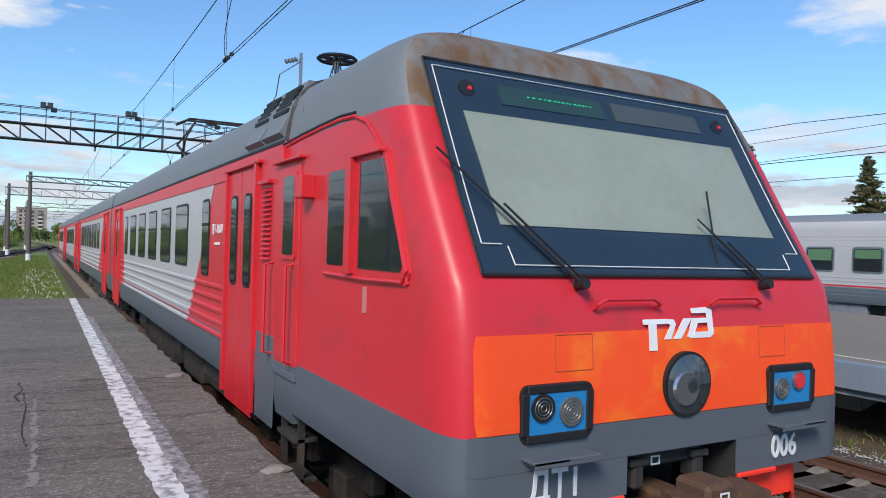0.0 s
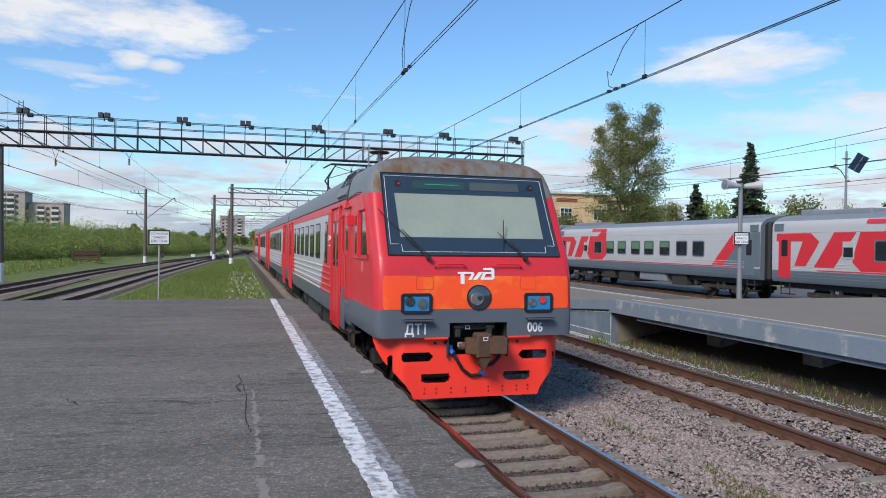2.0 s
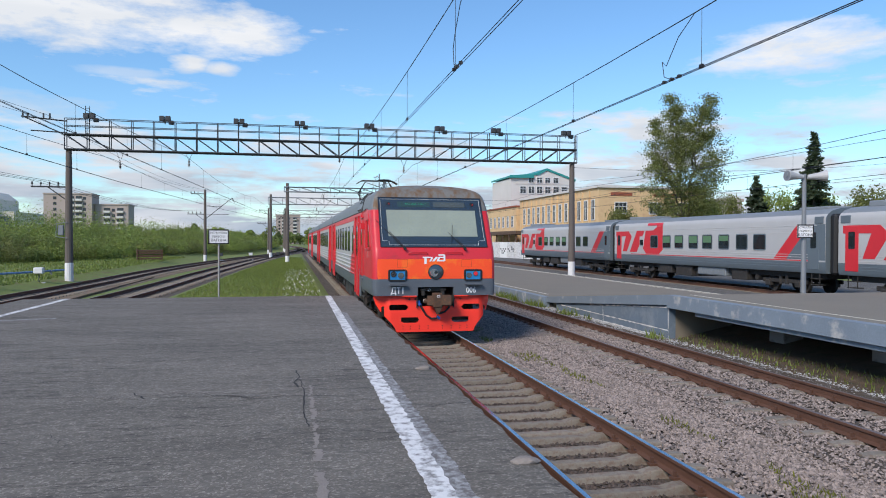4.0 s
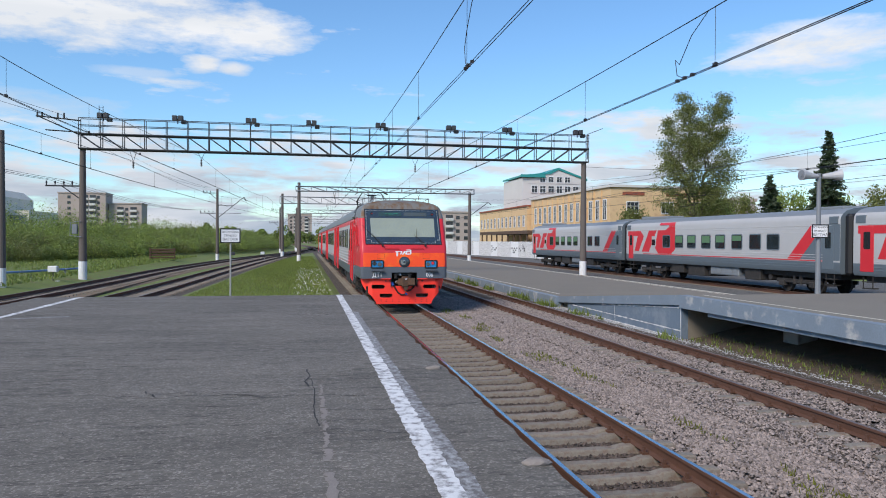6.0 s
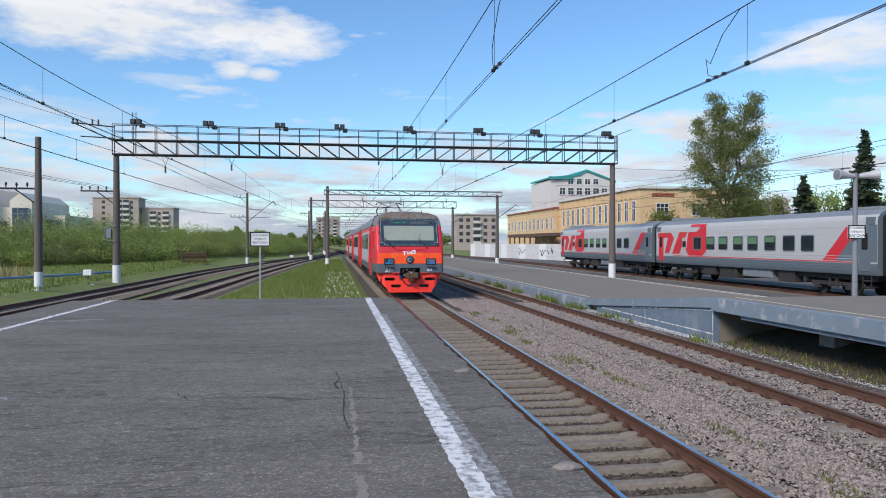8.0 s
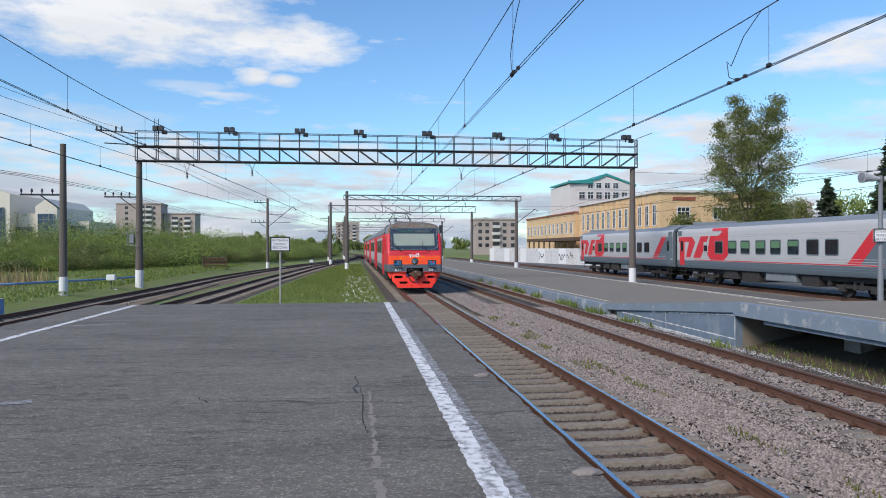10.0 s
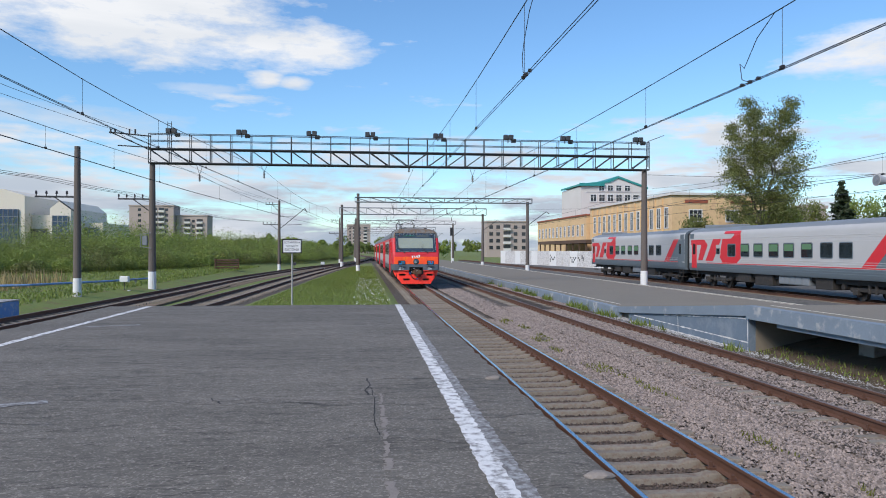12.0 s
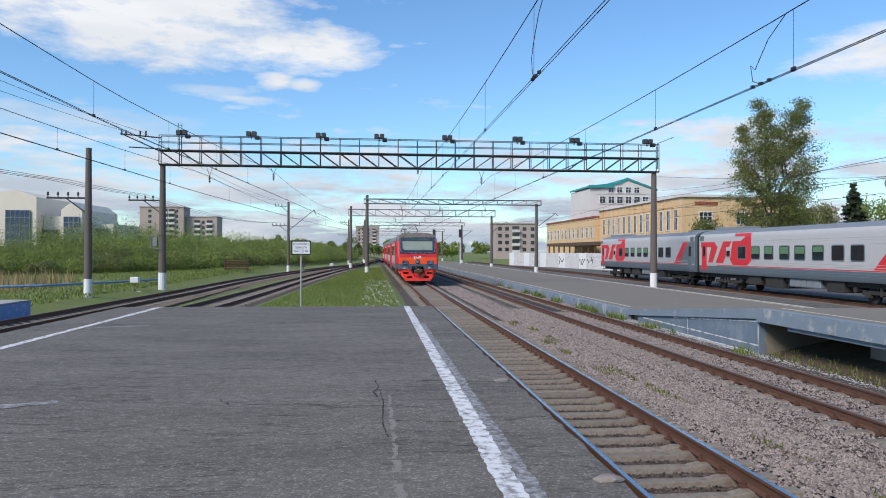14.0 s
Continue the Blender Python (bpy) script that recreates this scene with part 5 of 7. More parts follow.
# ---- overhead line structures ----
POSTGREY = mat("concrete_mast", (0.125, 0.105, 0.092), 0.9, var=0.25, scale=1.0, fine=30, bump=0.3, stretch=(1, 1, 0.3))
MASTWHITE = mat("whitewashed_mast_foot", (0.72, 0.72, 0.70), 0.85, var=0.15, scale=4, fine=30)
IRON = mat("dark_painted_iron", (0.055, 0.058, 0.062), 0.6, metal=0.3, var=0.3, scale=4, fine=40, bump=0.1)
GREYIRON = mat("grey_painted_iron", (0.22, 0.235, 0.25), 0.6, metal=0.2, var=0.25, scale=3, fine=40, bump=0.1)
WIRE = mat("overhead_wire", (0.03, 0.03, 0.033), 0.6, metal=0.3, var=0.1, bump=0)
PORCELAIN = mat("dark_insulator", (0.03, 0.02, 0.018), 0.3, var=0.2, bump=0)


def mast(parent, x, y, z0, h, r=0.24, foot=0.95):
    bm = bmesh.new()
    bar(bm, (x, y, z0 + foot), (x, y, z0 + h), r, 14, r * 0.72)
    part("mast", bm, POSTGREY, parent, "tapered concrete mast")
    bm = bmesh.new()
    bar(bm, (x, y, z0 - 0.4), (x, y, z0 + foot), r + 0.012, 14, r + 0.006)
    part("mast_foot", bm, MASTWHITE, parent, "whitewashed foot")


def crossarm(parent, x, y, z, L, side, n=4):
    """Feeder arm with pin insulators and a brace."""
    bm = bmesh.new()
    angle_iron(bm, (x, y, z), (x + side * L, y, z), 0.09)
    angle_iron(bm, (x, y, z - 0.95), (x + side * L * 0.55, y, z), 0.06)
    a = part("feeder_arm", bm, IRON, parent)
    for k in range(n):
        bm = bmesh.new()
        xx = x + side * L * (0.97 - 0.24 * k)
        bar(bm, (xx, y, z), (xx, y, z + 0.2), 0.03, 6)
        bar(bm, (xx, y, z + 0.16), (xx, y, z + 0.34), 0.075, 8, 0.045)
        part("pin_insulator", bm, PORCELAIN, a)


def lattice(parent, xl, xr, y, zb, h, pitch, d=0.55, walk_h=0.0, mt=None):
    """A rectangular lattice girder across the tracks."""
    mt = mt or IRON
    for dy in (-d / 2, d / 2):
        for z in (zb, zb + h):
            bm = bmesh.new()
            angle_iron(bm, (xl, y + dy, z), (xr, y + dy, z), 0.11)
            part("chord", bm, mt, parent)
    n = max(2, round((xr - xl) / pitch))
    for k in range(n + 1):
        x = xl + (xr - xl) * k / n
        bm = bmesh.new()
        for dy in (-d / 2, d / 2):
            angle_iron(bm, (x, y + dy, zb), (x, y + dy, zb + h), 0.06)
            if k < n:
                x2 = xl + (xr - xl) * (k + 1) / n
                up = (k < n / 2)
                angle_iron(bm, (x, y + dy, zb + h if up else zb), (x2, y + dy, zb if up else zb + h), 0.055)
        angle_iron(bm, (x, y - d / 2, zb), (x, y + d / 2, zb), 0.05)
        angle_iron(bm, (x, y - d / 2, zb + h), (x, y + d / 2, zb + h), 0.05)
        part("lattice_panel", bm, mt, parent)
    if walk_h:
        zt = zb + h
        for z in (zt + walk_h, zt + walk_h * 0.55):
            bm = bmesh.new()
            bar(bm, (xl, y - d / 2, z), (xr, y - d / 2, z), 0.028, 5)
            bar(bm, (xl, y + d / 2, z), (xr, y + d / 2, z), 0.028, 5)
            part("handrail", bm, mt, parent)
        for k in range(n + 1):
            x = xl + (xr - xl) * k / n
            bm = bmesh.new()
            bar(bm, (x, y - d / 2, zt), (x, y - d / 2, zt + walk_h), 0.028, 5)
            bar(bm, (x, y + d / 2, zt), (x, y + d / 2, zt + walk_h), 0.028, 5)
            part("rail_post", bm, mt, parent)


def floodlight(parent, x, y, z):
    bm = bmesh.new()
    bar(bm, (x, y, z - 0.1), (x, y, z + 0.25), 0.04, 6)
    for dx in (-0.19, 0.21):
        box(bm, x + dx - 0.17, x + dx + 0.17, y - 0.28, y + 0.1, z + 0.1, z + 0.46, 0.03)
    box(bm, x + 0.25, x + 0.6, y - 0.2, y + 0.1, z - 0.12, z + 0.16, 0.03)
    part("floodlight", bm, IRON, parent, "pair of dark floodlights")


def hanger(parent, x, y, ztop, z):
    bm = bmesh.new()
    bar(bm, (x - 0.25, y, ztop), (x, y, z + 0.5), 0.015, 4)
    bar(bm, (x + 0.25, y, ztop), (x, y, z + 0.5), 0.015, 4)
    for k in range(4):
        bar(bm, (x, y, z + 0.08 + k * 0.11), (x, y, z + 0.16 + k * 0.11), 0.09, 8, 0.05)
    bar(bm, (x, y, z), (x, y, z + 0.5), 0.02, 5)
    part("insulator_string", bm, PORCELAIN, parent)


def gantry_big():
    g = thing("lighting_gantry", pose(0, 0, 0), "long dark lattice gantry with floodlights spanning the tracks", "gantry")
    y = 54.0
    mast(g, -15.2, y, 0.2, 8.75, 0.27, 0.9)
    mast(g, 21.8, y, 0.2, 8.75, 0.27, 0.9)
    lattice(g, -15.4, 22.1, y, 8.95, 1.03, 1.42, walk_h=1.1)
    for x in (-13.86, -8.89, -3.83, 0.48, 5.59, 10.98, 15.44, 21.24):
        floodlight(g, x, y, 11.02)
    for x, z in ((3.4, 8.75), (8.24, 8.08), (-7.28, 8.15), (-11.88, 7.9)):
        hanger(g, x, y, 8.95, z - 0.25)
    crossarm(g, -15.3, y, 6.35, 2.3, -1, 4)
    bm = bmesh.new()
    angle_iron(bm, (-15.3, y, 10.9), (-18.2, y, 11.15), 0.08)
    angle_iron(bm, (-15.3, y, 9.9), (-18.0, y, 11.1), 0.07)
    angle_iron(bm, (-15.3, y, 10.1), (-17.6, y, 10.2), 0.07)
    for x in (-16.4, -16.8, -17.8, -18.1):
        bar(bm, (x, y, 11.05), (x, y, 11.4), 0.06, 6)
    part("feeder_bracket", bm, IRON, g)
    bm = bmesh.new()
    box(bm, -15.85, -15.5, y - 0.25, y + 0.05, 3.0, 3.7, 0.03)
    tube(bm, [(-15.2, y - 0.3, 3.9), (-15.9, y - 0.3, 3.8), (-15.95, y - 0.3, 2.9), (-15.2, y - 0.3, 2.8)], 0.03, 5)
    part("switch_box", bm, GREYIRON, g)
    bm = bmesh.new()
    for dx in (-0.13, 0.13):
        bar(bm, (-14.0 + dx, y, 10.0), (-14.0 + dx, y, 12.0), 0.025, 5)
    for k in range(6):
        bar(bm, (-14.13, y, 10.1 + k * 0.35), (-13.87, y, 10.1 + k * 0.35), 0.015, 4)
    part("ladder", bm, IRON, g)
    bm = bmesh.new()
    bar(bm, (22.1, y, 9.2), (22.1, y, 11.2), 0.05, 6)
    bar(bm, (22.1, y, 11.2), (23.4, y, 11.7), 0.03, 5)
    part("lamp_bracket", bm, GREYIRON, g)


def gantry_plain(name, y, xl, xr, zb, h, pitch):
    g = thing(name, pose(0, 0, 0), "grey lattice crossbeam on two masts over the tracks", "gantry", "far gantries")
    mast(g, xl, y, -0.1, zb + h + 0.6, 0.26, 0.8)
    mast(g, xr, y, -0.1, zb + 0.3, 0.26, 0.8)
    lattice(g, xl - 0.4, xr + 0.6, y, zb, h, pitch, 0.5, mt=GREYIRON)
    for x in (TRACK_X, TRACK2_X, 15.0):
        if xl < x < xr:
            hanger(g, x, y, zb, zb - 1.0)
    bm = bmesh.new()
    tube(bm, [(xr, y, 6.0), (xr + 2.6, y, 7.9), (xr + 3.0, y, 7.6)], 0.05, 5)
    bar(bm, (xr, y, 7.8), (xr + 2.6, y, 7.9), 0.02, 4)
    part("cantilever", bm, IRON, g)
    return g


def post_with_cantilever(x, y, h, side, label, arm=True):
    p = thing("overhead_line_mast", pose(0, 0, 0), label, "mast", "overhead line masts")
    z0 = 0.1 if x < -14 else -0.3
    mast(p, x, y, z0, h, 0.22, 0.95)
    crossarm(p, x, y, z0 + h * 0.66, 2.3, -1, 4)
    if arm:
        crossarm(p, x, y, z0 + h * 0.94, 1.9, -1, 3)
        bm = bmesh.new()
        bar(bm, (x, y, 5.6), (x + side * 3.6, y, 8.6), 0.05, 6)
        bar(bm, (x, y, 7.4), (x + side * 2.2, y, 7.4), 0.03, 5)
        bar(bm, (x, y, 6.2), (x + side * 3.2, y, 6.3), 0.03, 5)
        bar(bm, (x + side * 3.6, y, 8.6), (x + side * 3.9, y, 8.0), 0.06, 6)
        part("cantilever", bm, IRON, p)
    return p


gantry_big()
gantry_plain("crossbeam_gantry", 95.0, -0.7, 22.0, 9.0, 0.6, 1.9)
gantry_plain("crossbeam_gantry", 122.0, -3.6, 20.4, 8.7, 1.1, 2.2)
gantry_plain("crossbeam_gantry", 172.0, -1.8, 21.5, 8.9, 0.8, 2.6)
gantry_plain("crossbeam_gantry", 225.0, -1.8, 22.0, 9.0, 0.8, 3.0)
gantry_plain("crossbeam_gantry", 290.0, -2.5, 22.5, 9.2, 0.9, 4.0)
post_with_cantilever(-16.3, 43.2, 8.5, 1, "plain tapered concrete mast with a feeder arm", arm=False)
post_with_cantilever(-11.9, 104, 10.0, 1, "concrete mast with feeder arms and a cantilever")
post_with_cantilever(-5.2, 160, 10.0, 1, "concrete mast with feeder arms and a cantilever")
post_with_cantilever(-2.4, 200, 10.0, 1, "concrete mast with feeder arms and a cantilever")


def catenary(name, x, zc, zm, supports, label, loop_at=(), drops=True):
    """Contact wire, carrying wire with sag, droppers and a feeder loop."""
    c = thing(name, pose(0, 0, 0), label, "overhead wire", "overhead wires")

    def zmes(y):
        for a, b in zip(supports, supports[1:]):
            if a <= y <= b:
                t = (y - a) / (b - a)
                return zm - 4 * 0.62 * t * (1 - t)
        return zm

    xf = x if callable(x) else (lambda y: x)
    y0, y1 = supports[0], supports[-1]
    n = 60
    ys = [y0 + (y1 - y0) * k / n for k in range(n + 1)]
    for dx in (-0.035, 0.035):
        bm = bmesh.new()
        tube(bm, [(xf(y) + dx, y, zc) for y in ys], 0.011, 4)
        part("contact_wire", bm, WIRE, c)
    bm = bmesh.new()
    tube(bm, [(xf(y), y, zmes(y)) for y in ys], 0.014, 4)
    part("carrying_wire", bm, WIRE, c)
    if drops:
        for a, b in zip(supports, supports[1:]):
            k = 1
            while a + k * 7.5 < b:
                y = a + k * 7.5
                bm = bmesh.new()
                bar(bm, (xf(y), y, zc), (xf(y), y, zmes(y)), 0.006, 4)
                box(bm, xf(y) - 0.03, xf(y) + 0.03, y - 0.06, y + 0.06, zc - 0.02, zc + 0.07)
                part("dropper", bm, WIRE, c)
                k += 1
    for y in loop_at:
        bm = bmesh.new()
        tube(bm, [(xf(y), y - 0.9, zmes(y)), (xf(y), y - 0.2, zmes(y) - 0.35), (xf(y), y + 0.35, zmes(y) - 0.9), (xf(y), y + 0.55, zc + 0.55), (xf(y), y + 0.45, zc + 0.15), (xf(y), y + 0.1, zc)], 0.010, 5)
        part("feeder_loop", bm, WIRE, c)
        for k in range(3):
            bm2 = bmesh.new()
            box(bm2, xf(y) - 0.04, xf(y) + 0.04, y - 0.3 + k * 0.35, y - 0.22 + k * 0.35, zc - 0.02, zc + 0.05)
            part("clamp", bm2, IRON, c)
    return c


catenary("catenary", TRACK_X, 6.88, 9.15, (2, 54, 95, 122, 172, 225), "double contact wire with its carrying wire", (16.7,))
catenary("catenary", TRACK2_X, 6.60, 8.48, (-8, 54, 95, 122, 172, 225), "double contact wire with its carrying wire", (15.7,))
catenary("catenary", lambda y: lerp([(-30, -9.2), (26, -8.9), (54, -7.5), (104, -5.3), (160, -1.2)], y), 7.0, 8.75, (-6, 54, 104, 160), "contact and carrying wires over the curving track")
catenary("catenary", lambda y: lerp([(-30, -14), (27, -13.3), (54, -12.4), (104, -9.2), (160, -3.4)], y), 6.9, 8.4, (-6, 54, 104, 160), "contact and carrying wires over the scrub-side track")
catenary("catenary", WAGON_X, 6.7, 8.3, (-40, 20, 75, 130, 180), "contact and carrying wires over the standing train")
catenary("catenary", 33.0, 6.6, 8.2, (-40, 10, 60, 120), "contact and carrying wires beyond the standing train")


def single_wire(pts, r=0.012, label="single dark feeder wire"):
    w = thing("feeder_wire", pose(0, 0, 0), label, "overhead wire", "overhead wires")
    bm = bmesh.new()
    tube(bm, pts, r, 4)
    part("wire", bm, WIRE, w)


def sagging(a, b, s, n=10):
    a, b = Vector(a), Vector(b)
    return [tuple(a.lerp(b, k / n) - Vector((0, 0, 4 * s * (k / n) * (1 - k / n)))) for k in range(n + 1)]


for dx, z in ((-2.2, 6.75), (-1.7, 6.75), (-1.1, 6.75)):
    single_wire(sagging((-16.3 + dx, 0, 6.9), (-16.3 + dx, 43.2, z), 0.5) + sagging((-16.3 + dx, 43.2, z), (-15.2 + dx, 54, z), 0.05)[1:] + sagging((-15.2 + dx, 54, z), (-11.9 + dx, 104, z), 0.6)[1:])
for dx, z in ((-2.9, 11.4), (-1.4, 11.3)):
    single_wire(sagging((-16.4 + dx, -4, 11.2), (-15.2 + dx, 54, z), 0.9) + sagging((-15.2 + dx, 54, z), (-11.9 + dx * 0.5, 104, 9.8), 0.8)[1:])
single_wire(sagging((22, 54, 8.6), (62, 50, 11.0), 1.0))
single_wire(sagging((22, 95, 8.2), (62, 44, 9.6), 1.0))
single_wire(sagging((WAGON_X + 4, -10, 9.6), (WAGON_X + 4, 75, 9.4), 1.2))


# ---- signs, speaker post, lamp ----
def stop_sign(x, y, z0, h, label, w=0.62, hh=0.46, rz=0, speaker=False):
    t = thing("stop_sign" if not speaker else "loudspeaker_post", pose(x, y, z0, 0, 0, rz), label, "sign" if not speaker else "post")
    bm = bmesh.new()
    bar(bm, (0, 0, -0.1), (0, 0, h if speaker else h - 0.1), 0.028 if not speaker else 0.085, 10, 0.028 if not speaker else 0.06)
    part("post", bm, GREYIRON if speaker else mat("pale_grey_post", (0.35, 0.34, 0.31), 0.7), t)
    zc = h - 0.23 if not speaker else 1.95
    bm = bmesh.new()
    yb = -0.04 if not speaker else -0.10
    box(bm, -w / 2, w / 2, yb - 0.012, yb + 0.012, zc - hh / 2, zc + hh / 2, 0.004)
    board = part("sign_board", bm, WHITE, t, "white board with a black border")
    for a, b, c, d in ((-w / 2, w / 2, hh / 2 - 0.035, hh / 2), (-w / 2, w / 2, -hh / 2, -hh / 2 + 0.035), (-w / 2, -w / 2 + 0.035, -hh / 2, hh / 2), (w / 2 - 0.035, w / 2, -hh / 2, hh / 2)):
        bm = bmesh.new()
        box(bm, a, b, yb - 0.018, yb - 0.011, zc + c, zc + d)
        part("border", bm, BLACK, board)
    for k, word in enumerate(("ОСТАНОВКА", "ПЕРВОГО", "ВАГОНА")):
        lettering("lettering", word, 0.088 if k < 2 else 0.115, 0.002, BLACK, board, pose(0, yb - 0.014, zc + 0.115 - k * 0.115, 90, 0, 0), squeeze=0.92 if k < 2 else 1.0)
    if speaker:
        for s in (-1, 1):
            bm = bmesh.new()
            bar(bm, (s * 0.08, -0.05, h - 0.1), (s * 0.34, -0.10, h - 0.08), 0.07, 12, 0.11)
            bar(bm, (s * 0.34, -0.10, h - 0.08), (s * 0.62, -0.16, h - 0.06), 0.10, 16, 0.18)
            horn = part("horn", bm, mat("pale_grey_horn", (0.42, 0.42, 0.42), 0.5), t, "grey horn loudspeaker")
            bm = bmesh.new()
            disc(bm, (s * 0.622, -0.16, h - 0.06), 0.15, (s, -0.2, 0.07), 0.012, 16)
            disc(bm, (s * 0.63, -0.16, h - 0.06), 0.07, (s, -0.2, 0.07), 0.03, 10)
            part("horn_mouth", bm, GREYIRON, horn)
    return t


stop_sign(-2.28, 23.5, -0.25, 3.29, "white stop sign with black border on a thin post")
stop_sign(15.75, 19.75, PLAT_Z, 3.75, "grey post with two horn loudspeakers and a stop sign", 0.52, 0.42, -12, True)

# ---- standing grey passenger wagons ----
WGREY = mat("wagon_light_grey", (0.44, 0.435, 0.425), 0.45, var=0.10, scale=1.2, fine=25, bump=0.03, coat=0.15)
WDARK = mat("wagon_dark_grey", (0.12, 0.15, 0.17), 0.5, var=0.12, scale=1.2, fine=25, bump=0.03)
WRED = mat("wagon_red", (0.62, 0.025, 0.035), 0.45, var=0.10, scale=1.5, fine=25, bump=0.03, coat=0.15)
WROOF = mat("wagon_roof_grey", (0.20, 0.22, 0.235), 0.55, var=0.2, scale=1.0, fine=20, bump=0.05)
WBLIND = mat("green_window_blind", (0.10, 0.20, 0.10), 0.7, var=0.1, bump=0)
HALF = 1.55
# big red strokes along the wagon side: u from the wagon's end, v height
STROKES = [
    [(0.3, 3.12), (0.3, 3.5), (2.5, 3.5), (3.0, 3.1), (2.85, 2.85), (2.2, 1.95), (1.5, 1.95), (2.1, 2.85), (2.15, 3.02), (2.0, 3.12)],
    [(2.7, 1.92), (3.85, 1.92), (5.05, 3.52), (3.85, 3.52)],
    [(5.25, 3.52), (6.4, 3.52), (5.75, 2.5), (5.95, 2.25), (6.9, 2.25), (6.9, 3.76), (7.75, 3.76), (7.75, 2.15), (7.2, 1.82), (5.3, 1.82), (4.85, 2.2), (4.9, 2.5)],
]


def wagon(y0, logo_end, label, ac=True):
    """A 23.6 m wagon whose near side is at -x; y grows away from the platform end."""
    L = 23.6
    w = thing("passenger_wagon", pose(WAGON_X, y0, 0), label, "train wagon", "standing wagons")
    prof = [(1.48, 1.15), (HALF, 1.3), (HALF, 1.72), (HALF, 3.78), (1.52, 3.95), (1.42, 4.1), (1.2, 4.26), (0.8, 4.38), (0.3, 4.44)]
    full = [(-x, z) for x, z in prof] + [(x, z) for x, z in prof[::-1]]
    bm = bmesh.new()
    rows = [[bm.verts.new((x, y, z)) for x, z in full] for y in (0, L / 2, L)]
    m = len(full)
    for a, b in zip(rows, rows[1:]):
        for i in range(m):
            j = (i + 1) % m
            f = bm.faces.new((a[i], a[j], b[j], b[i]))
            z = (full[i][1] + full[j][1]) / 2
            f.material_index = 0 if z < 1.72 else (1 if z < 4.05 else 2)
    bm.faces.new(rows[0])
    bm.faces.new(rows[-1][::-1])
    part("body", bm, [WDARK, WGREY, WROOF], w, smooth=True)
    side = lambda u, v, d: (-d, u, v)
    # stripe
    bm = bmesh.new()
    box(bm, -HALF - 0.006, -HALF + 0.01, 0.6, L - 2.9, 1.74, 1.79)
    part("stripe", bm, WRED, w)
    # pressed ribs
    for k in range(7):
        bm = bmesh.new()
        z = 1.42 + k * 0.13 if k < 6 else 3.55
        prism(bm, [(HALF - 0.004, z - 0.02), (HALF + 0.009, z - 0.012), (HALF + 0.009, z + 0.012), (HALF - 0.004, z + 0.02)], lambda u, v, d: (-u, d, v), 0.6, L - 0.6)
        part("side_rib", bm, WDARK if z < 1.72 else WGREY, w)
    for k in range(4):
        bm = bmesh.new()
        z = 3.2 + k * 0.22
        if z < 3.55:
            prism(bm, [(HALF - 0.004, z - 0.015), (HALF + 0.008, z), (HALF - 0.004, z + 0.015)], lambda u, v, d: (-u, d, v), 0.6, L - 0.6)
            part("side_rib", bm, WGREY, w)
        else:
            bm.free()
    # ends: near end dark with slanted red band, far end red door and strokes
    bm = bmesh.new()
    prism(bm, [(0.02, 1.8), (3.0, 1.8), (1.2, 3.6), (0.02, 3.6)], side, HALF - 0.01, HALF + 0.005)
    part("dark_end_panel", bm, WDARK, w, "dark grey end panel")
    bm = bmesh.new()
    prism(bm, [(2.95, 1.75), (3.95, 1.75), (2.05, 3.6), (1.1, 3.6)], side, HALF - 0.01, HALF + 0.008)
    part("slanted_band", bm, WRED, w, "slanted red band")
    for poly in STROKES:
        bm = bmesh.new()
        pts = [(L - u, v) for u, v in poly]
        vs = [bm.verts.new((-(HALF + 0.011), u, v)) for u, v in pts]
        f = bm.faces.new(vs)
        bmesh.ops.triangulate(bm, faces=[f])
        r = bmesh.ops.extrude_face_region(bm, geom=list(bm.faces))
        bmesh.ops.translate(bm, verts=[g for g in r["geom"] if isinstance(g, bmesh.types.BMVert)], vec=(0.02, 0, 0))
        part("painted_stroke", bm, WRED, w, "big red painted stroke")
    bm = bmesh.new()
    for u0, u1, lo in ((6.9, 7.75, 3.77), (5.55, 6.9, 3.88)):
        row = [(lo, -(HALF + 0.018)), (3.95, -1.545), (4.06, -1.475)]
        for (za, xa), (zb, xb) in zip(row, row[1:]):
            bm.faces.new([bm.verts.new(p) for p in ((xa, L - u0, za), (xa, L - u1, za), (xb, L - u1, zb), (xb, L - u0, zb))])
    part("painted_stroke", bm, WRED, w)
    # doors
    for a, b, ma, nm in ((L - 1.25, L - 0.45, WRED, "end_door"), (0.45, 1.2, WDARK, "end_door")):
        bm = bmesh.new()
        box(bm, -HALF - 0.018, -HALF + 0.01, a, b, 1.35, 3.45, 0.006)
        d = part(nm, bm, ma, w)
        bm = bmesh.new()
        c = (a + b) / 2
        prism(bm, rounded(c - 0.2, c + 0.2, 2.4, 3.2, 0.06), side, HALF + 0.016, HALF + 0.026)
        part("pane", bm, DARKGLASS, d)
    # windows with pale frames and half-drawn blinds
    rng = random.Random(int(y0))
    y = 4.6
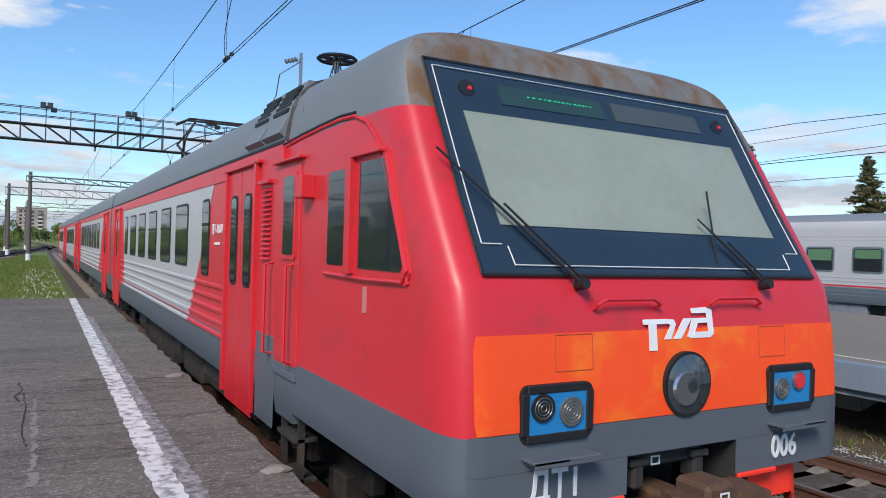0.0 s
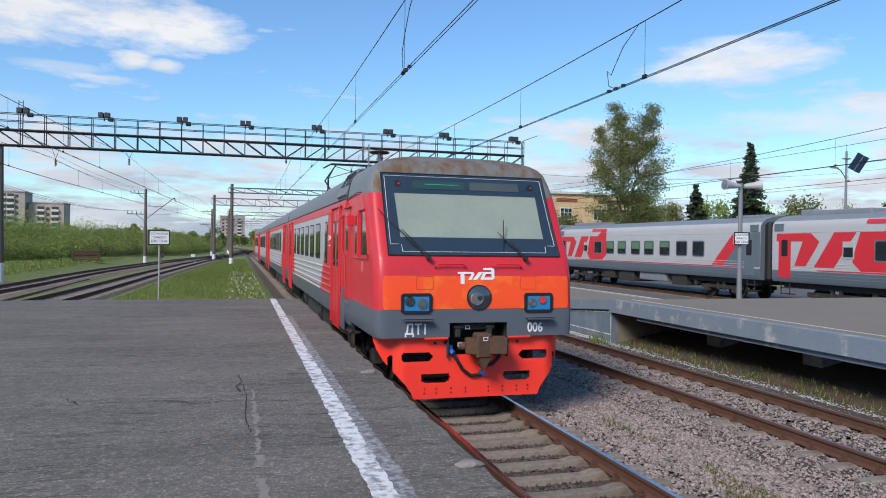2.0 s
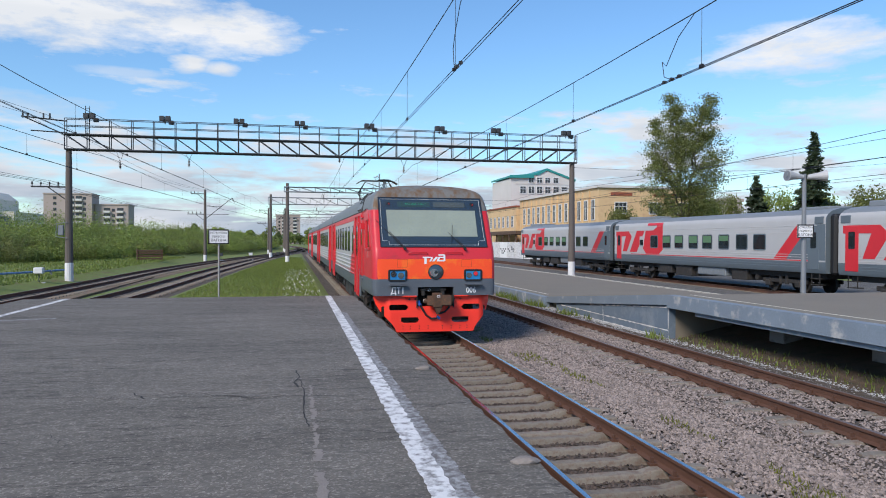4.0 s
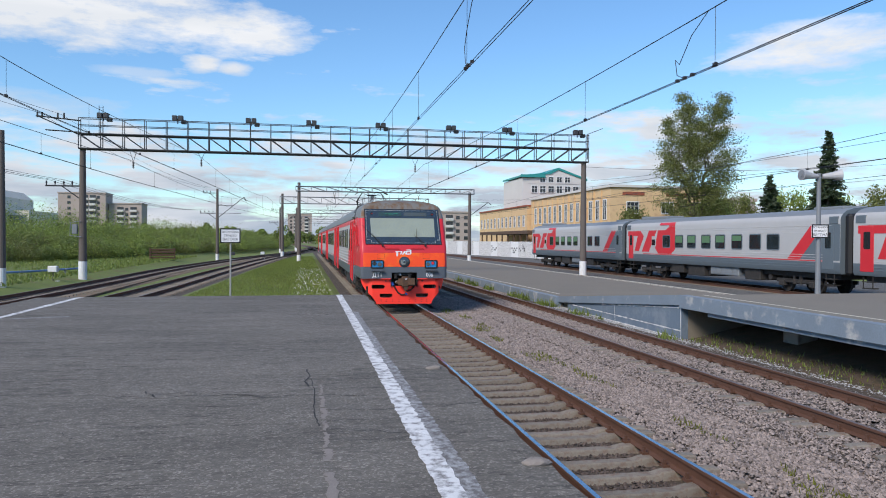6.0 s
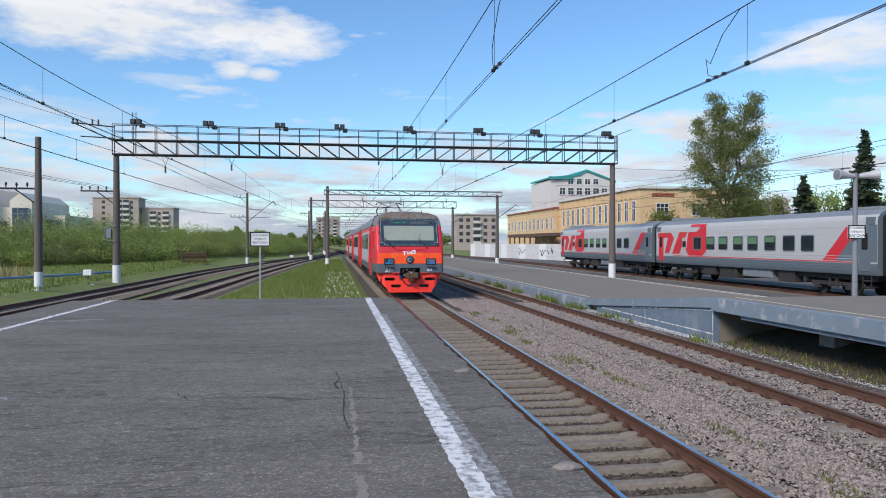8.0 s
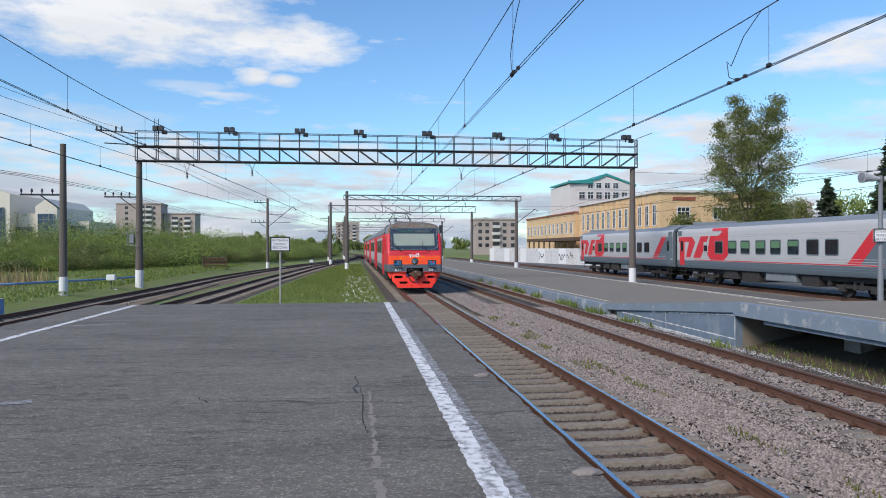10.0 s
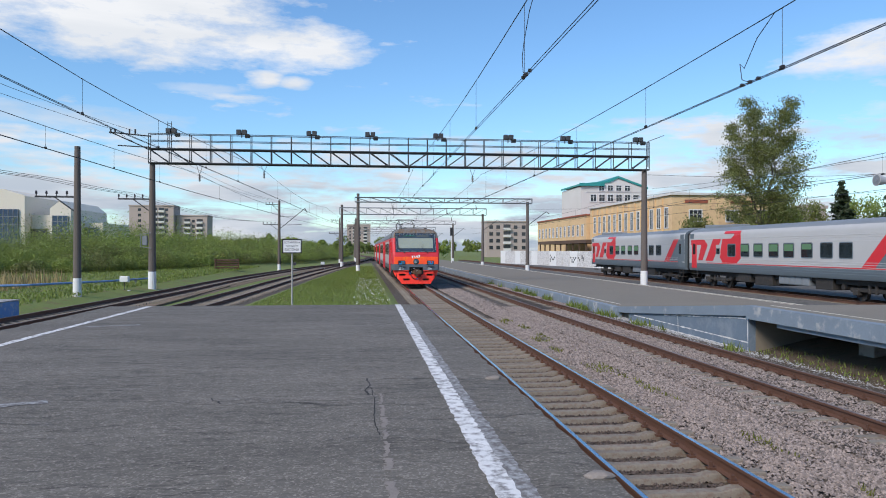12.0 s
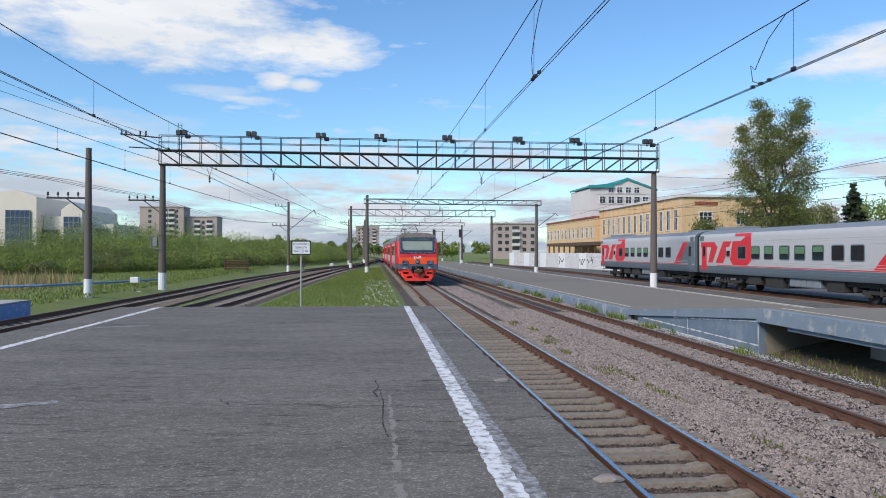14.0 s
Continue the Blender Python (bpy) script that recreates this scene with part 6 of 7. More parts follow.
    while y < L - 6.4:
        bm = bmesh.new()
        prism(bm, rounded(y - 0.06, y + 1.06, 2.25, 3.17, 0.12), side, HALF - 0.01, HALF + 0.018)
        win = part("window", bm, WDARK, w)
        bm = bmesh.new()
        prism(bm, rounded(y, y + 1.0, 2.31, 3.11, 0.08), side, HALF, HALF + 0.023)
        part("pane", bm, DARKGLASS, win)
        if rng.random() < 0.6:
            bm = bmesh.new()
            h = rng.uniform(0.25, 0.5)
            box(bm, -HALF - 0.027, -HALF - 0.018, y + 0.04, y + 0.96, 3.08 - h, 3.08)
            part("blind", bm, WBLIND, win)
        y += 1.62 if int(y * 3) % 2 else 1.78
    for yy in (L - 4.95,):
        bm = bmesh.new()
        box(bm, -HALF - 0.03, -HALF + 0.01, yy, yy + 0.62, 2.35, 3.1, 0.01)
        win = part("small_window", bm, WGREY, w)
        bm = bmesh.new()
        box(bm, -HALF - 0.036, -HALF - 0.028, yy + 0.06, yy + 0.56, 2.42, 2.85)
        part("pane", bm, DARKGLASS, win)
    # small unreadable writing as bars
    for k, (z, c) in enumerate(((3.0, WRED), (2.7, WDARK), (2.58, WDARK))):
        bm = bmesh.new()
        box(bm, -HALF - 0.006, -HALF + 0.004, 11.3, 11.62, z, z + 0.06)
        part("small_writing", bm, c, w)
    # roof gear
    for yy, ll, h in ((0.8, 2.2, 0.1), (L - 5.0, 3.6, 0.16), (L - 1.8, 0.9, 0.22)):
        bm = bmesh.new()
        box(bm, -0.7, 0.7, yy, yy + ll, 4.36, 4.44 + h, 0.04)
        part("roof_unit", bm, WROOF, w)
    for yy in (0.15, L - 0.75):
        bm = bmesh.new()
        box(bm, -HALF - 0.03, -HALF + 0.2, yy, yy + 0.6, 3.62, 3.98, 0.01)
        part("end_grille", bm, WDARK, w)
    bm = bmesh.new()
    box(bm, -1.35, 1.35, -0.42, 0.02, 1.1, 4.1, 0.12)
    part("gangway", bm, BLACK, w, "black gangway bellows")
    # underframe
    bm = bmesh.new()
    box(bm, -1.15, 1.15, 0.4, L - 0.4, 0.86, 1.16)
    for q in (5.8, 11.9, 17.0, 17.9):
        bar(bm, (-1.2, q, 0.72), (1.2, q, 0.72), 0.17, 10)
    part("underframe", bm, UNDER, w)
    for q in (8.7, 9.3, 9.9, 10.5, 11.1):
        bm = bmesh.new()
        box(bm, -1.372, -1.352, q, q + 0.5, 0.68, 1.1, 0.005)
        part("box_lid", bm, WROOF, w)
    for yb in (3.6, L - 3.6):
        bogie(w, yb)
    for a, b, z in ((6.5, 8.0, 0.5), (8.6, 11.6, 0.62), (12.4, 14.4, 0.45), (15.0, 16.6, 0.55)):
        bm = bmesh.new()
        box(bm, -1.35, 1.35, a, b, z, 1.16, 0.03)
        part("battery_box", bm, UNDER if a != 8.6 else WROOF, w)
    for yy in (0.5, L - 1.1):
        bm = bmesh.new()
        for z in (0.55, 0.85):
            box(bm, -1.5, -1.1, yy, yy + 0.6, z, z + 0.04)
        for q in (yy, yy + 0.57):
            box(bm, -1.45, -1.41, q, q + 0.03, 0.55, 1.3)
        part("entrance_steps", bm, UNDER, w)
    return w


W1 = wagon(6.15, True, "grey passenger wagon with red strokes and dark ends")
copy_thing(W1, pose(WAGON_X, 30.6, 0))
copy_thing(W1, pose(WAGON_X, 55.05, 0))
copy_thing(W1, pose(WAGON_X, -18.3, 0))

# ---- buildings ----
YELLOW = mat("yellow_render", (0.66, 0.46, 0.25), 0.9, var=0.15, scale=0.25, fine=6, bump=0.1, alt=(0.55, 0.35, 0.2), alt_amt=0.25)
BRICKRED = mat("red_brick_trim", (0.30, 0.09, 0.05), 0.9, var=0.3, scale=1, fine=10)
TEAL = mat("teal_metal_roof", (0.03, 0.26, 0.24), 0.45, var=0.1, scale=1, fine=10)
PALE = mat("pale_render", (0.62, 0.60, 0.56), 0.9, var=0.12, scale=0.2, fine=5, bump=0.05)
BEIGE = mat("beige_cladding", (0.68, 0.62, 0.52), 0.85, var=0.1, scale=0.2, fine=5, bump=0.05)
PANEL = mat("grey_brown_panel_wall", (0.40, 0.33, 0.29), 0.9, var=0.12, scale=0.1, fine=3, bump=0.05)
WFRAME = mat("white_window_frame", (0.7, 0.7, 0.69), 0.6, bump=0)
BLUEGLASS = glass_mat("blue_curtain_glass", (0.02, 0.05, 0.10), 0.08)
FARGLASS = glass_mat("dark_house_glass", (0.03, 0.035, 0.04), 0.1)
BROWNMETAL = mat("brown_canopy_metal", (0.11, 0.065, 0.04), 0.7, var=0.3, scale=1, fine=10)


def facade_window(b, axis, fixed, u, z, w, h, frame_mat=WFRAME, bars=1):
    """A framed window on a wall; axis 'x': the wall faces -x at x = fixed; 'y': it faces -y at y = fixed."""
    def bx(bm, u0, u1, d0, d1, z0, z1):
        if axis == "x":
            box(bm, fixed - d1, fixed - d0, u0, u1, z0, z1)
        else:
            box(bm, u0, u1, fixed - d1, fixed - d0, z0, z1)
    bm = bmesh.new()
    bx(bm, u, u + w, -0.05, 0.03, z, z + h)
    win = part("window", bm, FARGLASS, b)
    bm = bmesh.new()
    t = 0.08
    for a, c, e, g in ((u - t, u + t / 2, z - t, z + h + t), (u + w - t / 2, u + w + t, z - t, z + h + t), (u, u + w, z + h - t / 2, z + h + t), (u, u + w, z - t, z + t / 2)):
        bx(bm, a, c, -0.02, 0.07, e, g)
    for k in range(1, bars + 1):
        bx(bm, u + w * k / (bars + 1) - 0.03, u + w * k / (bars + 1) + 0.03, 0.0, 0.055, z, z + h)
    bx(bm, u, u + w, 0.0, 0.055, z + h * 0.62, z + h * 0.62 + 0.06)
    part("frame", bm, frame_mat, win)
    return win


def block(b, name, x0, x1, y0, y1, z0, z1, ma, label=""):
    bm = bmesh.new()
    box(bm, x0, x1, y0, y1, z0, z1)
    return part(name, bm, ma, b, label)


def yellow_building():
    b = thing("station_building", pose(0, 0, 0), "long yellow rendered building with tall narrow windows", "building")
    block(b, "wall", 44.6, 62, 100, 138, -0.4, 10.75, YELLOW)
    block(b, "cornice", 44.3, 62.3, 99.7, 138.2, 10.76, 11.1, PALE)
    block(b, "wall", 43.9, 60, 138.3, 178, -0.4, 9.6, YELLOW)
    block(b, "cornice", 43.7, 60, 138.2, 178.2, 9.61, 9.9, BRICKRED)
    y = 101.4
    while y < 136.5:
        for z, h in ((1.6, 2.4), (6.0, 3.0)):
            facade_window(b, "x", 44.6, y, z, 1.2, h)
        block(b, "pilaster", 44.42, 44.598, y + 1.75, y + 2.15, 0, 10.5, YELLOW)
        y += 2.75
    y = 140
    while y < 176:
        facade_window(b, "x", 43.9, y, 5.6, 1.3, 2.2)
        y += 3.2
    for x in (47.2, 52.8, 57.5):
        facade_window(b, "y", 100, x, 6.9, 1.9, 1.7, bars=2)
        facade_window(b, "y", 100, x, 2.2, 1.9, 1.7, bars=2)
    block(b, "brick_band", 46.5, 50, 99.93, 99.998, 9.6, 10.1, BRICKRED)
    block(b, "brick_band", 53.5, 57, 99.93, 99.998, 9.5, 10.0, BRICKRED)
    # glazed attic with a teal roof
    a = thing("attic_house", pose(0, 0, 0), "pale glazed attic storey with a teal roof", "building")
    block(a, "wall", 46.5, 60.2, 150, 165, 9.5, 16.45, PALE)
    bm = bmesh.new()
    prism(bm, [(47.5, 15.2), (61.0, 15.2), (60.6, 16.2), (54.6, 18.2), (48, 16.0)], lambda u, v, d: (u, d, v), 149.9, 164)
    part("gable", bm, PALE, a)
    bm = bmesh.new()
    prism(bm, [(46.2, 16.6), (46.3, 16.7), (52.8, 17.3), (54.6, 18.25), (61.3, 16.0), (61.3, 16.4), (54.6, 18.75), (52.0, 17.6), (46.2, 17.0)], lambda u, v, d: (u, d, v), 149.7, 165)
    part("roof", bm, TEAL, a)
    for x in (48.5, 50.4, 52.3, 54.2, 56.1, 58.0):
        facade_window(a, "y", 149.9, x, 13.2, 1.3, 1.5)
        if 50 < x < 58:
            facade_window(a, "y", 149.88, x, 15.5, 1.2, 1.2)
    block(a, "roof_slope", 46.0, 51.5, 149.4, 149.68, 16.5, 17.1, TEAL)
    # brown canopy
    c = thing("platform_canopy", pose(0, 0, 0), "brown metal canopy on posts", "canopy")
    block(c, "canopy_roof", 37.5, 43.5, 118, 152, 3.9, 4.5, BROWNMETAL)
    for y in range(119, 152, 4):
        block(c, "post", 37.7, 37.95, y, y + 0.25, 0, 3.9, BROWNMETAL)


def white_wall():
    w = thing("white_wall", pose(0, 0, 0), "white concrete fence with black pixel patterns", "wall")
    n = 18
    p0, p1 = Vector((29.4, 152, 0)), Vector((38.2, 104, 0))
    d = (p1 - p0).normalized()
    ang = math.degrees(math.atan2(d.y, d.x))
    step = (p1 - p0).length / n
    rng = random.Random(4)
    for k in range(n):
        c = p0 + d * (step * (k + 0.5))
        bm = bmesh.new()
        box(bm, -step / 2 + 0.03, step / 2 - 0.03, -0.1, 0.1, -0.3, 2.45, 0.02)
        pn = part("fence_panel", bm, PAINT_W if k % 3 else MASTWHITE, w, m=pose(c.x, c.y, 0.1, 0, 0, ang))
        if k in (9, 12, 13, 15):
            for i in range(9):
                bm = bmesh.new()
                x, z = rng.choice((-0.9, -0.45, 0, 0.45, 0.9)), rng.choice((0.6, 0.95, 1.3, 1.65))
                box(bm, x - 0.16, x + 0.16, -0.115, -0.098, z - 0.14, z + 0.14)
                part("black_square", bm, BLACK, pn)


def slab_block(name, x0, x1, y, depth, z1, label, bays, floors, z_first=3.0):
    b = thing(name, pose(0, 0, 0), label, "building", "far apartment blocks")
    block(b, "wall", x0, x1, y, y + depth, -0.4, z1, PANEL)
    block(b, "parapet", x0 - 0.3, x1 + 0.3, y - 0.3, y + depth, z1 + 0.01, z1 + 0.6, PANEL)
    for u, w in bays:
        for k in range(floors):
            z = z_first + k * 2.9
            if z + 2.2 > z1:
                break
            if w > 2.5:
                block(b, "balcony", u, u + w, y - 1.2, y - 0.01, z - 0.6, z + 0.45, PALE)
                block(b, "loggia", u + 0.1, u + w - 0.1, y - 0.06, y - 0.005, z + 0.5, z + 1.9, FARGLASS)
            else:
                block(b, "window", u, u + w, y - 0.06, y + 0.1, z, z + 1.5, FARGLASS)
    return b


def office():
    b = thing("office_building", pose(0, 0, 0), "beige office building with tall blue glass bays", "building")
    y = 150.0
    for x0, x1, zt, peak in ((-80, -66.5, 13.3, 14.6), (-61.8, -57.8, 10.8, 12.4)):
        bm = bmesh.new()
        xm = (x0 + x1) / 2 if x0 > -70 else -70.5
        prism(bm, [(x0, -0.4), (x1, -0.4), (x1, zt), (xm, peak), (x0, zt)], lambda u, v, d: (u, d, v), y, y + 20)
        part("wall", bm, BEIGE, b)
    block(b, "wall", -66.4, -61.9, y + 3, y + 22, -0.4, 9.6, BEIGE)
    block(b, "wall", -57.7, -53.5, y + 5, y + 22, -0.4, 8.2, BEIGE)
    for x0, x1, z0, z1 in ((-72.2, -67.6, 3.0, 10.6), (-61.2, -58.3, 3.4, 9.4), (-57.2, -54.2, 3.0, 7.2)):
        yy = y if x0 != -57.2 else y + 5
        gl = block(b, "glass_bay", x0, x1, yy - 0.25, yy - 0.004, z0, z1, BLUEGLASS, "tall blue glass bay")
        n = int((x1 - x0) / 0.9)
        for k in range(n + 1):
            block(gl, "mullion", x0 + (x1 - x0) * k / n - 0.05, x0 + (x1 - x0) * k / n + 0.05, yy - 0.33, yy - 0.252, z0, z1, GREYIRON)
        for k in range(5):
            z = z0 + (z1 - z0) * k / 5
            block(gl, "transom", x0, x1, yy - 0.31, yy - 0.252, z, z + 0.1, GREYIRON)
    block(b, "dark_bay", -66.3, -63.6, y + 2.2, y + 2.99, 3.2, 6.8, FARGLASS)


yellow_building()
white_wall()
slab_block("apartment_block", -124.5, -101.6, 400, 14, 26.0, "grey-brown panel apartment tower with white balconies", ((-113.5, 3.6), (-106, 1.6), (-120, 1.6), (-109.4, 3.2)), 8)
slab_block("apartment_block", -101.0, -84.8, 404, 14, 20.9, "grey-brown panel apartment block with balconies", ((-97, 3.4), (-90.5, 3.4), (-93, 1.6)), 6)
slab_block("apartment_block", 52, 70, 300, 14, 14.5, "pale far housing block behind the station", ((53, 1.6), (56, 1.6), (59, 3.2), (63.5, 1.6), (67, 1.6)), 4)
slab_block("apartment_block", -14, 6, 620, 14, 24.0, "distant panel housing at the end of the tracks", ((-12, 1.6), (-9, 3.2), (-4, 1.6), (0, 3.2)), 7)
slab_block("red_brick_house", -101, -91, 262, 10, 11.0, "low red brick house beyond the scrub", ((-99.5, 1.4), (-96.5, 1.4), (-93.5, 1.4)), 3)
slab_block("grey_house", 84, 89, 130, 10, 10.8, "grey boxy house behind the trees", ((85, 1.4), (87, 1.4)), 3)
office()

# ---- vegetation and loose ground ----
BARK = mat("grey_bark", (0.11, 0.09, 0.07), 0.95, var=0.4, scale=3, fine=20, bump=0.6, stretch=(1, 1, 0.3))
LEAF_SPRING = leaf_mat("spring_leaf", (0.175, 0.195, 0.055))
LEAF_WILLOW = leaf_mat("willow_leaf", (0.245, 0.31, 0.065))
LEAF_DARK = leaf_mat("dark_leaf", (0.175, 0.225, 0.055))
NEEDLE = leaf_mat("fir_needle", (0.06, 0.088, 0.042), 0.3)
NEEDLE_BROWN = leaf_mat("thuja_needle", (0.15, 0.14, 0.06), 0.35)


def cards(centres, sizes, rng, flat=0.0):
    """Small pointed leaf cards, one at each centre, turned every way."""
    n = len(centres)
    a = rng.normal(size=(n, 3))
    a[:, 2] *= 1 - flat
    a /= np.linalg.norm(a, axis=1)[:, None] + 1e-9
    b = np.cross(a, rng.normal(size=(n, 3)))
    b /= np.linalg.norm(b, axis=1)[:, None] + 1e-9
    s = sizes[:, None]
    v = np.stack([centres - a * s, centres + b * s * 0.45, centres + a * s, centres - b * s * 0.45], 1).reshape(-1, 3)
    f = np.arange(n * 4).reshape(n, 4)
    return v, f


def shell_cards(centres, normals, sizes, rng):
    """Leaf cards lying roughly along a rounded surface."""
    n = len(centres)
    nn = normals + rng.normal(size=(n, 3)) * 0.45
    nn /= np.linalg.norm(nn, axis=1)[:, None] + 1e-9
    a = np.cross(nn, rng.normal(size=(n, 3)))
    a /= np.linalg.norm(a, axis=1)[:, None] + 1e-9
    b = np.cross(nn, a)
    s = sizes[:, None]
    v = np.stack([centres - a * s, centres + b * s * 0.5, centres + a * s, centres - b * s * 0.5], 1).reshape(-1, 3)
    return v, np.arange(n * 4).reshape(n, 4)


def lobes(rng, x, y, z0, h, w, k, m):
    """A bush as several rounded lobes: points on their outer shells, with the normals there."""
    P, N = [], []
    for i in range(k):
        a, q = rng.uniform(0, 2 * math.pi), math.sqrt(rng.uniform(0, 1)) * 0.75
        rl = w * rng.uniform(0.32, 0.55)
        top = h * math.sqrt(max(0.1, 1 - 0.75 * q * q)) * rng.uniform(0.72, 1.0)
        cz = max(rl * 0.5, top - rl * 1.1) if i % 3 else top * rng.uniform(0.25, 0.6)
        d = rng.normal(size=(m, 3))
        d[:, 2] = np.abs(d[:, 2]) * 1.05 - 0.25
        d /= np.linalg.norm(d, axis=1)[:, None]
        rad = rl * (1 - np.abs(rng.normal(size=m)) * 0.16 + (rng.random(m) < 0.10) * rng.uniform(0, 0.12, m))
        P.append(np.stack([x + math.cos(a) * q * w + d[:, 0] * rad, y + math.sin(a) * q * w + d[:, 1] * rad, np.maximum(z0, z0 + cz + d[:, 2] * rad * 1.15)], 1))
        N.append(d)
    return np.concatenate(P), np.concatenate(N)


def card_mesh(name, centres, sizes, rng, material, parent=None, flat=0.0):
    v, f = cards(centres, sizes, rng, flat)
    return raw(name, v.tolist(), f.tolist(), material, parent)


def broadleaf(x, y, z0, h, spread, seed, leaf, label, stems=3, count=9000, leaf_size=0.2, low=0.28):
    """A tree of several stems: tapered limbs, forks, and leaves in clumps at the twig ends."""
    rng = np.random.default_rng(seed)
    t = thing("tree", pose(x, y, z0), label, "tree")
    bm = bmesh.new()
    tips = []

    def grow(p, d, L, r, depth):
        steps = 3
        for _ in range(steps):
            q = p + d * (L / steps)
            bar(bm, p, q, r, 6 if r > 0.06 else 4, r * 0.86)
            p, r = q, r * 0.86
            d = (d + Vector(rng.normal(size=3)) * 0.12 + Vector((0, 0, 0.06))).normalized()
            if depth >= 2:
                tips.append((p.copy(), L))
        if depth >= 4:
            return
        for _ in range(3 if depth < 2 else 2):
            ax = Vector(rng.normal(size=3)).normalized()
            nd = (d + ax * (0.55 if depth else 0.42)).normalized()
            grow(p, nd, L * rng.uniform(0.58, 0.8), r * 0.72, depth + 1)

    for k in range(stems):
        a = 2 * math.pi * k / stems + rng.uniform(0, 1)
        d = Vector((math.cos(a) * 0.2 * spread / h * 2, math.sin(a) * 0.2 * spread / h * 2, 1)).normalized()
        grow(Vector((math.cos(a) * 0.25, math.sin(a) * 0.25, -0.3)), d, h * 0.36, h * 0.014, 0)
    part("trunk", bm, BARK, t, "grey branching trunk")
    P = np.array([tuple(p) for p, _ in tips])
    zmax = P[:, 2].max()
    sc = h / (zmax + 0.6)
    keep = P[P[:, 2] > h * low / sc]
    idx = rng.integers(0, len(keep), count)
    c = keep[idx] + rng.normal(size=(count, 3)) * np.array([0.55, 0.55, 0.5])
    card_mesh("crown", c, rng.uniform(0.6, 1.25, count) * leaf_size, rng, leaf, t)
    for o in t.children:
        me = o.data
        co = np.empty(len(me.vertices) * 3)
        me.vertices.foreach_get("co", co)
        co = co.reshape(-1, 3)
        r = np.abs(co[:, :2]).max() if o.name.startswith("crown") else None
        co *= sc
        w = np.percentile(np.hypot(co[:, 0], co[:, 1]), 97) if r is not None else None
        if w is not None:
            t["w"] = float(spread / w)
        me.vertices.foreach_set("co", co.ravel())
    k = t["w"]
    del t["w"]
    for o in t.children:
        me = o.data
        co = np.empty(len(me.vertices) * 3)
        me.vertices.foreach_get("co", co)
        co = co.reshape(-1, 3)
        co[:, :2] *= k
        me.vertices.foreach_set("co", co.ravel())
    return t


def fir(x, y, z0, h, w, seed, needle, label, dens=1.0):
    """A conifer: straight trunk, whorls of drooping boughs set with needle sprays."""
    rng = np.random.default_rng(seed)
    t = thing("fir_tree", pose(x, y, z0), label, "tree")
    bm = bmesh.new()
    bar(bm, (0, 0, -0.3), (0, 0, h), h * 0.016, 8, 0.02)
    pts, sz = [], []
    z = h * 0.08
    while z < h * 0.99:
        f = 1 - z / h
        L = w * (f ** 0.85) * rng.uniform(0.8, 1.15) + 0.15
        for k in range(6):
            a = rng.uniform(0, 2 * math.pi)
            l = L * rng.uniform(0.6, 1.1)
            tip = np.array([math.cos(a) * l, math.sin(a) * l, z - 0.18 * l + 0.25 * l * (1 - f)])
            bar(bm, (0, 0, z), tuple(tip), 0.03, 4, 0.008)
            m = max(4, int(26 * l * dens))
            u = rng.uniform(0.2, 1.0, m)
            base = np.array([0, 0, z])
            q = base + (tip - base) * u[:, None] + rng.normal(size=(m, 3)) * np.array([0.16, 0.16, 0.10]) * (0.5 + l * 0.35)
            pts.append(q)
            sz.append(rng.uniform(0.14, 0.3, m))
        z += h * 0.022
    part("trunk", bm, BARK, t)
    card_mesh("needles", np.concatenate(pts), np.concatenate(sz), rng, needle, t, 0.5)
    return t


def poplar(x, y, z0, h, spread, seed, leaf, label, count):
    """A tall tree of several upright leaders with rising side branches; leaves in clumps along the twigs."""
    rng = np.random.default_rng(seed)
    t = thing("tree", pose(x, y, z0), label, "tree")
    bm = bmesh.new()
    clumps = []
    for k in range(6):
        a = 2 * math.pi * k / 6 + rng.uniform(-0.4, 0.4)
        top = Vector((math.cos(a), math.sin(a), 0)) * spread * rng.uniform(0.15, 0.62) + Vector((0, 0, h * rng.uniform(0.84, 1.0)))
        foot = Vector((math.cos(a) * 0.4, math.sin(a) * 0.4, -0.3))
        prev, r = foot, h * 0.012
        n = 14
        for i in range(1, n + 1):
            f = i / n
            q = foot.lerp(top, f) + Vector(rng.normal(size=3)) * 0.18
            q.x, q.y = q.x * (0.35 + 0.65 * f), q.y * (0.35 + 0.65 * f)
            bar(bm, prev, q, r, 6, r * 0.88)
            r *= 0.86
            prev = q
            if f < 0.22:
                continue
            for _ in range(4):
                b = a + rng.normal() * 1.2
                L = spread * 0.62 * math.sin(math.pi * min(1, 0.18 + f * 0.8)) * rng.uniform(0.4, 1.1) + 0.4
                tip = q + Vector((math.cos(b) * L, math.sin(b) * L, L * rng.uniform(0.25, 0.9)))
                mid = q.lerp(tip, 0.5) - Vector((0, 0, 0.12 * L))
                bar(bm, q, mid, 0.035, 4, 0.022)
                bar(bm, mid, tip, 0.022, 4, 0.008)
                for s in (0.45, 0.7, 0.9, 1.05):
                    clumps.append(tuple(q.lerp(tip, s) + Vector(rng.normal(size=3)) * 0.15))
    part("trunk", bm, BARK, t, "grey branching stems")
    P = np.array(clumps)
    P[:, 2] *= min(1.0, h / P[:, 2].max())
    c = P[rng.integers(0, len(P), count)] + rng.normal(size=(count, 3)) * np.array([0.34, 0.34, 0.28])
    card_mesh("crown", c, rng.uniform(0.6, 1.25, count) * 0.115, rng, leaf, t)
    return t


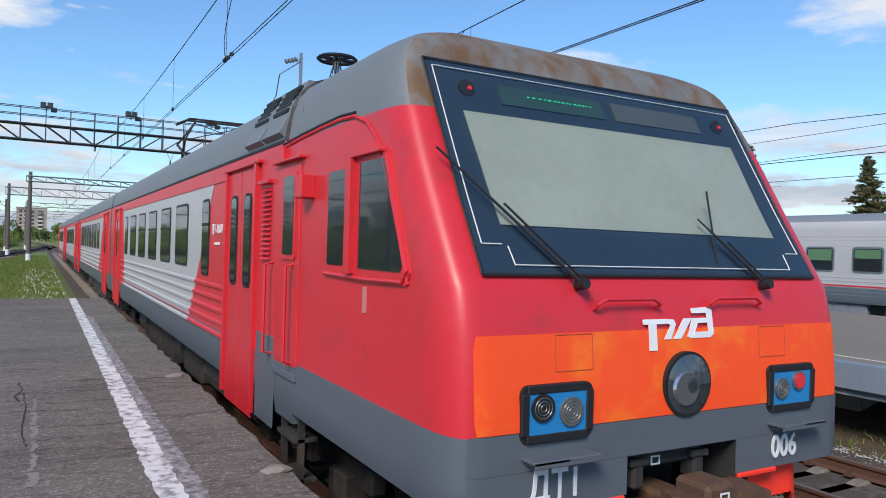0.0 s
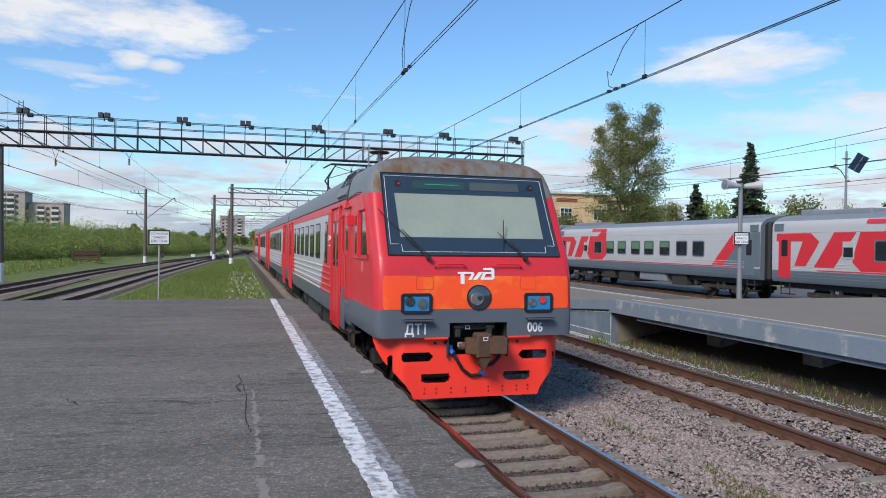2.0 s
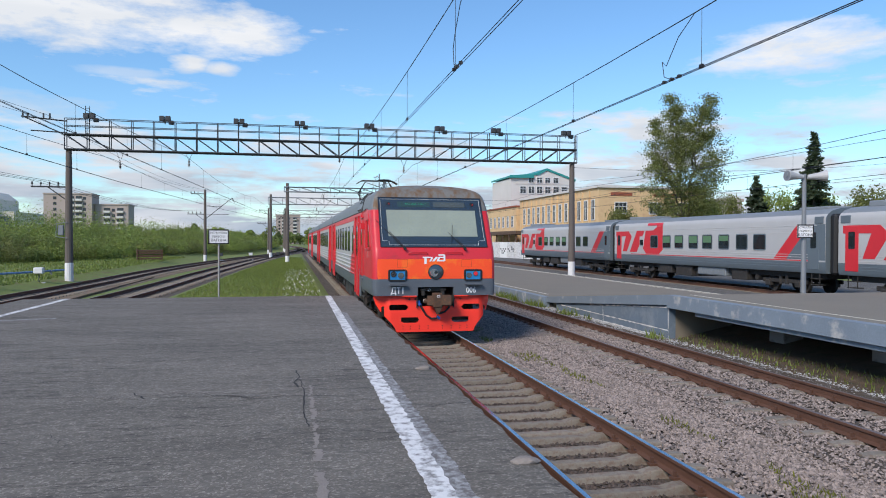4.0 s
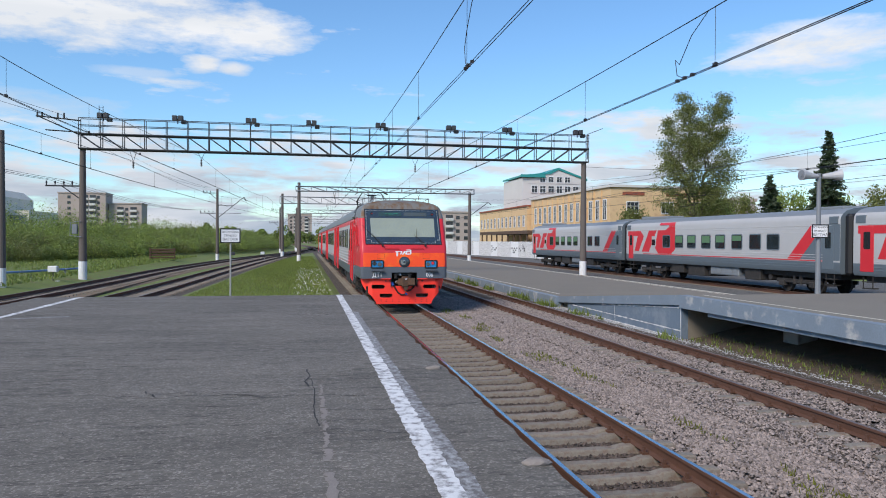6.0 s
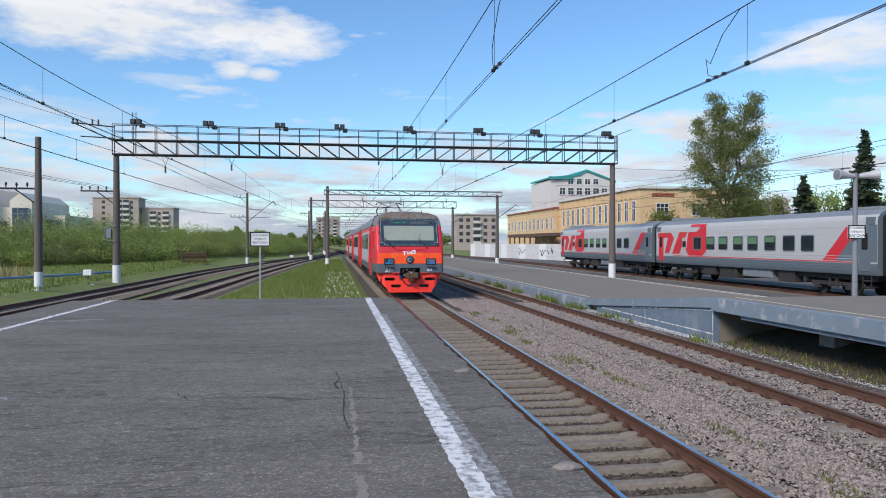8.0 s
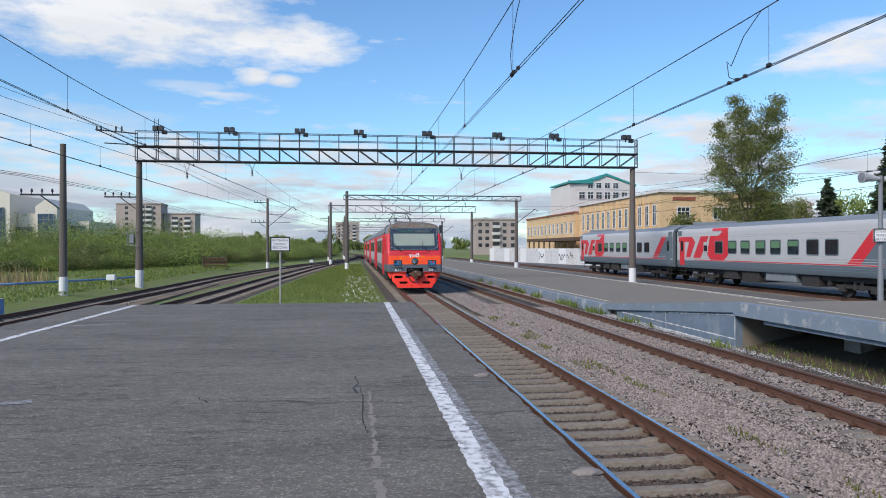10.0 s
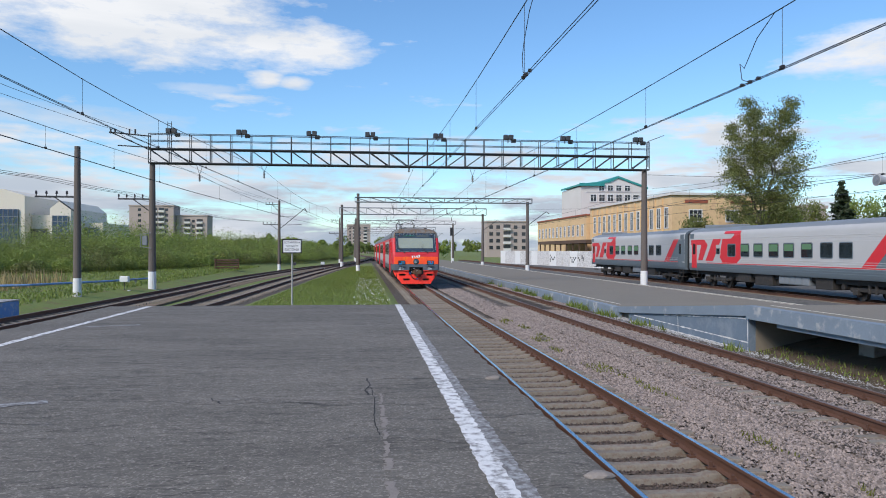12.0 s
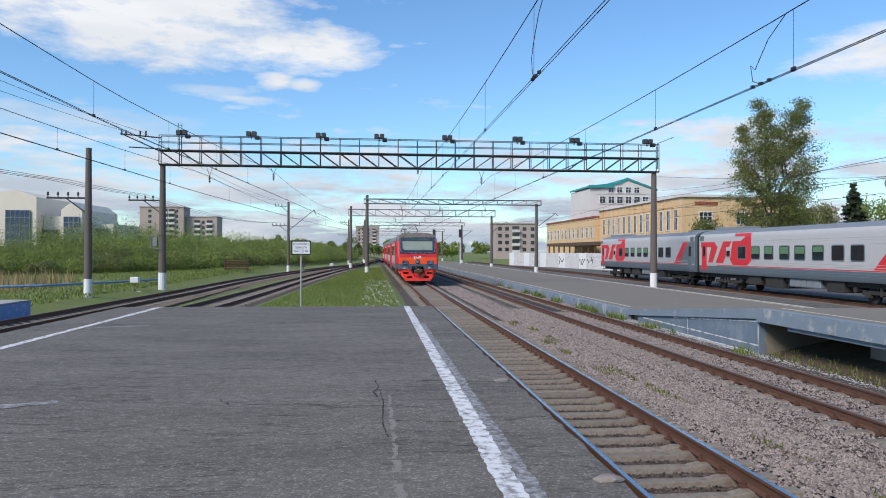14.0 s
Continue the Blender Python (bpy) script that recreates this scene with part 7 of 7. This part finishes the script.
poplar(43.7, 75, -0.3, 19.4, 5.6, 11, LEAF_SPRING, "tall poplar with thin fresh spring leaves", 46000)
fir(56.9, 70, -0.3, 15.4, 3.1, 3, NEEDLE, "tall dark narrow fir tree", 1.3)
fir(59.5, 74, -0.3, 12.0, 3.1, 5, NEEDLE, "dark fir tree beside a taller one", 1.2)
fir(56.8, 80, -0.3, 11.3, 3.0, 4, NEEDLE, "short dark fir tree", 1.2)
fir(69.9, 60, -0.3, 15.2, 4.9, 7, NEEDLE_BROWN, "broad brown-green thuja tree", 2.0)
fir(78.0, 60, -0.3, 17.2, 5.2, 8, NEEDLE_BROWN, "broad brown-green thuja tree", 2.0)
fir(90.0, 52, -0.3, 16.2, 5.2, 9, NEEDLE_BROWN, "broad brown-green thuja tree", 1.1)
for k, (x, y, h, s) in enumerate(((66, 82, 10.6, 4.2), (72, 80, 10.4, 4.2), (63, 86, 10.2, 4.0), (84, 70, 9.2, 4.0), (79, 78, 9.8, 4.0), (60, 92, 10.4, 3.8), (50.5, 84, 9.0, 3.2), (98, 48, 7.5, 3.4), (112, 50, 8.0, 3.6), (45.5, 96, 8.2, 2.6))):
    broadleaf(x, y, -0.3, h, s, 30 + k, LEAF_SPRING if k % 2 else LEAF_WILLOW, "small leafy tree behind the wagons", 2, 2600, 0.24, 0.2)


def scrub():
    """A long thicket of willow scrub along the tracks: stems and rounded leafy lobes, lower in front and taller behind."""
    rng = np.random.default_rng(2)
    line = [(-75, 58), (-52, 66), (-38, 72), (-30, 82), (-25, 98), (-21, 120), (-16, 150), (-12, 190), (-8, 240), (-9, 330)]
    sets, stems = [[], [], []], bmesh.new()
    for (x0, y0), (x1, y1) in zip(line, line[1:]):
        L = math.hypot(x1 - x0, y1 - y0)
        n = int(L * 0.62) + 1
        for k in range(n):
            u = (k + rng.uniform(0, 1)) / n
            for row in range(4):
                bx = x0 + (x1 - x0) * u - row * rng.uniform(3.0, 5.0) + rng.normal() * 0.7
                by = y0 + (y1 - y0) * u + row * rng.uniform(0.5, 2.0)
                h = rng.uniform(1.7, 2.7) + row * 0.9 + (2.2 if 90 < by < 150 else 0) * (0.3 + 0.25 * row) + (1.0 if by >= 150 else 0)
                h *= 0.95 + 0.55 * noise.noise((bx * 0.11, by * 0.07, row * 0.6)) + 0.25 * noise.noise((bx * 0.4, by * 0.3, 5.0))
                w = h * rng.uniform(0.75, 1.1)
                m = 300 if by < 95 else 120
                P, N = lobes(rng, bx, by, 0.08, h, w, 9 if by < 120 else 7, m)
                s = rng.uniform(0.05, 0.10, len(P)) * (1.0 if by < 95 else 1.6)
                pick = 0 if rng.random() < 0.55 else (1 if rng.random() < 0.6 else 2)
                sets[pick].append((P, N, s))
                if row < 2:
                    for _ in range(4):
                        a = rng.uniform(0, 6.28)
                        bar(stems, (bx, by, 0), (bx + math.cos(a) * w * 0.6, by + math.sin(a) * w * 0.6, h * 0.8), 0.025, 3, 0.008)
    t = thing("scrub", pose(0, 0, 0), "dense green willow scrub along the tracks", "bushes", kind="stuff")
    part("stems", stems, BARK, t)
    for group, material in zip(sets, (LEAF_WILLOW, LEAF_DARK, LEAF_SPRING)):
        P, N, S = (np.concatenate([g[i] for g in group]) for i in range(3))
        v, f = shell_cards(P, N, S, rng)
        raw("leaves", v.tolist(), f.tolist(), material, t)


def far_woods():
    """Tree crowns along the horizon."""
    rng = np.random.default_rng(6)
    sets = [[], []]
    spots = [(x, 260 + abs(x) * 0.2 + rng.uniform(-20, 20)) for x in np.arange(-150, 8, 3.4)] + [(x, 330 + rng.uniform(-20, 20)) for x in np.arange(10, 75, 3.5)]
    spots += [(x, 170 + rng.uniform(-8, 8)) for x in np.arange(-75, -26, 3.0)] + [(x, 240 + rng.uniform(-8, 8)) for x in np.arange(13, 27, 2.5)]
    spots += [(x, 120 + rng.uniform(-8, 8)) for x in np.arange(90, 190, 5.0)]
    for x, y in spots:
        h = rng.uniform(6.0, 9.5) * (0.8 if y < 200 and x < 0 else 1)
        P, N = lobes(rng, x, y, 0.1, h, rng.uniform(2.6, 3.8), 8, 80)
        sets[int(rng.random() < 0.4)].append((P, N, rng.uniform(0.22, 0.42, len(P)) * (1.0 if y < 200 else 1.3)))
    t = thing("far_woods", pose(0, 0, 0), "distant line of green trees", "trees", kind="stuff")
    for group, material in zip(sets, (LEAF_DARK, LEAF_WILLOW)):
        P, N, S = (np.concatenate([g[i] for g in group]) for i in range(3))
        v, f = shell_cards(P, N, S, rng)
        raw("crowns", v.tolist(), f.tolist(), material, t)


def blades(name, n, area, hmin, hmax, w, material, label, seed, z=0.0, keep=None, lean=0.35):
    rng = np.random.default_rng(seed)
    x = rng.uniform(area[0], area[1], n)
    y = rng.uniform(area[2] ** 0.5, area[3] ** 0.5, n) ** 2
    if keep is not None:
        m = np.array([keep(a, b) for a, b in zip(x, y)])
        x, y = x[m], y[m]
        n = len(x)
    h = rng.uniform(hmin, hmax, n) * (1 + y / 90)
    a = rng.uniform(0, 2 * math.pi, n)
    ww = w * (1 + y / 35)
    zz = np.full(n, 0.0) + (z(x, y) if callable(z) else z)
    dx, dy = np.cos(a) * ww, np.sin(a) * ww
    lx, ly = rng.normal(size=n) * lean * h, rng.normal(size=n) * lean * h
    v = np.stack([np.stack([x - dx, y - dy, zz], 1), np.stack([x + dx, y + dy, zz], 1), np.stack([x + lx, y + ly, zz + h], 1)], 1).reshape(-1, 3)
    f = np.arange(n * 3).reshape(n, 3)
    return tagged(raw(name, v.tolist(), f.tolist(), material), label, "grass", kind="stuff")


def stones(name, n, boxes, size, material, label, seed, z):
    """Loose crushed stone: small uneven lumps, closer together where they lie near."""
    rng = np.random.default_rng(seed)
    base = np.array([(1, 0, 0), (-1, 0, 0), (0, 1, 0), (0, -1, 0), (0, 0, 1)], float)
    tri = [(0, 2, 4), (2, 1, 4), (1, 3, 4), (3, 0, 4)]
    V, F = [], []
    area = [(b[1] - b[0]) * (b[3] - b[2]) * b[4] for b in boxes]
    off = 0
    for b, ar in zip(boxes, area):
        m = int(n * ar / sum(area))
        x = rng.uniform(b[0], b[1], m)
        y = rng.uniform(b[2], b[3], m)
        s = rng.uniform(0.55, 1.3, m) * size * (1 + np.maximum(0, y - 12) / 45)
        p = base[None] * s[:, None, None] * rng.uniform(0.6, 1.2, (m, 5, 1))
        ang = rng.uniform(0, 6.28, m)
        c, d = np.cos(ang)[:, None], np.sin(ang)[:, None]
        px, py = p[:, :, 0] * c - p[:, :, 1] * d, p[:, :, 0] * d + p[:, :, 1] * c
        tx, ty = rng.normal(size=(m, 1)) * 0.35, rng.normal(size=(m, 1)) * 0.35
        pz = p[:, :, 2] * 0.75 + px * tx + py * ty
        v = np.stack([px + x[:, None], py + y[:, None], pz + z], 2)
        V.append(v.reshape(-1, 3))
        t = np.array(tri)[None] + (np.arange(m) * 5)[:, None, None] + off
        F.append(t.reshape(-1, 3))
        off += m * 5
    return tagged(raw(name, np.concatenate(V).tolist(), np.concatenate(F).tolist(), material), label, "gravel", kind="stuff")


scrub()
far_woods()


def on_island(x, y):
    """Grass island between the main track and the curving one."""
    xa = lerp([(21, -6.4), (40, -5.6), (68, -4.6), (108, -2.6), (150, 0.6)], y)
    return xa < x < 1.35


blades("island_grass", 60000, (-6.5, 1.4, 21.1, 120), 0.025, 0.075, 0.012, BLADE, "short green grass between the tracks", 21, -0.13, on_island)
blades("verge_grass", 42000, (-45, -15.4, 26, 110), 0.05, 0.15, 0.02, BLADE, "rough green verge grass beside the tracks", 22, 0.15)
blades("dry_reeds", 1700, (-32, -21.0, 42, 56), 0.35, 0.85, 0.02, DRY, "pale dry reeds in front of the scrub", 23, 0.15, lean=0.12)
blades("flower_patches", 420, (-0.6, 1.5, 21.2, 70), 0.04, 0.09, 0.012, mat("white_flower", (0.7, 0.7, 0.62), 0.8, bump=0), "small white flowers at the grass edge", 24, -0.1, lean=0.6)
blades("platform_weeds", 1300, (11.0, 12.0, 1.0, 19.5), 0.03, 0.13, 0.012, BLADE, "green weeds under the opposite platform", 25, lambda x, y: np.interp(x, [10.8, 11.5, 13.4], [-0.24, -0.2, 0.2]))
blades("track_weeds", 3000, (5.5, 6.15, 4.6, 30), 0.02, 0.08, 0.010, leaf_mat("yellow_green_weed", (0.16, 0.17, 0.02)), "yellow-green weeds in the ballast", 26, -0.22, lambda a, b: noise.noise((a * 1.2, b * 0.5, 8.0)) > 0.14)
blades("kerb_weeds", 2600, (10.5, 10.95, 19.5, 60), 0.05, 0.30, 0.014, BLADE, "weeds along the kerb", 27, -0.22, lambda a, b: noise.noise((a * 0.6, b * 0.45, 3.0)) > 0.12)


def loose_ground():
    # island of grass, gravel shoulder and the wide ballast between the tracks
    bm = bmesh.new()
    ys = [21.02 + k * 3 for k in range(44)]
    L = [bm.verts.new((lerp([(21, -6.7), (40, -5.9), (68, -4.9), (108, -2.9), (150, 0.3)], y), y, -0.14)) for y in ys]
    R = [bm.verts.new((1.5, y, -0.14)) for y in ys]
    R2 = [bm.verts.new((1.95, y, -0.30)) for y in ys]
    for i in range(len(ys) - 1):
        bm.faces.new((L[i], R[i], R[i + 1], L[i + 1]))
        bm.faces.new((R[i], R2[i], R2[i + 1], R[i + 1]))
    tagged(part("grass_island", bm, GRASS), "grass strip between the tracks", "grass", kind="structure")
    bm = bmesh.new()
    box(bm, 5.74, 7.1, -30, 150, -0.6, -0.245)
    tagged(part("ballast_shoulder", bm, BALLAST), "wide pinkish ballast between two tracks", "gravel", kind="structure")
    bm = bmesh.new()
    prism(bm, [(10.8, -0.6), (10.8, -0.24), (11.5, -0.2), (13.4, 0.2), (13.4, -0.6)], lambda u, v, d: (u, d, v), -40, 19.68)
    tagged(part("earth_strip", bm, mat("damp_brown_earth", (0.105, 0.075, 0.05), 0.95, var=0.5, scale=1.2, fine=14, fdetail=7, bump=0.9, bump_dist=0.04, alt=(0.06, 0.055, 0.03), alt_amt=0.5)), "brown earth under the opposite platform", "ground", kind="structure")
    bm = bmesh.new()
    box(bm, 19.85, 25.2, -60, 150, -0.6, -0.12)
    box(bm, 29.2, 40.0, -60, 150, -0.6, -0.13)
    tagged(part("gravel_strip", bm, GREYBED), "grey gravel beside the standing train", "gravel", kind="structure")
    bm = bmesh.new()
    box(bm, -11.4, -10.75, -30, 60, -0.6, -0.22)
    tagged(part("cinder_strip", bm, EARTH), "brown cinder strip between two tracks", "ground", kind="structure")


loose_ground()
stones("ballast_stones", 70000, [(5.6, 7.2, 4.2, 16, 3.0), (5.6, 7.2, 16, 34, 1.6), (4.9, 5.6, 4.0, 30, 1.8), (7.2, 8.0, 6, 32, 1.5), (5.6, 7.2, 34, 60, 0.7)], 0.034, STONE, "pinkish crushed ballast stones", 31, -0.245)
CRIB = mat("brown_crib_stone", (0.08, 0.06, 0.05), 0.9, var=0.25, scale=5, fine=50, bump=0.2, rand=0.45, island=True)
stones("crib_stones", 26000, [(3.15, 4.55, 5.0, 30, 1.0), (2.3, 2.95, 6, 40, 0.7)], 0.028, CRIB, "brownish stones between the sleepers", 32, -0.285)
stones("track_gravel", 46000, [(8.2, 9.65, 7, 34, 1.0), (9.85, 10.4, 7, 34, 0.8), (6.95, 8.05, 5.5, 36, 1.3), (9.8, 10.9, 34, 60, 0.4)], 0.028, STONE, "brownish gravel nearly covering the sleepers", 34, -0.205)
stones("kerb_stones_loose", 14000, [(9.95, 11.5, 5, 32, 1.0)], 0.030, STONE_GREY, "grey crushed stones along the far rail", 33, -0.235)

# ---- small things ----
BLUEPAINT = mat("faded_blue_paint", (0.16, 0.28, 0.50), 0.8, var=0.2, scale=2, fine=20, bump=0.2, alt=(0.4, 0.42, 0.45), alt_amt=0.3)
CRACK = mat("dark_crack", (0.03, 0.028, 0.028), 0.95, var=0.2, bump=0)
PATCH = mat("pale_mortar_patch", (0.235, 0.205, 0.18), 0.95, var=0.3, scale=6, fine=60, bump=0.6)


def crack(pts, w, material, label, name="asphalt_crack", z=PLAT_Z + 0.003, seed=1, wob=0.03, sub=7):
    rng = random.Random(seed)
    bm = bmesh.new()
    prev = None
    P = []
    for (a, b), (c, d) in zip(pts, pts[1:]):
        for k in range(sub):
            t = k / sub
            P.append((a + (c - a) * t + rng.uniform(-wob, wob), b + (d - b) * t + rng.uniform(-wob, wob)))
    P.append(pts[-1])
    for k, (x, y) in enumerate(P):
        a, b = P[max(k - 1, 0)], P[min(k + 1, len(P) - 1)]
        d = Vector((b[0] - a[0], b[1] - a[1], 0))
        d = d.normalized() if d.length > 1e-6 else Vector((0, 1, 0))
        s = Vector((d.y, -d.x, 0)) * w * rng.uniform(0.35, 1.0) * 0.5
        q = (bm.verts.new(Vector((x, y, z)) - s), bm.verts.new(Vector((x, y, z)) + s))
        if prev:
            bm.faces.new((prev[0], prev[1], q[1], q[0]))
        prev = q
    return tagged(part(name, bm, material), label, "crack", kind="structure")


crack([(0.04, 8.95), (0.08, 8.5), (0.02, 8.2), (0.06, 7.9)], 0.03, CRACK, "dark branching crack in the asphalt", seed=2, wob=0.008, sub=3)
crack([(0.10, 8.3), (0.12, 7.6), (0.10, 6.7), (0.14, 6.2)], 0.013, CRACK, "dark crack beside the mortar seam", seed=3, wob=0.009)
for ya, yb, w in ((8.0, 7.45, 0.05), (7.4, 6.9, 0.07), (6.85, 6.45, 0.09), (6.38, 6.05, 0.06), (6.0, 5.55, 0.07), (5.5, 5.2, 0.12), (4.95, 4.4, 0.13), (4.2, 3.6, 0.12)):
    crack([(0.19, ya), (0.20, (ya + yb) / 2), (0.18, yb)], w * 0.8, PATCH, "pale broken mortar seam in the asphalt", "mortar_seam", seed=int(ya * 10), wob=0.012)
crack([(0.9, 8.85), (1.3, 8.75), (1.72, 8.8)], 0.025, CRACK, "dark crack at the platform edge", seed=5)
crack([(0.2, 8.9), (0.5, 8.92), (0.9, 8.85)], 0.02, CRACK, "fine crack across the asphalt", seed=6)
crack([(-0.3, 15.5), (0.3, 15.3), (0.6, 15.6)], 0.05, CRACK, "fine crack across the asphalt", seed=7)
crack([(-1.6, 7.9), (-1.45, 7.6)], 0.03, CRACK, "short crack in the asphalt", seed=8)
_r = random.Random(9)
for k in range(60):
    x, y = _r.uniform(-5.5, 0.8), _r.uniform(5.2, 19.5)
    L = _r.uniform(0.4, 2.2)
    crack([(x, y), (x + L / 2, y + _r.uniform(-0.15, 0.15)), (x + L, y + _r.uniform(-0.3, 0.3))], _r.uniform(0.003, 0.009) * (1 + y / 14), CRACK, "fine crack across the asphalt", seed=20 + k, wob=0.04)
for x, y, sx, sy in ((1.66, 4.9, 0.11, 0.07), (1.60, 8.75, 0.10, 0.04)):
    bm = bmesh.new()
    bmesh.ops.create_icosphere(bm, subdivisions=2, radius=1)
    for v in bm.verts:
        v.co = Vector((v.co.x * sx, v.co.y * sy, v.co.z * 0.035)) * (1 + 0.3 * noise.noise(v.co * 2.1 + Vector((x, y, 0))))
    tagged(part("broken_edge_chip", bm, PATCH, m=pose(x, y, PLAT_Z + 0.008)), "pale broken chip at the platform edge", "chip")


def solar_lamp():
    t = thing("street_lamp", pose(50.5, 50, -0.3), "white lamp pole with a tilted dark solar panel", "lamp post")
    bm = bmesh.new()
    bar(bm, (0, 0, 0), (0, 0, 11.6), 0.14, 10, 0.09)
    part("pole", bm, GREYIRON, t)
    bm = bmesh.new()
    tube(bm, [(0, 0, 9.2), (-0.8, -0.2, 9.9), (-1.4, -0.35, 10.1)], 0.05, 6)
    box(bm, -2.0, -1.3, -0.5, -0.2, 10.02, 10.14, 0.03)
    part("lamp_arm", bm, GREYIRON, t)
    bm = bmesh.new()
    box(bm, -0.8, 0.8, -0.03, 0.03, -0.75, 0.75, 0.01)
    pn = part("solar_panel", bm, glass_mat("solar_cells", (0.03, 0.06, 0.16), 0.35), t, "dark blue solar panel", m=pose(1.0, -0.3, 10.6, 28, 14, 12))
    bm = bmesh.new()
    box(bm, -0.02, 0.02, -0.04, -0.031, -0.75, 0.75)
    part("panel_joint", bm, WFRAME, pn)
    bm = bmesh.new()
    box(bm, -0.35, 0.35, -0.15, 0.15, 10.9, 11.0)
    bar(bm, (0, 0, 11.6), (0, 0, 12.2), 0.02, 5)
    part("bracket", bm, GREYIRON, t)


solar_lamp()
b = thing("blue_block", pose(-17.6, 28.5, 0.05), "low faded blue concrete block beside the track", "block")
bm = bmesh.new()
box(bm, -1.6, 2.9, -6, 4.2, -0.3, 0.45, 0.04)
part("body", bm, BLUEPAINT, b)
bm = bmesh.new()
box(bm, -1.62, 2.92, -6.02, 4.22, 0.452, 0.50, 0.01)
part("top", bm, CONCRETE, b)

p = thing("blue_pipe", pose(0, 0, 0), "thin blue pipe on low stands", "pipe")
bm = bmesh.new()
tube(bm, [(-30, 40, 0.55), (-24, 41.5, 0.6), (-19.5, 44.5, 0.6), (-17.6, 52, 0.5), (-16.8, 60, 0.4)], 0.07, 8)
part("pipe", bm, BLUEPAINT, p)
for x, y in ((-27, 40.8), (-21.5, 43), (-18.4, 48.5), (-17.1, 56.5)):
    bm = bmesh.new()
    box(bm, x - 0.06, x + 0.06, y - 0.06, y + 0.06, -0.2, 0.5)
    part("stand", bm, GREYIRON, p)

t = thing("rusty_crate", pose(-17.3, 94, 0.15, 0, 0, 12), "rust-brown crate lying in the grass", "crate")
for z in (0.1, 0.45, 0.8, 1.1):
    bm = bmesh.new()
    box(bm, -1.5, 1.5, -0.6, 0.6, z, z + 0.22, 0.02)
    part("plank", bm, COUPLER, t)
for x in (-1.45, 1.35):
    bm = bmesh.new()
    box(bm, x, x + 0.12, -0.66, 0.66, -0.1, 1.4)
    part("post", bm, COUPLER, t)


def switch_stand(x, y, white):
    t = thing("switch_stand", pose(x, y, -0.25), "small railway switch stand with a lantern", "switch stand", "switch stands")
    bm = bmesh.new()
    box(bm, -0.35, 0.35, -0.25, 0.25, 0, 0.18, 0.03)
    part("base", bm, MASTWHITE if white else GREYIRON, t)
    bm = bmesh.new()
    bar(bm, (0, 0, 0.18), (0, 0, 0.75), 0.04, 6)
    part("stem", bm, IRON, t)
    bm = bmesh.new()
    box(bm, -0.28, 0.28, -0.2, 0.2, 0.75, 1.15, 0.04)
    part("lantern", bm, MASTWHITE if white else IRON, t)


switch_stand(-16.0, 50.5, True)
switch_stand(-9.8, 104, False)
switch_stand(-6.0, 108, True)
switch_stand(-2.2, 112, False)


def signal(x, y, h):
    t = thing("signal_post", pose(x, y, -0.3), "thin signal post with a dark lamp head", "signal", "signals")
    bm = bmesh.new()
    bar(bm, (0, 0, 0), (0, 0, h), 0.09, 8)
    part("post", bm, MASTWHITE, t)
    bm = bmesh.new()
    box(bm, -0.3, 0.3, -0.2, 0.1, h - 1.6, h, 0.05)
    hd = part("lamp_head", bm, IRON, t)
    for k in range(3):
        bm = bmesh.new()
        disc(bm, (0, -0.21, h - 0.35 - k * 0.45), 0.13, (0, -1, 0), 0.04, 12)
        part("lens", bm, BLACK, hd)


signal(12.9, 150, 7.6)
signal(17.2, 140, 7.4)


def motions():
    """The red train rolls away along its track."""
    run = [(0.0, 3.515), (0.5, 5.42), (1.0, 7.37), (1.5, 9.365), (2.0, 11.38), (2.5, 13.37), (3.0, 15.37), (4.2, 20.43), (5.5, 26.0), (6.0, 28.1), (6.5, 30.2), (7.0, 32.27),
           (7.5, 34.25), (8.0, 36.3), (9.2, 41.3), (10.5, 46.75), (11.0, 48.8), (11.5, 50.85), (12.0, 52.9), (12.5, 54.95), (13.0, 57.0), (13.5, 59.05), (14.0, 61.1)]
    walk(HEAD, [(t, pose(TRACK_X, y, 0)) for t, y in run])
    for k, c in enumerate(COACHES):
        walk(c, [(t, pose(TRACK_X, y + 20.55 + 20.6 * k, 0)) for t, y in run])


motions()
